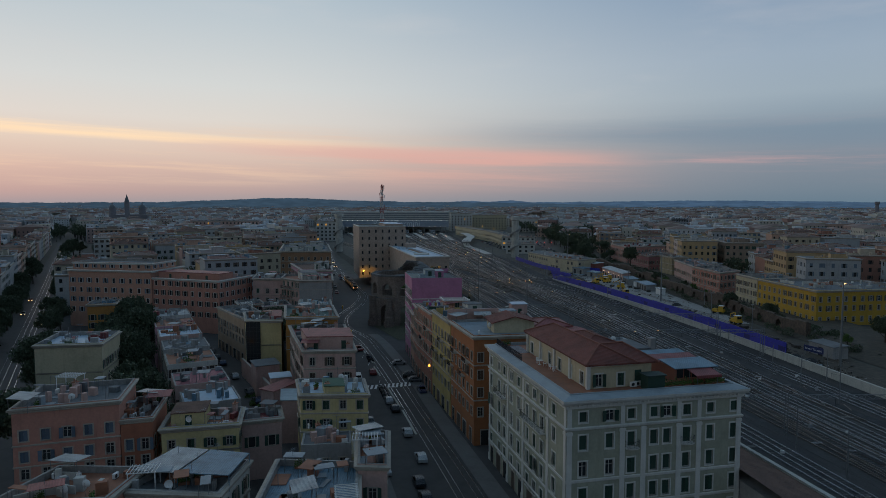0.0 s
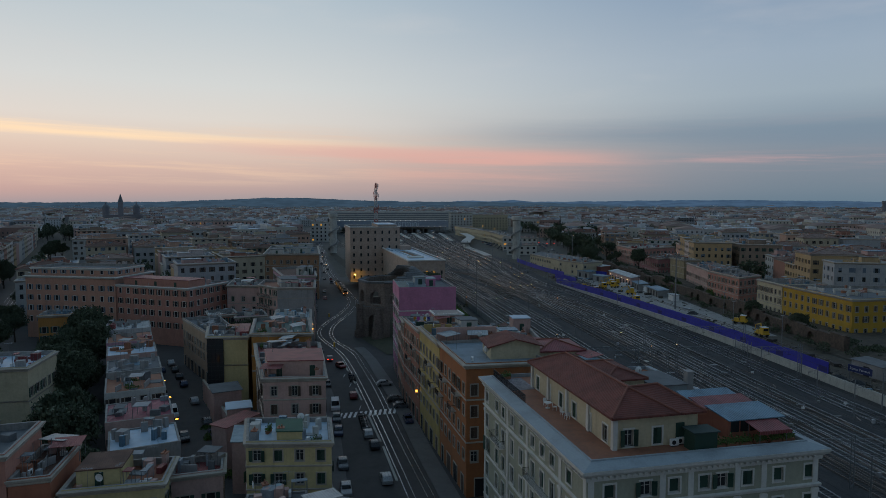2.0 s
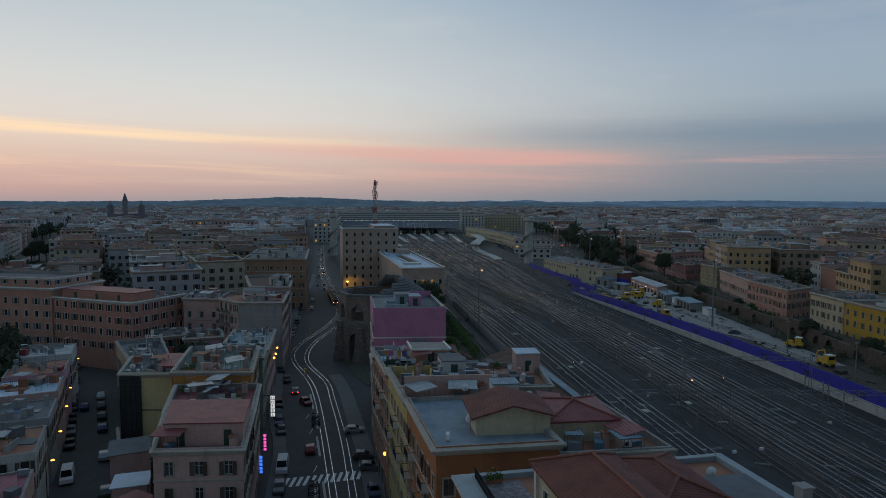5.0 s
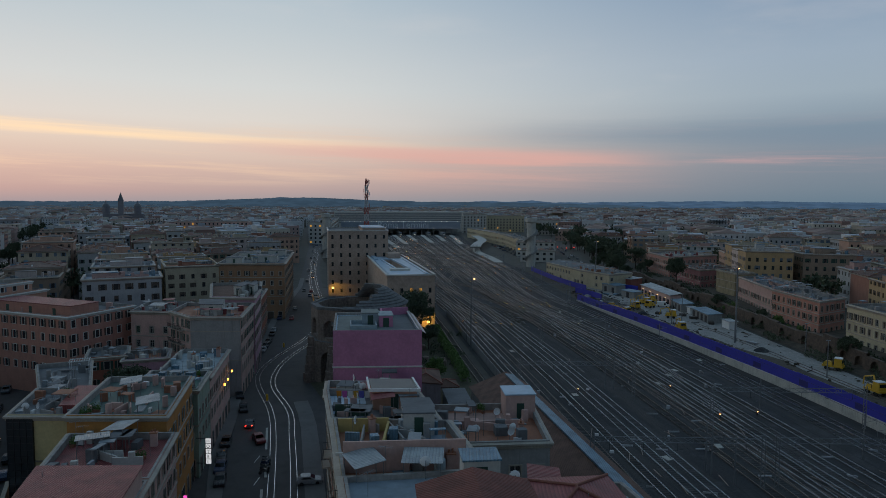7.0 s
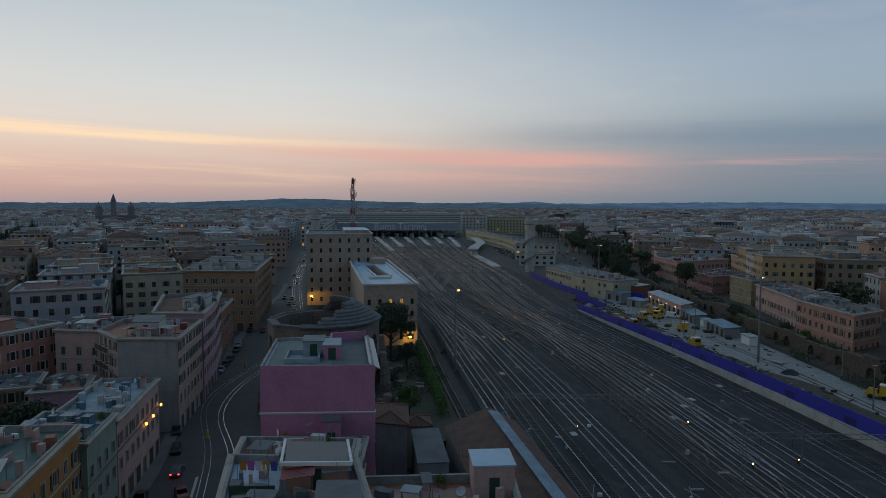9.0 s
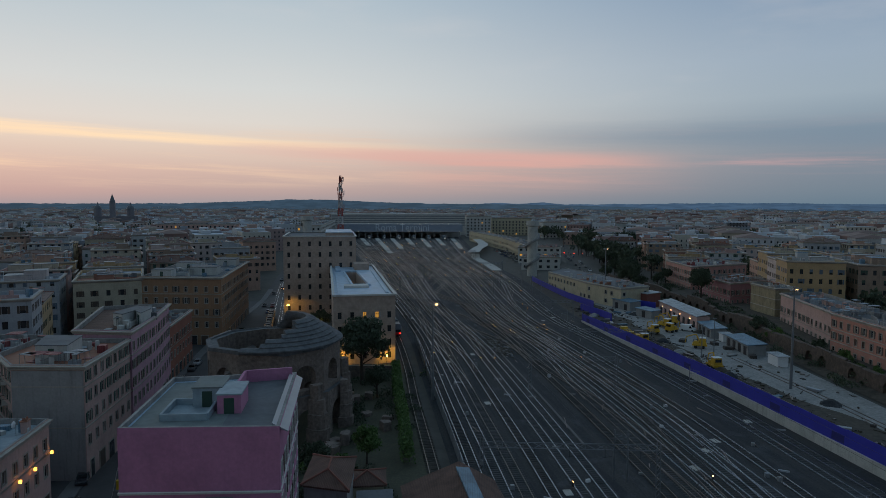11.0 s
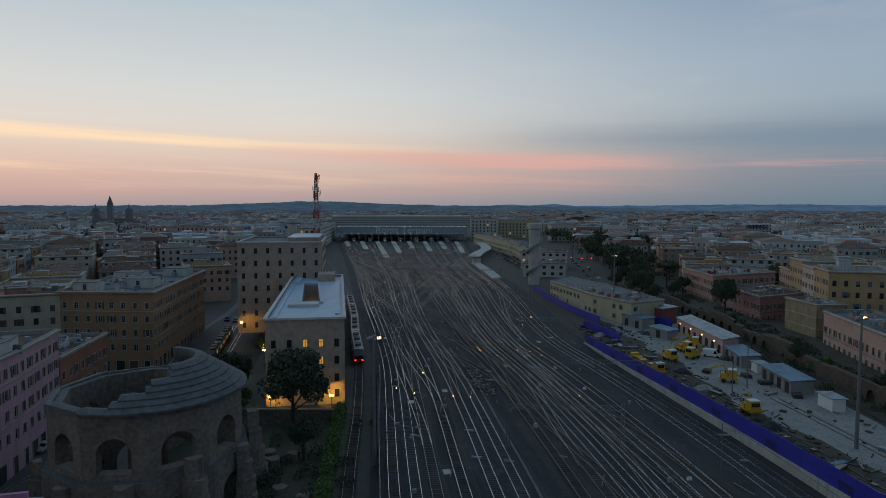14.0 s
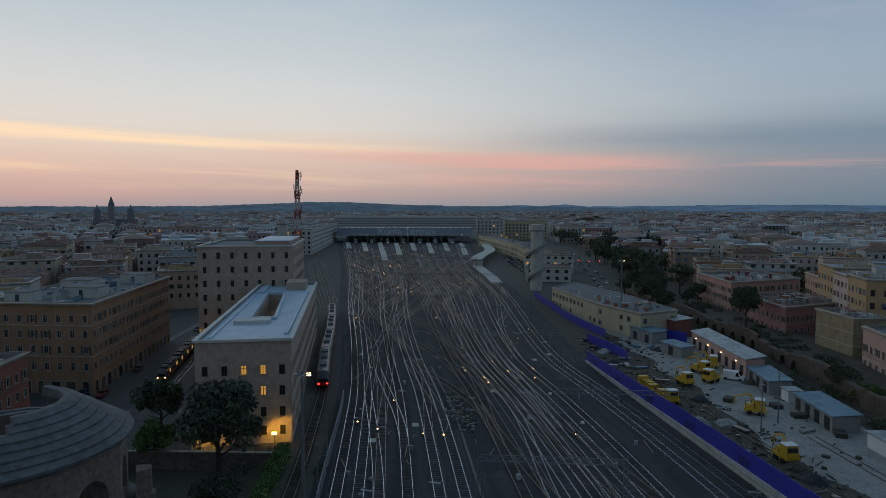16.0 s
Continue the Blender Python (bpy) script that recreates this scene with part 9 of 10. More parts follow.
def car(x, y, turn, kind="car", lights="", z=-0.02, group="parked cars"):
    """A car with its nose at local -y; lights: tail, head or nothing."""
    key = (kind, lights, group)
    if group in ("far traffic", "motorway cars"):
        z -= 0.09
    if x < 0:
        z = street_z(y) - (0.02 if z > -0.1 else 0.11) if group != "far traffic" else street_z(y) - 0.02
    m = pose(x, y, z, 0, 0, turn)
    if key in CARP:
        return copy_thing(CARP[key], m)
    b, gl, side, rear, wh, tl, (L, W, H) = CARM[kind]
    words = {"": "parked small %s with dark glass" % kind, "tail": "%s with glowing red tail lamps in the street" % kind, "head": "%s with lit headlamps in the street" % kind}[lights]
    t = thing(kind, (x, y, z), words, "car", group, turn=turn)
    o = m @ pose(0, -L / 2, 0)
    put("body", b, t, o), put("windscreen", gl, t, o), put("side_windows", side, t, o)
    far_off = group in ("far traffic", "motorway cars")
    if len(rear.vertices) and not far_off:
        put("rear_window", rear, t, o)
    for s in (-1, 1):
        for yy in () if far_off else (L * 0.18, L * 0.8):
            put("wheel", wh, t, o @ pose(s * (W / 2 - 0.1), yy, 0.31))
        if lights:
            put("tail_lamp" if lights == "tail" else "headlamp", tl[(lamp_red if lights == "tail" else lamp_white).name], t, o @ pose(s * W * 0.36, L + 0.01 if lights == "tail" else -0.02, 0.72))
    CARP[key] = t
    return t


vr = random.Random(21)
av = Mesh()
ys = list(range(60, 700, 20))
for y0, y1 in zip(ys, ys[1:]):
    z0, z1 = street_z(y0) - 0.03, street_z(y1) - 0.03
    av.face([(along(TRAM_ST, y0) - 8, y0, z0), (along(TRAM_ST, y0) + 8, y0, z0), (along(TRAM_ST, y1) + 8, y1, z1), (along(TRAM_ST, y1) - 8, y1, z1)])
structure("road_avenue", av, asphalt, "wide asphalt avenue with two tram tracks", "road")
for o in (-1.6, 1.6):
    t = thing("tram_track", (along(TRAM_ST, 200) + o, 200, 0), "tram track with bright rails along the avenue", "tram track", "tram tracks")
    for off in (-0.72, 0.72):
        mb = Mesh()
        mb.sweep([(along(TRAM_ST, y) + (o + off) * 1.15, y, street_z(y)) for y in range(60, 640, 10)], [(a, u - 0.01) for a, u in FLUSH])
        part("rail", mb, tram_steel, t)
ahead = 13.0
for x, y in ((-12.7, 146), (-10.8, 140.2), (-7.2, 125.3), (-4, 112.5)):
    car(x, y, ahead + 180)
car(-4, 102.6, ahead + 180), car(-2.8, 96.9, ahead + 180, lights="tail", group="street traffic"), car(-11.1, 110.1, ahead)
for y in (107, 121, 131, 147, 155, 163, 168, 180.5, 185.5, 190, 197, 201.5):
    if vr.random() < 0.9:
        car(along(ST_L, y) + 2.1, y, ahead + vr.uniform(-3, 3), "van" if vr.random() < 0.12 else "car")
car(-19.2, 171.1, ahead + 180), car(-31.3, 207.3, ahead + 180, lights="tail", group="street traffic"), car(-26.7, 198.8, ahead + 20)
for x, y, t in ((-12.6, 181.1, 100), (-8.8, 168.2, 95), (-7, 163.5, 98), (-5.2, 154.3, ahead)):
    car(x, y, t)
car(-46, 248, 20, lights="tail", group="street traffic"), car(-35.9, 216.8, 22), car(-40.1, 226.1, 24)
for y in range(272, 350, 6):
    if vr.random() < 0.7:
        car(along(ST_L, y) + 3.2, y, 8 + vr.uniform(-3, 3))
for y in range(137, 240, 7):
    x = along(SIDE_ST, y)
    if vr.random() < 0.8:
        car(x - 2.6, y, 28, "van" if vr.random() < 0.1 else "car")
    if vr.random() < 0.6:
        car(x + 2.6, y + 2, 208)
car(along(SIDE_ST, 194), 194, 208, lights="head", group="street traffic")
for y in range(330, 900, 26):
    for u, l in ((0.35, "tail"), (0.6, "head")):
        if vr.random() < 0.55:
            yy = y + vr.uniform(-8, 8)
            car(lerp(along(ST_L, yy), along(ST_R, yy), u), yy, 14 + (0 if l == "tail" else 0), lights=l if l == "tail" else "tail" if vr.random() < 0.4 else "head", group="far traffic")
for y in (165, 182, 205, 214, 240, 262, 300, 330):
    car(along(TRAM_ST, y) + vr.choice((-5, 5)), y, 30, lights=vr.choice(("tail", "tail", "head")), z=-0.03, group="far traffic")
for i, y in enumerate(range(480, 680, 12)):
    car(lerp(87, 97, (y - 430) / 180) + vr.choice((-2.6, 2.6)), y, -4, lights="tail" if i in (9, 10, 14) else "", z=-0.12 if y > 469 else 0.02, group="motorway cars")
for x, y in ((77, 401), (75, 405), (-24.5, 300), (-26, 306), (-27.5, 312), (-23.0, 306)):
    car(x, y, vr.uniform(0, 90), "van", z=-0.12 if x < 0 else 0.02, group="parked vans")


for i in range(26):
    y = 570 + (i // 3) * 17
    car(lerp(60, 44, (y - 570) / 150) + (i % 3 - 1) * 4.5, y + vr.uniform(-2, 2), vr.choice((-10, 80)), z=-0.12, group="motorway cars")


# motorcycles parked in the middle row
def scooter_meshes():
    fr_b = Mesh()
    fr_b.box(-0.16, -0.3, 0.35, 0.16, 0.75, 0.78)
    fr_b.box(-0.18, -0.62, 0.45, 0.18, -0.45, 1.05)
    st_b = Mesh()
    st_b.box(-0.17, 0.0, 0.78, 0.17, 0.8, 0.9)
    hb = Mesh()
    hb.tube((-0.34, -0.5, 1.05), (0.34, -0.5, 1.05), 0.03, 6)
    w = Mesh()
    w.tube((-0.06, 0, 0), (0.06, 0, 0), 0.28, 12)
    return fr_b.mesh("body", car_paint), st_b.mesh("seat", black), hb.mesh("handlebar", dark_iron), w.mesh("wheel", black)


sm = scooter_meshes()
proto = None
for i in range(16):
    y = 149.0 + i * 0.7 + vr.uniform(-0.12, 0.12) if i < 12 else 184.5 + (i - 12) * 1.7
    m = pose(-13.4 - (y - 149.0) * 0.235 + (0.6 if i > 11 else 0), y, CITY - 0.02, 0, 0, 95 + vr.uniform(-26, 26))
    if proto is None:
        proto = thing("scooter", tuple(m.translation), "dark scooter parked in a row", "scooter", "parked scooters", turn=95)
        mm = top_matrix(proto)
        put("body", sm[0], proto, mm), put("seat", sm[1], proto, mm), put("handlebar", sm[2], proto, mm), put("wheel", sm[3], proto, mm @ pose(0, -0.62, 0.28)), put("wheel", sm[3], proto, mm @ pose(0, 0.68, 0.28))
    else:
        copy_thing(proto, m)


def machine(x, y, turn, long=6.0, crane=True):
    """A yellow rail works machine: frame, cab, engine box, arm, wheels."""
    t = thing("works_machine", (x, y, 0.02), "yellow rail works machine standing in the yard", "works machine", "works machines", turn=turn)
    m = top_matrix(t)

    def add(name, mm, material, lab=""):
        put(name, mm.mesh(name, material), t, m, lab)

    b = Mesh()
    b.box(-1.2, -long / 2, 0.8, 1.2, long / 2, 1.25)
    add("frame", b, yellow_m)
    b = Mesh()
    b.prism([(-1.1, -long / 2 + 0.2), (1.1, -long / 2 + 0.2), (1.1, -long / 2 + 2.0), (-1.1, -long / 2 + 2.0)], 1.25, 3.0, top=[(-0.95, -long / 2 + 0.4), (0.95, -long / 2 + 0.4), (0.95, -long / 2 + 1.95), (-0.95, -long / 2 + 1.95)])
    add("cab", b, yellow_m)
    b = Mesh()
    b.box(-0.8, -long / 2 + 0.22, 1.95, 0.8, -long / 2 + 0.3, 2.7)
    add("windscreen", b, car_glass)
    b = Mesh()
    b.box(-1.05, -long / 2 + 0.3, 3.0, 1.05, -long / 2 + 2.05, 3.12)
    add("cab_roof", b, white_paint)
    gear = random.Random(int(x * 10))
    b = Mesh()
    if long > 10:
        yy = -long / 2 + 2.6
        while yy < long / 2 - 1.2:
            L = gear.uniform(0.7, 1.9)
            w = gear.uniform(0.6, 1.05)
            b.prism([(-w, yy), (w, yy), (w, yy + L), (-w, yy + L)], 1.25, 1.25 + gear.uniform(0.3, 1.15))
            yy += L + gear.uniform(0.1, 0.7)
        b.prism([(-1.1, long / 2 - 1.9), (1.1, long / 2 - 1.9), (1.1, long / 2 - 0.2), (-1.1, long / 2 - 0.2)], 1.25, 2.9, top=[(-0.95, long / 2 - 1.8), (0.95, long / 2 - 1.8), (0.95, long / 2 - 0.45), (-0.95, long / 2 - 0.45)])
    else:
        b.prism([(-0.9, 0.1), (0.9, 0.1), (0.9, long / 2 - 0.2), (-0.9, long / 2 - 0.2)], 1.25, 2.0, top=[(-0.75, 0.2), (0.75, 0.2), (0.75, long / 2 - 0.5), (-0.75, long / 2 - 0.5)])
    add("engine_box", b, yellow_m)
    b = Mesh()
    for s in (-1, 1):
        b.tube((s * 1.15, -long / 2 + 2.1, 1.25), (s * 1.15, -long / 2 + 2.1, 2.2), 0.04, 5), b.tube((s * 1.15, -long / 2 + 2.1, 2.2), (s * 1.15, long / 2 - 0.3, 2.2), 0.04, 5), b.tube((s * 1.15, long / 2 - 0.3, 2.2), (s * 1.15, long / 2 - 0.3, 1.25), 0.04, 5)
        b.box(s * 0.35 - 0.3, -0.6, 1.25, s * 0.35 + 0.3, 0.0, 1.9)
    b.tube((0.5, 0.6, 1.9), (0.5, 0.6, 2.7), 0.09, 6)
    add("railing", b, black)
    if crane:
        b = Mesh()
        b.tube((0, -0.3, 1.25), (0.2, 1.0, 3.9), 0.2, 6)
        b.tube((0.2, 1.0, 3.9), (0.4, long / 2 + 1.6, 3.0), 0.16, 6)
        b.tube((0.4, long / 2 + 1.6, 3.0), (0.4, long / 2 + 1.9, 1.2), 0.13, 6)
        add("arm", b, yellow_m)
    for yy in (-long / 2 + 1, long / 2 - 1):
        for s in (-1, 1):
            b = Mesh()
            b.tube((s * 1.0 - 0.2, yy, 0.5), (s * 1.0 + 0.2, yy, 0.5), 0.5, 12)
            add("wheel", b, black)


for x, y, t, l, c in ((71.6, 322.5, 16, 14.0, False), (86.8, 343, 40, 4.6, True), (86.7, 335, -50, 4.2, True), (80, 332, 20, 4.0, True), (87.6, 312, 70, 4.0, True), (83.2, 288.6, 10, 4.0, True), (90.7, 349, 70, 4.6, True), (105, 241, 50, 4.6, False), (102.2, 220, 10, 4.2, True)):
    machine(x, y, t, l, c)
car(92.6, 337.5, 60, "van", z=0.02, group="parked vans")
cr = random.Random(15)
# litter of the works: broken slabs, planks, sheets and pipe ends, as one lot
lit_mb = Mesh()
for _ in range(1000):
    y = cr.uniform(150, 385)
    w0, e0 = along(WALL, min(y, 350)) + 1.4, along(YARD_E, y) - 1.0
    u = cr.choice((cr.random() * 0.45, cr.random() * 0.45, cr.random() * 0.45, cr.random()))
    x = lerp(w0, e0, u)
    if cr.random() < 0.35:
        a = cr.uniform(0, 3.14)
        L = cr.uniform(0.6, 2.6)
        lit_mb.tube((x, y, 0.1), (x + L * math.cos(a), y + L * math.sin(a), cr.uniform(0.1, 0.4)), cr.uniform(0.06, 0.14), 5, cr.randrange(4))
    else:
        s = cr.uniform(0.2, 0.75) * (1.6 if cr.random() < 0.1 else 1)
        lit_mb.prism(rect(x, y, s, s * cr.uniform(0.4, 1.5), cr.uniform(0, 90)), 0.0, cr.uniform(0.06, 0.5), cr.randrange(4))
tagged(new("yard_litter", lit_mb.mesh("yard_litter", [dirt, rust, sleeper_w, dirt])), "broken slabs, planks and pipe ends strewn over the works yard", "litter", kind="stuff")
for pts_ in ([(98.5, 160), (92.6, 212), (88.5, 250), (84.0, 285), (77.0, 325), (72.0, 345)], [(106.0, 165), (101.5, 215), (97.5, 262), (92.5, 300)]):
    track(smooth_line(pts_, 3.0), rust, None, reach=(150, 350), group="yard sidings", label="rusty siding half buried in the works yard")
for i in range(70):
    y = cr.uniform(160, 385)
    x = lerp(along(WALL, min(y, 350)) + 2.5, along(YARD_E, y) - 5, cr.choice((cr.random() * 0.35, cr.random() * 0.35, cr.random())))
    kind = cr.randrange(3)
    if kind == 0:
        t = thing("sleeper_stack", (x, y, 0.02), "stack of old sleepers in the works yard", "stack", "yard stacks", turn=cr.uniform(0, 90))
        for k in range(3):
            b = Mesh()
            b.box(-1.25, -0.9, k * 0.28, 1.25, 0.9, k * 0.28 + 0.24)
            put("layer", b.mesh("layer", sleeper_w), t, top_matrix(t))
    elif kind == 1:
        t = thing("rubble_heap", (x, y, 0.02), "heap of pale rubble and ballast", "heap", "rubble heaps", turn=cr.uniform(0, 360))
        b = Mesh()
        n = 11
        for k, (rr, z) in enumerate(((2.2, 0), (1.6, 0.5), (0.8, 0.95))):
            b.v += [(rr * (0.8 + 0.4 * cr.random()) * math.cos(6.283 * j / n), rr * (0.7 + 0.4 * cr.random()) * math.sin(6.283 * j / n), z + cr.uniform(-0.08, 0.08) * (k > 0)) for j in range(n)]
        b.v.append((0, 0, 1.15))
        for k in range(2):
            for j in range(n):
                b.f.append((k * n + j, k * n + (j + 1) % n, (k + 1) * n + (j + 1) % n, (k + 1) * n + j)), b.m.append(0)
        for j in range(n):
            b.f.append((2 * n + j, 2 * n + (j + 1) % n, 3 * n)), b.m.append(0)
        put("heap", b.mesh("heap", cr.choice((yard_m, dirt, ballast))), t, top_matrix(t))
    else:
        t = thing("pallet_load", (x, y, 0.02), "strapped load of track material on bearers", "load", "yard stacks", turn=cr.uniform(0, 180))
        b = Mesh()
        b.box(-1.6, -0.5, 0.12, 1.6, 0.5, cr.uniform(0.4, 0.9))
        put("load", b.mesh("load", cr.choice((rust, zinc, concrete, corrugated_b))), t, top_matrix(t))
        b = Mesh()
        b.box(-1.3, -0.55, 0, -1.1, 0.55, 0.12), b.box(1.1, -0.55, 0, 1.3, 0.55, 0.12)
        put("bearer", b.mesh("bearer", sleeper_w), t, top_matrix(t))

# cable trough, rubble and small things lying between the lines
lr = random.Random(61)
tr0 = Mesh()
tr0.sweep([(lane(0.335, y), y, 0) for y in range(235, 345, 6)], [(-0.2, -0.02), (0.2, -0.02), (0.2, 0.16), (-0.2, 0.16)])
tagged(new("cable_trough", tr0.mesh("cable_trough", mat("trough_concrete", (0.2, 0.195, 0.19), 0.9, big=0.3, small=0.3))), "concrete cable trough running between the tracks", "cable trough", kind="structure")
lie = Mesh()
for _ in range(330):
    y = lr.uniform(70, 560)
    u = lr.random()
    x = lane(u, y)
    k = lr.random()
    if k < 0.35:
        lie.prism(rect(x, y, lr.uniform(1.2, 2.2), lr.uniform(0.18, 0.3), lr.uniform(-25, 5)), 0.0, 0.22, lr.choice((0, 1)))
    elif k < 0.6:
        lie.prism(rect(x, y, lr.uniform(0.3, 0.8), lr.uniform(0.3, 0.6), lr.uniform(0, 90)), 0.0, lr.uniform(0.25, 0.8), lr.choice((1, 1, 0)))
    else:
        a = lr.uniform(1.3, 2.1)
        L = lr.uniform(1.5, 6.0)
        lie.tube((x, y, 0.12), (x + L * math.cos(a), y + L * math.sin(a), 0.12), 0.07, 5, 2)
for _ in range(420):
    v = lr.random()
    x, y = lerp(27.6, 32.8, v) + lr.gauss(0, 1.1), lerp(319, 299, v) + lr.gauss(0, 2.0)
    lie.prism(rect(x, y, lr.uniform(0.15, 0.6), lr.uniform(0.15, 0.5), lr.uniform(0, 90)), 0.0, lr.uniform(0.08, 0.3), lr.choice((1, 3, 3, 3)))
tagged(new("trackside_litter", lie.mesh("trackside_litter", [mat("bleached_board", (0.42, 0.43, 0.45), 0.8), concrete, rust, dirt])), "pale boards, boxes, pipe ends and rubble lying between the tracks", "litter", kind="stuff")

# ---- lamps, gantries, signals ----
def flood_mast(x, y, h, kind="white"):
    t = thing("floodlight_mast", (x, y, 0), "tall grey steel mast with lit floodlights on a ring", "floodlight mast", "floodlight masts")
    mb = Mesh()
    mb.tube((x, y, -0.1), (x, y, h), 0.34, 10, 0, 0.14)
    part("pole", mb, pole_m, t)
    mb = Mesh()
    for k in range(12):
        a, b = 6.283 * k / 12, 6.283 * (k + 1) / 12
        mb.tube((x + 0.8 * math.cos(a), y + 0.8 * math.sin(a), h - 0.4), (x + 0.8 * math.cos(b), y + 0.8 * math.sin(b), h - 0.4), 0.06, 5)
    part("ring", mb, pole_m, t)
    for k in range(4):
        a = 6.283 * k / 4 + 0.4
        mb = Mesh()
        mb.box(-0.26, -0.18, -0.2, 0.26, 0.18, 0.12, 0, Matrix.Translation((x + 0.8 * math.cos(a), y + 0.8 * math.sin(a), h - 0.5)) @ Matrix.Rotation(a, 4, "Z"))
        part("floodlight", mb, lamp_white if k == 0 else zinc, t)


for x, y, h in ((14.6, 259, 20.6), (93.6, 271.6, 22.6), (79.8, 406.5, 22.5), (102.5, 162, 22.0), (95, 640, 20)):
    flood_mast(x, y, h)
for x, y, h in ((84, 300, 9), (89.8, 307, 9.5), (105.5, 255, 9), (101, 206, 9), (99, 233, 9)):
    t = thing("yard_pole", (x, y, 0), "thin steel lamp pole in the works yard", "pole", "yard poles")
    mb = Mesh()
    mb.tube((x, y, 0), (x, y, h), 0.16, 8, 0, 0.09)
    part("shaft", mb, pole_m, t)
    mb = Mesh()
    mb.box(x - 0.5, y - 0.1, h - 0.05, x + 0.5, y + 0.1, h + 0.1)
    part("lamp_head", mb, zinc, t)


def truss(mb, a, b, depth, n, r=0.05):
    a, b = Vector(a), Vector(b)
    up = Vector((0, 0, depth))
    mb.tube(a, b, r, 5), mb.tube(a + up, b + up, r, 5)
    for i in range(n):
        p, q = a.lerp(b, i / n), a.lerp(b, (i + 1) / n)
        mb.tube(p, q + up if i % 2 else p + up, r * 0.7, 4)
        mb.tube(p + up if i % 2 else q, q if i % 2 else p + up, r * 0.7, 4)


def gantry(y, u0, u1, legs, h=7.4):
    t = thing("catenary_gantry", (lane(u0, y), y, 0), "grey lattice gantry carrying the overhead line", "gantry", "catenary gantries")
    x0, x1 = lane(u0, y), lane(u1, y)
    mb = Mesh()
    truss(mb, (x0, y, h - 0.7), (x1, y, h - 0.7), 0.8, int(abs(x1 - x0) / 1.4), 0.06)
    part("beam", mb, pole_m, t)
    for i in range(legs):
        x = lerp(x0, x1, i / (legs - 1))
        mb = Mesh()
        for s in (-0.3, 0.3):
            mb.tube((x + s, y, -0.05), (x + s * 0.8, y, h + 0.6), 0.075, 5)
        for k in range(10):
            mb.tube((x - 0.3, y, k * 0.75), (x + 0.3, y, (k + 1) * 0.75), 0.035, 4)
        part("leg", mb, pole_m, t)
    k = int(abs(x1 - x0) / 4.2)
    mb = Mesh()
    for i in range(k):
        x = lerp(x0, x1, (i + 0.5) / k)
        mb.tube((x, y, h - 0.7), (x, y, h - 1.9), 0.035, 4)
        mb.tube((x - 0.6, y, h - 1.9), (x + 0.9, y, h - 1.6), 0.03, 4)
    tagged(part("dropper_line", mb, dark_iron, t), kind="stuff")


for y, u0, u1, legs in ((72, 0.0, 0.55, 3), (113, 0.02, 0.75, 3), (172, 0.0, 0.42, 2), (172.5, 0.46, 0.96, 2), (216, 0.0, 0.40, 2), (198, 0.52, 0.98, 2), (268, 0.32, 0.62, 2), (300, 0.62, 0.99, 2), (350, 0.05, 0.45, 2), (352, 0.5, 0.98, 2), (420, 0.1, 0.9, 3), (500, 0.05, 0.95, 4), (600, 0.05, 0.95, 4), (720, 0.05, 0.95, 4)):
    gantry(y, u0, u1, legs)
lr = random.Random(31)
post_proto = None
for i in range(44):
    y = lr.uniform(90, 520)
    u = lr.choice((0.0, 0.335, 0.335, 0.365, 0.715, 0.81, 0.81, 0.985))
    x = lane(u, y) - (1.9 if u == 0 else 0)
    m = pose(x, y, 0, 0, 0, 180 if lr.random() < 0.5 else 0)
    if post_proto is None:
        post_proto = thing("catenary_post", (x, y, 0), "slim grey catenary post with a bracket arm", "post", "catenary posts")
        mb = Mesh()
        mb.tube((0, 0, -0.05), (0, 0, 7.6), 0.13, 8, 0, 0.09)
        put("post", mb.mesh("post", pole_m), post_proto, m)
        mb = Mesh()
        mb.tube((0, 0, 6.9), (2.0, 0, 6.5), 0.035, 5), mb.tube((0, 0, 6.0), (2.0, 0, 6.5), 0.035, 5), mb.tube((1.9, 0, 6.5), (1.9, 0, 5.6), 0.03, 5)
        put("bracket", mb.mesh("bracket", pole_m), post_proto, m)
        post_proto.matrix_basis = m
    else:
        copy_thing(post_proto, m)
# overhead wires
wires = thing("overhead_wires", (50, 300, 5.6), "thin dark overhead contact wires above the tracks", "wires")
for i in range(TRACKS):
    mb = Mesh()
    mb.sweep([(running(i, y), y, 5.6) for y in range(60, 620, 20)], [(-0.018, 0), (0.018, 0), (0.018, 0.036), (-0.018, 0.036)])
    part("wire", mb, dark_iron, wires)

# dwarf signals between the tracks, each with one warm lamp
sig = None
spots = [(16.8, 312.4), (16.7, 295.4), (25.0, 293.9), (28.6, 293.6), (40.4, 337.8), (43.8, 336.6), (46.5, 341.1), (58.6, 222.2), (62, 203), (70, 205), (37.6, 219)]
for i in range(110):
    y = 290 + 570 * lr.random() ** 0.8
    spots.append((running(lr.randrange(0, TRACKS - 1) + 0.5, y), y))
for x, y in spots:
    m = pose(x, y, 0)
    if sig is None:
        mb = Mesh()
        mb.box(-0.12, -0.12, 0, 0.12, 0.12, 0.55)
        mb.box(-0.22, -0.1, 0.5, 0.22, 0.12, 1.0)
        sig = tagged(new("dwarf_signal", mb.mesh("dwarf_signal", dark_iron)), "low track signal with a small warm lamp", "signal", "dwarf signals")
        sig.matrix_basis = m
        mb = Mesh()
        mb.tube((0, -0.15, 0.78), (0, -0.10, 0.78), 0.12, 10)
        put("lamp", mb.mesh("lamp", lamp_signal), sig, m)
    else:
        copy_thing(sig, m)
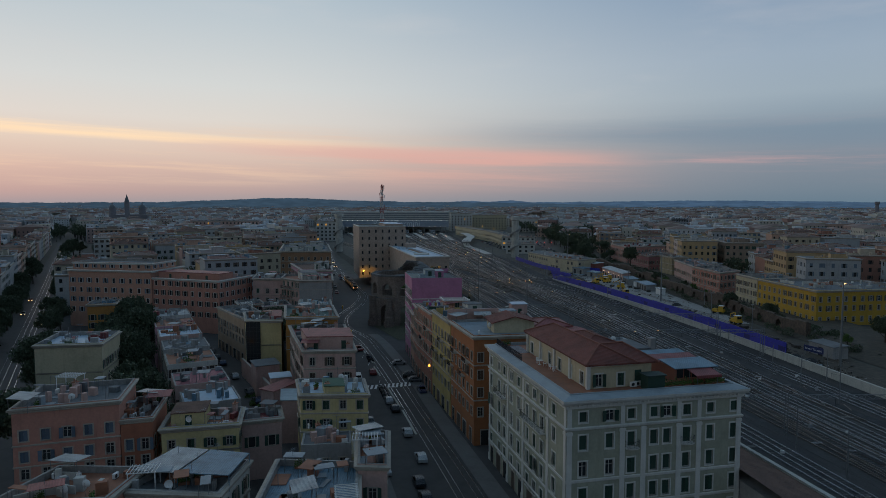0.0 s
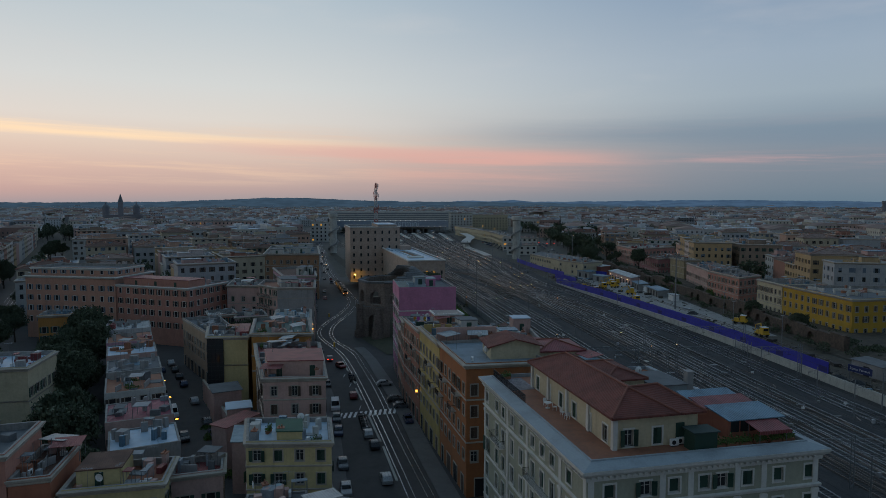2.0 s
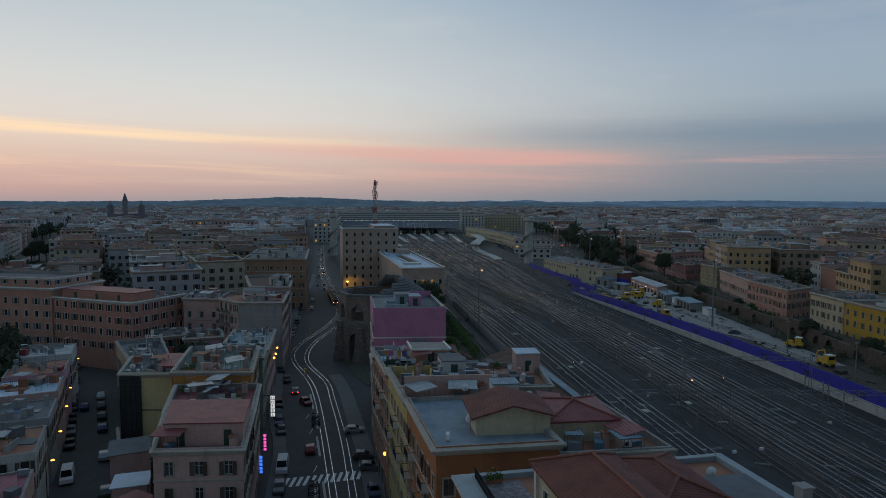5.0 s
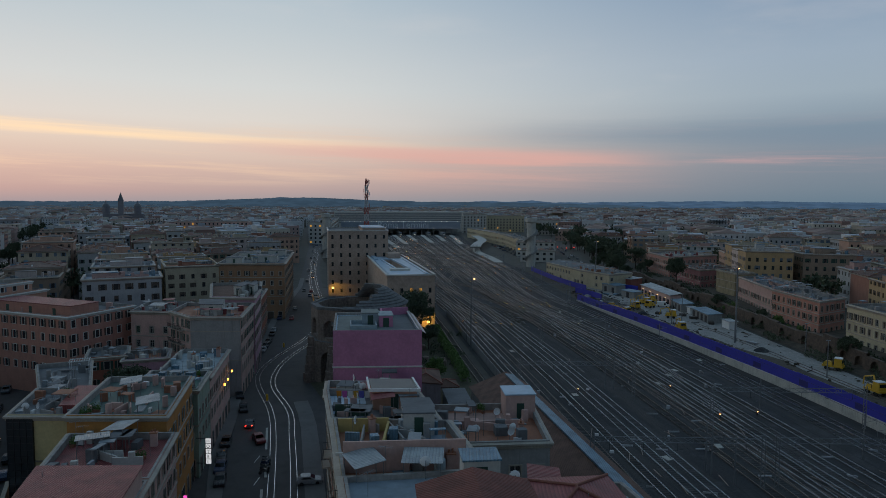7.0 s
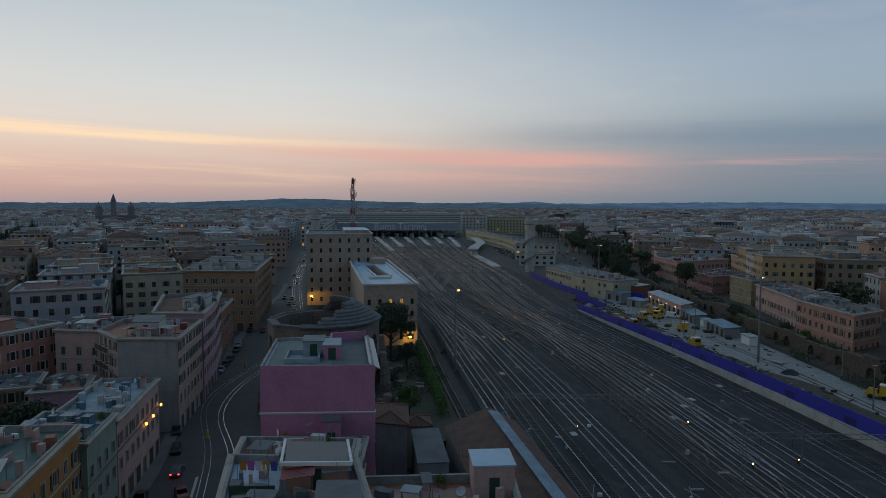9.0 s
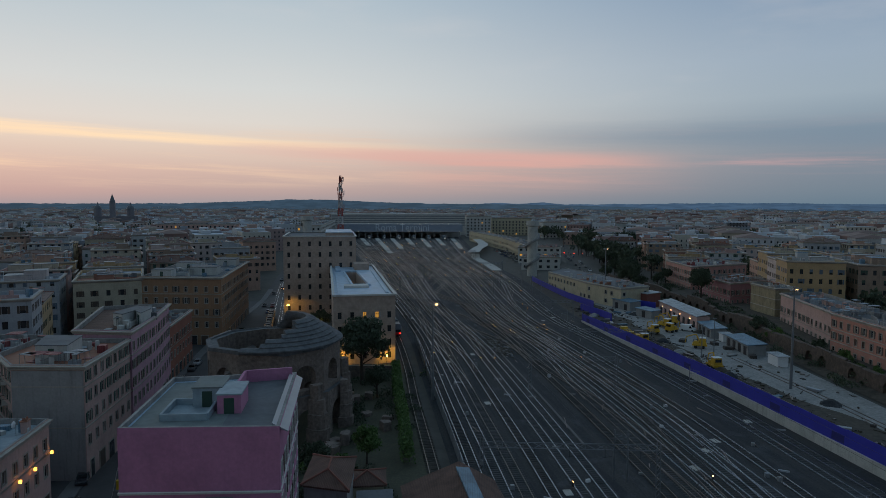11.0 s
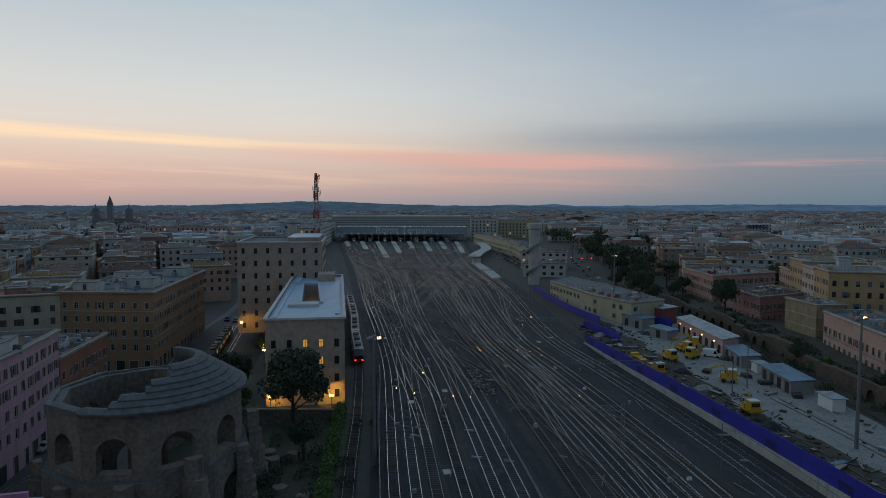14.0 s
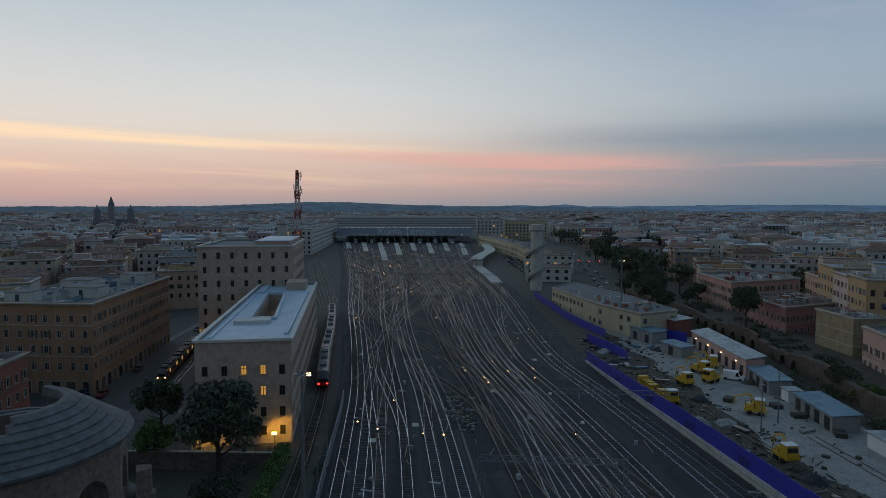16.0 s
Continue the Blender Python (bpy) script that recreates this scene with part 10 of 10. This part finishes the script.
# boxes, cable lids and puddle-grey slabs lying between the rails
box_p = None
for i in range(48):
    y = 70 + 330 * lr.random()
    x = running(lr.randrange(0, TRACKS - 1) + 0.5, y) + lr.uniform(-0.3, 0.3)
    k = lr.randrange(3)
    m = pose(x, y, 0, 0, 0, lr.uniform(-15, 15) + 8)
    if box_p is None:
        box_p = {}
    if k not in box_p:
        w, l, h = ((0.3, 0.5, 0.7), (0.35, 0.35, 0.45), (0.6, 1.8, 0.08))[k]
        mb = Mesh()
        mb.prism([(-w, -l / 2), (w, -l / 2), (w, l / 2), (-w, l / 2)], 0, h, top=[(-w * 0.9, -l * 0.46), (w * 0.9, -l * 0.46), (w * 0.9, l * 0.46), (-w * 0.9, l * 0.46)])
        nm = "trackside_box" if k < 2 else "cable_lid"
        t = tagged(new(nm, mb.mesh(nm, (zinc, white_paint, pale_concrete)[k])), ("small grey trackside cabinet on the ballast", "white-topped trackside box on the ballast", "pale concrete cable lid lying between tracks")[k], "trackside box", "trackside boxes")
        t.matrix_basis = m
        box_p[k] = t
    else:
        copy_thing(box_p[k], m)

# ---- street lamps and signs ----
for x, y in ((99.4, 622.0), (106.5, 626.0), (93.0, 630.0)):
    t = thing("traffic_light", (x, y, ground_z(x, y)), "traffic light on a dark post showing red", "traffic light", "traffic lights")
    mb = Mesh()
    mb.tube((0, 0, 0), (0, 0, 3.0), 0.07, 6)
    put("post", mb.mesh("post", dark_iron), t, top_matrix(t))
    mb = Mesh()
    mb.prism([(-0.25, -0.15), (0.25, -0.15), (0.25, 0.15), (-0.25, 0.15)], 3.0, 4.1)
    put("housing", mb.mesh("housing", dark_iron), t, top_matrix(t))
    mb = Mesh()
    mb.tube((0, -0.35, 3.8), (0, -0.15, 3.8), 0.34, 10)
    put("red_lamp", mb.mesh("red_lamp", lamp_red), t, top_matrix(t))
lp = None
for i, (x, y) in enumerate(((-47.7, 136.8), (-54.8, 150.1), (-61.3, 162.3), (-68.5, 175.6), (-75.3, 187.8), (-82.1, 200.5), (-89, 213))):
    m = pose(x, y, CITY, 0, 0, 27)
    if lp is None:
        lp = thing("street_lamp", (x, y, CITY), "slim street lamp with a glowing orange lantern", "street lamp", "side street lamps", turn=27)
        mb = Mesh()
        mb.tube((0, 0, 0), (0, 0, 6.4), 0.07, 8, 0, 0.05), mb.tube((0, 0, 6.4), (0.9, 0, 6.6), 0.04, 6)
        put("pole", mb.mesh("pole", dark_iron), lp, m)
        mb = Mesh()
        mb.tube((0.9, 0, 6.42), (0.9, 0, 6.58), 0.3, 10, 0, 0.12)
        put("lantern", mb.mesh("lantern", lamp_warm), lp, m)
    else:
        copy_thing(lp, m)
for x, y, z in ((-36.2, 207, 4.2), (-37.0, 211, 4.2), (-38.05, 216, 4.6), (-3.35, 153.6, 2.4)):
    t = thing("wall_lamp", (x, y, z), "glowing orange lamp over a shop front", "wall lamp", "wall lamps")
    mb = Mesh()
    mb.tube((0, 0, -0.2), (0, 0, 0.2), 0.2, 8)
    put("globe", mb.mesh("globe", lamp_warm), t, top_matrix(t))
hs = thing("hotel_sign", (-28.6, 179.6, -0.9), "vertical lit white sign on the corner house", "sign")
mb = Mesh()
mb.box(-30.6, 179.75, -0.8, -28.3, 179.85, -0.7), mb.box(-30.6, 179.75, 3.3, -28.3, 179.85, 3.4), mb.box(-28.75, 179.75, -0.8, -28.65, 179.85, 3.4)
part("bracket", mb, dark_iron, hs)
for i, ch_ in enumerate("HOTEL"):
    mb = Mesh()
    mb.box(-29.0, 179.6, 2.65 - i * 0.86, -28.2, 179.75, 3.35 - i * 0.86)
    part("letter_box", mb, sign_white, hs)
    writing(ch_, 0.7, black, pose(-28.6, 179.59, 2.75 - i * 0.86, 90, 0, 0), hs, "letter", 0.005)
for x, y, z, m_, lab in ((-25.2, 163.4, -1.2, sign_pink, "vertical pink neon sign on a house front"), (-23.6, 156.0, -2.0, sign_blue, "vertical blue neon sign over the pavement")):
    t = thing("neon_sign", (x, y, z), lab, "sign")
    mb = Mesh()
    mb.box(-1.2, 0.07, 0.3, 0.3, 0.12, 0.4)
    put("bracket", mb.mesh("bracket", dark_iron), t, top_matrix(t))
    for k in range(5):
        mb = Mesh()
        mb.box(-0.22, -0.06, k * 0.6, 0.22, 0.06, k * 0.6 + 0.42)
        put("panel", mb.mesh("panel", m_), t, top_matrix(t))
bol = None
for x, y in ((-32.7, 223.4), (-44.1, 277.2)):
    t = thing("traffic_bollard", (x, y, CITY - 0.02), "lit yellow traffic bollard in the road", "bollard", "bollards")
    mb = Mesh()
    mb.box(-0.3, -0.3, 0, 0.3, 0.3, 0.25)
    put("foot", mb.mesh("foot", concrete), t, top_matrix(t))
    mb = Mesh()
    mb.tube((0, 0, 0.25), (0, 0, 1.7), 0.28, 10)
    put("body", mb.mesh("body", yellow_m), t, top_matrix(t))
# yellow floodlights at the foot of the offices
for x, y, z, tx, ty in ((-10.8, 284.6, 2.4, -10.0, 288.0), (1.0, 286.6, 2.4, 1.4, 290.4), (-24, 318, 4.0, -30, 330), (-44.5, 355.5, 4.0, -44, 360)):
    t = thing("yellow_floodlight", (x, y, 0), "yellow floodlight on a short post against the wall", "floodlight", "floodlights")
    mb = Mesh()
    mb.tube((x, y, 0), (x, y, z), 0.06, 6)
    part("post", mb, dark_iron, t)
    mb = Mesh()
    mb.box(x - 0.4, y - 0.12, z, x + 0.4, y + 0.12, z + 0.4)
    part("lamp", mb, flood_yellow, t)
    lt = bpy.data.lights.new("sodium_flood", "SPOT")
    lt.energy, lt.color, lt.spot_size, lt.shadow_soft_size = 480, (1.0, 0.55, 0.06), radians(120), 0.4
    new("sodium_flood", lt).matrix_world = look((x, y + 0.3, z + 0.3), (tx, ty, 0.8))

# ---- things on the roofs, built once and copied ----
def proto_thing(name, label, category, group, parts):
    t = thing(name, (0, 0, -50), label, category, group)
    for nm, mb, m in parts:
        put(nm, mb.mesh(nm, m), t, top_matrix(t))
    return t


def dish_parts():
    d = Mesh()
    rings = [(0.0, 0.0), (0.2, 0.03), (0.38, 0.10), (0.5, 0.19)]
    n = 14
    for (r0, y0), (r1, y1) in zip(rings, rings[1:]):
        for k in range(n):
            a, b = 6.283 * k / n, 6.283 * (k + 1) / n
            d.face([(r * math.cos(c), -y - 0.12, 1.5 + r * math.sin(c) + 0.15 * y) for r, y, c in ((r0, y0, a), (r0, y0, b), (r1, y1, b), (r1, y1, a))])
    p = Mesh()
    p.tube((0, 0, 0), (0, 0, 1.7), 0.03, 6), p.tube((0, -0.1, 1.25), (0, -0.6, 1.45), 0.015, 5)
    return [("reflector", d, zinc if False else white_paint), ("mast", p, pole_m)]


def aerial_parts():
    p = Mesh()
    p.tube((0, 0, 0), (0, 0, 3.0), 0.025, 6)
    e = Mesh()
    e.tube((-0.7, 0, 2.9), (0.7, 0, 2.9), 0.015, 4)
    for k in range(7):
        x = -0.65 + k * 0.21
        e.tube((x, -0.35, 2.9), (x, 0.35, 2.9), 0.01, 4)
    return [("mast", p, pole_m), ("element_array", e, zinc)]


def ac_parts():
    b = Mesh()
    b.prism([(-0.45, -0.17), (0.45, -0.17), (0.45, 0.17), (-0.45, 0.17)], 0.1, 0.75)
    f = Mesh()
    f.tube((-0.12, -0.19, 0.43), (-0.12, -0.17, 0.43), 0.24, 12)
    g_ = Mesh()
    g_.box(-0.4, -0.15, 0, 0.4, 0.15, 0.1)
    return [("case", b, white_paint), ("fan_grille", f, dark_iron), ("feet", g_, dark_iron)]


def tank_parts():
    b = Mesh()
    b.tube((0, 0, 0.25), (0, 0, 1.5), 0.55, 14), b.tube((0, 0, 1.5), (0, 0, 1.65), 0.55, 14, 0, 0.2)
    f = Mesh()
    f.box(-0.5, -0.5, 0, 0.5, 0.5, 0.25)
    return [("tank", b, mat("pale_blue_tank", (0.35, 0.45, 0.5), 0.5)), ("stand", f, concrete)]


def chimney_parts():
    b = Mesh()
    b.prism([(-0.4, -0.3), (0.4, -0.3), (0.4, 0.3), (-0.4, 0.3)], 0, 1.7)
    c = Mesh()
    c.prism([(-0.5, -0.4), (0.5, -0.4), (0.5, 0.4), (-0.5, 0.4)], 1.7, 1.82)
    c.tube((-0.15, 0, 1.82), (-0.15, 0, 2.2), 0.1, 8), c.tube((0.2, 0, 1.82), (0.2, 0, 2.1), 0.1, 8)
    return [("stack", b, st_pale), ("cap", c, terrace)]


def pergola_parts():
    b = Mesh()
    for x in (-1.6, 1.6):
        for y in (-1.2, 1.2):
            b.box(x - 0.05, y - 0.05, 0, x + 0.05, y + 0.05, 2.3)
    for y in (-1.2, 1.2):
        b.box(-1.8, y - 0.04, 2.3, 1.8, y + 0.04, 2.42)
    s = Mesh()
    for k in range(9):
        x = -1.7 + k * 0.425
        s.box(x - 0.03, -1.4, 2.42, x + 0.03, 1.4, 2.5)
    return [("frame", b, white_paint), ("slats", s, white_paint)]


def shelter_parts(m):
    b = Mesh()
    for x in (-1.7, 1.7):
        for y in (-1.3, 1.3):
            b.tube((x, y, 0), (x, y, 2.1 + 0.15 * (y > 0)), 0.04, 6)
    r = Mesh()
    r.solid([(-1.9, -1.5, 2.1), (1.9, -1.5, 2.1), (1.9, 1.5, 2.4), (-1.9, 1.5, 2.4), (-1.9, -1.5, 2.16), (1.9, -1.5, 2.16), (1.9, 1.5, 2.46), (-1.9, 1.5, 2.46)], ((3, 2, 1, 0), (4, 5, 6, 7), (0, 1, 5, 4), (1, 2, 6, 5), (2, 3, 7, 6), (3, 0, 4, 7)))
    return [("frame", b, pole_m), ("sheet", r, m)]


def planter_parts(seed):
    b = Mesh()
    b.prism([(-0.7, -0.2), (0.7, -0.2), (0.7, 0.2), (-0.7, 0.2)], 0, 0.4)
    r = random.Random(seed)
    l = Mesh()
    for _ in range(160):
        p = Vector((r.uniform(-0.75, 0.75), r.uniform(-0.3, 0.3), 0.4 + abs(r.gauss(0, 0.35))))
        q = Euler((r.uniform(0, 6), r.uniform(0, 6), r.uniform(0, 6))).to_matrix()
        l.face([p + q @ Vector(o) * 0.2 for o in ((-0.5, -0.3, 0), (0.5, -0.2, 0), (0.4, 0.35, 0), (-0.4, 0.3, 0))])
    return [("trough", b, terrace), ("planting", l, leaf_l)]


KIT = [proto_thing("satellite_dish", "white satellite dish on a short roof mast", "satellite dish", "satellite dishes", dish_parts()),
       proto_thing("roof_aerial", "thin television aerial on a roof mast", "aerial", "roof aerials", aerial_parts()),
       proto_thing("air_conditioner", "white air conditioner on a roof", "air conditioner", "air conditioners", ac_parts()),
       proto_thing("water_tank", "pale blue round water tank on a roof", "water tank", "water tanks", tank_parts()),
       proto_thing("chimney", "plastered chimney with clay cap", "chimney", "chimneys", chimney_parts()),
       proto_thing("pergola", "white slatted pergola on a roof terrace", "pergola", "pergolas", pergola_parts()),
       proto_thing("roof_shelter", "pale sheet shelter on thin posts", "shelter", "roof shelters", shelter_parts(corrugated)),
       proto_thing("roof_shelter", "red sheet shelter on thin posts", "shelter", "roof shelters", shelter_parts(corrugated_r)),
       proto_thing("planter", "terracotta trough of green plants on a terrace", "planter", "planters", planter_parts(3))]
for t in KIT:
    for c in t.children:
        if c.name.split(".")[0] in ("element_array", "planting", "slats"):
            tagged(c, kind="stuff")
used = set()


def settle(k, m):
    """The first of a kind moves into place itself, the rest are copies."""
    if k not in used:
        used.add(k)
        KIT[k].matrix_basis = m
        return KIT[k]
    return copy_thing(KIT[k], m)


kr = random.Random(77)
for poly, z, det, seed in HOUSES:
    if det == 0 or len(poly) != 4:
        continue
    cx, cy = sum(p[0] for p in poly) / 4, sum(p[1] for p in poly) / 4
    dist = math.hypot(cx - 15, cy - 100)
    n = 9 if dist < 120 and det > 1 else 3 if dist < 190 else 1 if dist < 300 and kr.random() < 0.5 else 0
    if poly is P2:
        n = 0
    if poly is P or poly is P5 or poly is PL or poly is PTb:
        n = 0
    for _ in range(n):
        k = kr.choices(range(9), (4, 4, 3, 0.7, 2, 1.0, 1.2, 1.0, 3 if dist < 140 else 0))[0]
        p = quad(poly, kr.uniform(0.08, 0.92), kr.choice((kr.uniform(0.06, 0.2), kr.uniform(0.75, 0.94), kr.uniform(0.1, 0.9))))
        settle(k, pose(p.x, p.y, z, 0, 0, kr.choice((0, 90, 180, 270)) + kr.uniform(-20, 20) + 10))
# the grey-green palazzo's terrace: planters, chairs, units, aerials, a green cabin and a glazed veranda
for u, v, k, a in ((0.60, 0.06, 8, 13), (0.66, 0.06, 8, 13), (0.72, 0.06, 8, 13), (0.79, 0.06, 8, 13), (0.86, 0.06, 8, 13), (0.92, 0.06, 8, 13), (0.95, 0.11, 8, 103), (0.95, 0.17, 8, 103), (0.95, 0.24, 8, 103), (0.94, 0.33, 3, 13), (0.80, 0.80, 0, 190), (0.86, 0.86, 1, 20), (0.10, 0.95, 8, 13),
                   (0.44, 0.105, 2, 13), (0.475, 0.115, 2, 13), (0.62, 0.90, 0, 200)):
    p = quad(P, u, v)
    settle(k, pose(p.x, p.y, TERRACE, 0, 0, a))
for x, y, k in ((9.4, 124.6, 0), (4.6, 131.0, 1), (16.8, 133.6, 0), (9.0, 136.4, 0), (7.0, 122.6, 2)):
    settle(k, pose(x, y, 16.5, 0, 0, 190 + 40 * k))
cab = thing("roof_cabin", (28.9, 86.3, TERRACE), "dark green roof cabin on the terrace", "cabin", turn=13)
mb = Mesh()
mb.prism([(-1.3, -0.9), (1.3, -0.9), (1.3, 0.9), (-1.3, 0.9)], 0, 2.0)
put("wall", mb.mesh("wall", shutter_g), cab, top_matrix(cab))
mb = Mesh()
mb.prism([(-1.5, -1.1), (1.5, -1.1), (1.5, 1.1), (-1.5, 1.1)], 2.0, 2.14)
put("roof", mb.mesh("roof", mat("dark_green_felt", (0.03, 0.055, 0.05), 0.8)), cab, top_matrix(cab))
ver = thing("roof_veranda", (35.0, 93.6, TERRACE), "glazed veranda under blue-grey roof sheets", "veranda", turn=13)
mb = Mesh()
mb.prism([(-3.2, -4.2), (3.0, -4.2), (3.0, 4.6), (-3.2, 4.6)], 0, 2.2)
put("wall", mb.mesh("wall", st_red), ver, top_matrix(ver))
for x0, x1, y0, y1, m_ in ((-3.6, 3.4, -4.8, -0.6, corrugated_b), (-3.6, 3.4, -0.5, 2.4, corrugated_r), (-3.6, 3.4, 2.5, 5.0, corrugated_b)):
    mb = Mesh()
    mb.solid([(x0, y0, 2.2), (x1, y0, 2.2), (x1, y1, 2.6), (x0, y1, 2.6), (x0, y0, 2.3), (x1, y0, 2.3), (x1, y1, 2.7), (x0, y1, 2.7)], ((3, 2, 1, 0), (4, 5, 6, 7), (0, 1, 5, 4), (1, 2, 6, 5), (2, 3, 7, 6), (3, 0, 4, 7)))
    put("roof_sheet", mb.mesh("roof_sheet", m_), ver, top_matrix(ver))
for k in range(5):
    mb = Mesh()
    mb.box(-2.9 + k * 1.2, -4.26, 0.8, -1.9 + k * 1.2, -4.2, 2.0)
    put("pane", mb.mesh("pane", glass_m), ver, top_matrix(ver))
# red awning beside the veranda, chairs and a table on the terrace, and its dark railing
aw = thing("roof_awning", (36.6, 88.0, TERRACE), "red sheet awning on thin posts over the terrace", "awning", turn=13)
mb = Mesh()
for x, y in ((-1.6, -0.9), (1.6, -0.9), (1.6, 0.9), (-1.6, 0.9)):
    mb.tube((x, y, 0), (x, y, 1.8 + 0.2 * (y > 0)), 0.04, 6)
put("frame", mb.mesh("frame", pole_m), aw, top_matrix(aw))
mb = Mesh()
mb.solid([(-1.9, -1.2, 1.7), (1.9, -1.2, 1.7), (1.9, 1.2, 2.1), (-1.9, 1.2, 2.1), (-1.9, -1.2, 1.76), (1.9, -1.2, 1.76), (1.9, 1.2, 2.16), (-1.9, 1.2, 2.16)], ((3, 2, 1, 0), (4, 5, 6, 7), (0, 1, 5, 4), (1, 2, 6, 5), (2, 3, 7, 6), (3, 0, 4, 7)))
put("sheet", mb.mesh("sheet", corrugated_r), aw, top_matrix(aw))
mb = Mesh()
for k in range(14):
    x = -1.9 + k * 0.28
    mb.box(x, -1.24, 1.42 - 0.05 * (k % 2), x + 0.27, -1.21, 1.72)
put("valance", mb.mesh("valance", corrugated_r), aw, top_matrix(aw), "hanging red edge strip")


def chair_mesh():
    s, b, l = Mesh(), Mesh(), Mesh()
    s.box(-0.24, -0.24, 0.42, 0.24, 0.24, 0.46)
    b.prism([(-0.24, 0.20), (0.24, 0.20), (0.24, 0.25), (-0.24, 0.25)], 0.46, 0.9, top=[(-0.22, 0.30), (0.22, 0.30), (0.22, 0.34), (-0.22, 0.34)])
    l.box(-0.02, -0.02, 0, 0.02, 0.02, 0.42)
    return s.mesh("seat", white_paint), b.mesh("backrest", white_paint), l.mesh("leg", white_paint)


cs, cb, cl = chair_mesh()
chair = thing("garden_chair", (16.0, 98.6, TERRACE), "white plastic garden chair on the terrace", "chair", "terrace chairs", turn=80)
cm = top_matrix(chair)
put("seat", cs, chair, cm), put("backrest", cb, chair, cm)
for x in (-0.2, 0.2):
    for y in (-0.2, 0.2):
        put("leg", cl, chair, cm @ pose(x, y, 0))
for x, y, a in ((15.2, 100.4, 20), (16.9, 95.4, 200), (16.6, 96.6, 130)):
    copy_thing(chair, pose(x, y, TERRACE, 0, 0, a))
tb = thing("garden_table", (15.3, 99.4, TERRACE), "round white garden table on the terrace", "table")
mb = Mesh()
mb.tube((0, 0, 0.7), (0, 0, 0.74), 0.5, 18)
put("tabletop", mb.mesh("tabletop", white_paint), tb, top_matrix(tb))
mb = Mesh()
mb.tube((0, 0, 0), (0, 0, 0.05), 0.3, 12), mb.tube((0, 0, 0.05), (0, 0, 0.7), 0.05, 8)
put("pedestal", mb.mesh("pedestal", white_paint), tb, top_matrix(tb))
rl = thing("terrace_railing", (10.5, 108.0, TERRACE), "dark trellis railing along the terrace edge", "railing")
for k in range(9):
    a_, b_ = Vector((9.6, 112.4)).lerp(Vector((12.6, 99.8)), k / 9), Vector((9.6, 112.4)).lerp(Vector((12.6, 99.8)), (k + 1) / 9)
    mb = Mesh()
    for j in range(9):
        p_ = a_.lerp(b_, j / 9)
        mb.box(p_.x - 0.02, p_.y - 0.02, TERRACE, p_.x + 0.02, p_.y + 0.02, TERRACE + 1.5)
    for zz in (0.5, 1.0, 1.5):
        mb.tube((*a_, TERRACE + zz), (*b_, TERRACE + zz), 0.025, 5)
    part("panel", mb, dark_iron, rl)
mb = Mesh()
mb.prism([(9.9, 112.2), (13.6, 113.0), (14.9, 107.4), (11.2, 106.6)], TERRACE + 0.005, TERRACE + 0.03)
part("patterned_floor", mb, mat("pale_patterned_tiles", (0.34, 0.30, 0.32), 0.7, big=0.2, small=0.5, scale=3.0), rl, "pale patterned tile floor at the terrace end")
# laundry on the rosy house's terrace
ln = thing("washing_line", (-2.0, 164.0, 14.73), "washing line with coloured laundry on a terrace", "washing line")
mb = Mesh()
mb.tube((-4.6, 163, 14.7), (-4.6, 163, 16.6), 0.03, 6), mb.tube((0.2, 163.2, 14.7), (0.2, 163.2, 16.6), 0.03, 6), mb.tube((-4.6, 163, 16.5), (0.2, 163.2, 16.5), 0.012, 4)
part("line", mb, pole_m, ln)
for k, c in enumerate(((0.55, 0.2, 0.02), (0.5, 0.1, 0.35), (0.6, 0.6, 0.6), (0.55, 0.3, 0.03), (0.1, 0.1, 0.4), (0.6, 0.58, 0.55))):
    mb = Mesh()
    x = -4.4 + k * 0.75
    mb.solid([(x, 163.02, 16.48), (x + 0.66, 163.04, 16.48), (x + 0.62, 163.14, 15.5), (x + 0.05, 163.12, 15.55)], ((0, 1, 2, 3), (3, 2, 1, 0)))
    part("cloth", mb, mat("cloth_%d" % k, c, 0.9), ln)
for k in range(9):
    if k not in used:
        settle(k, pose(-36, 80, 6.4))
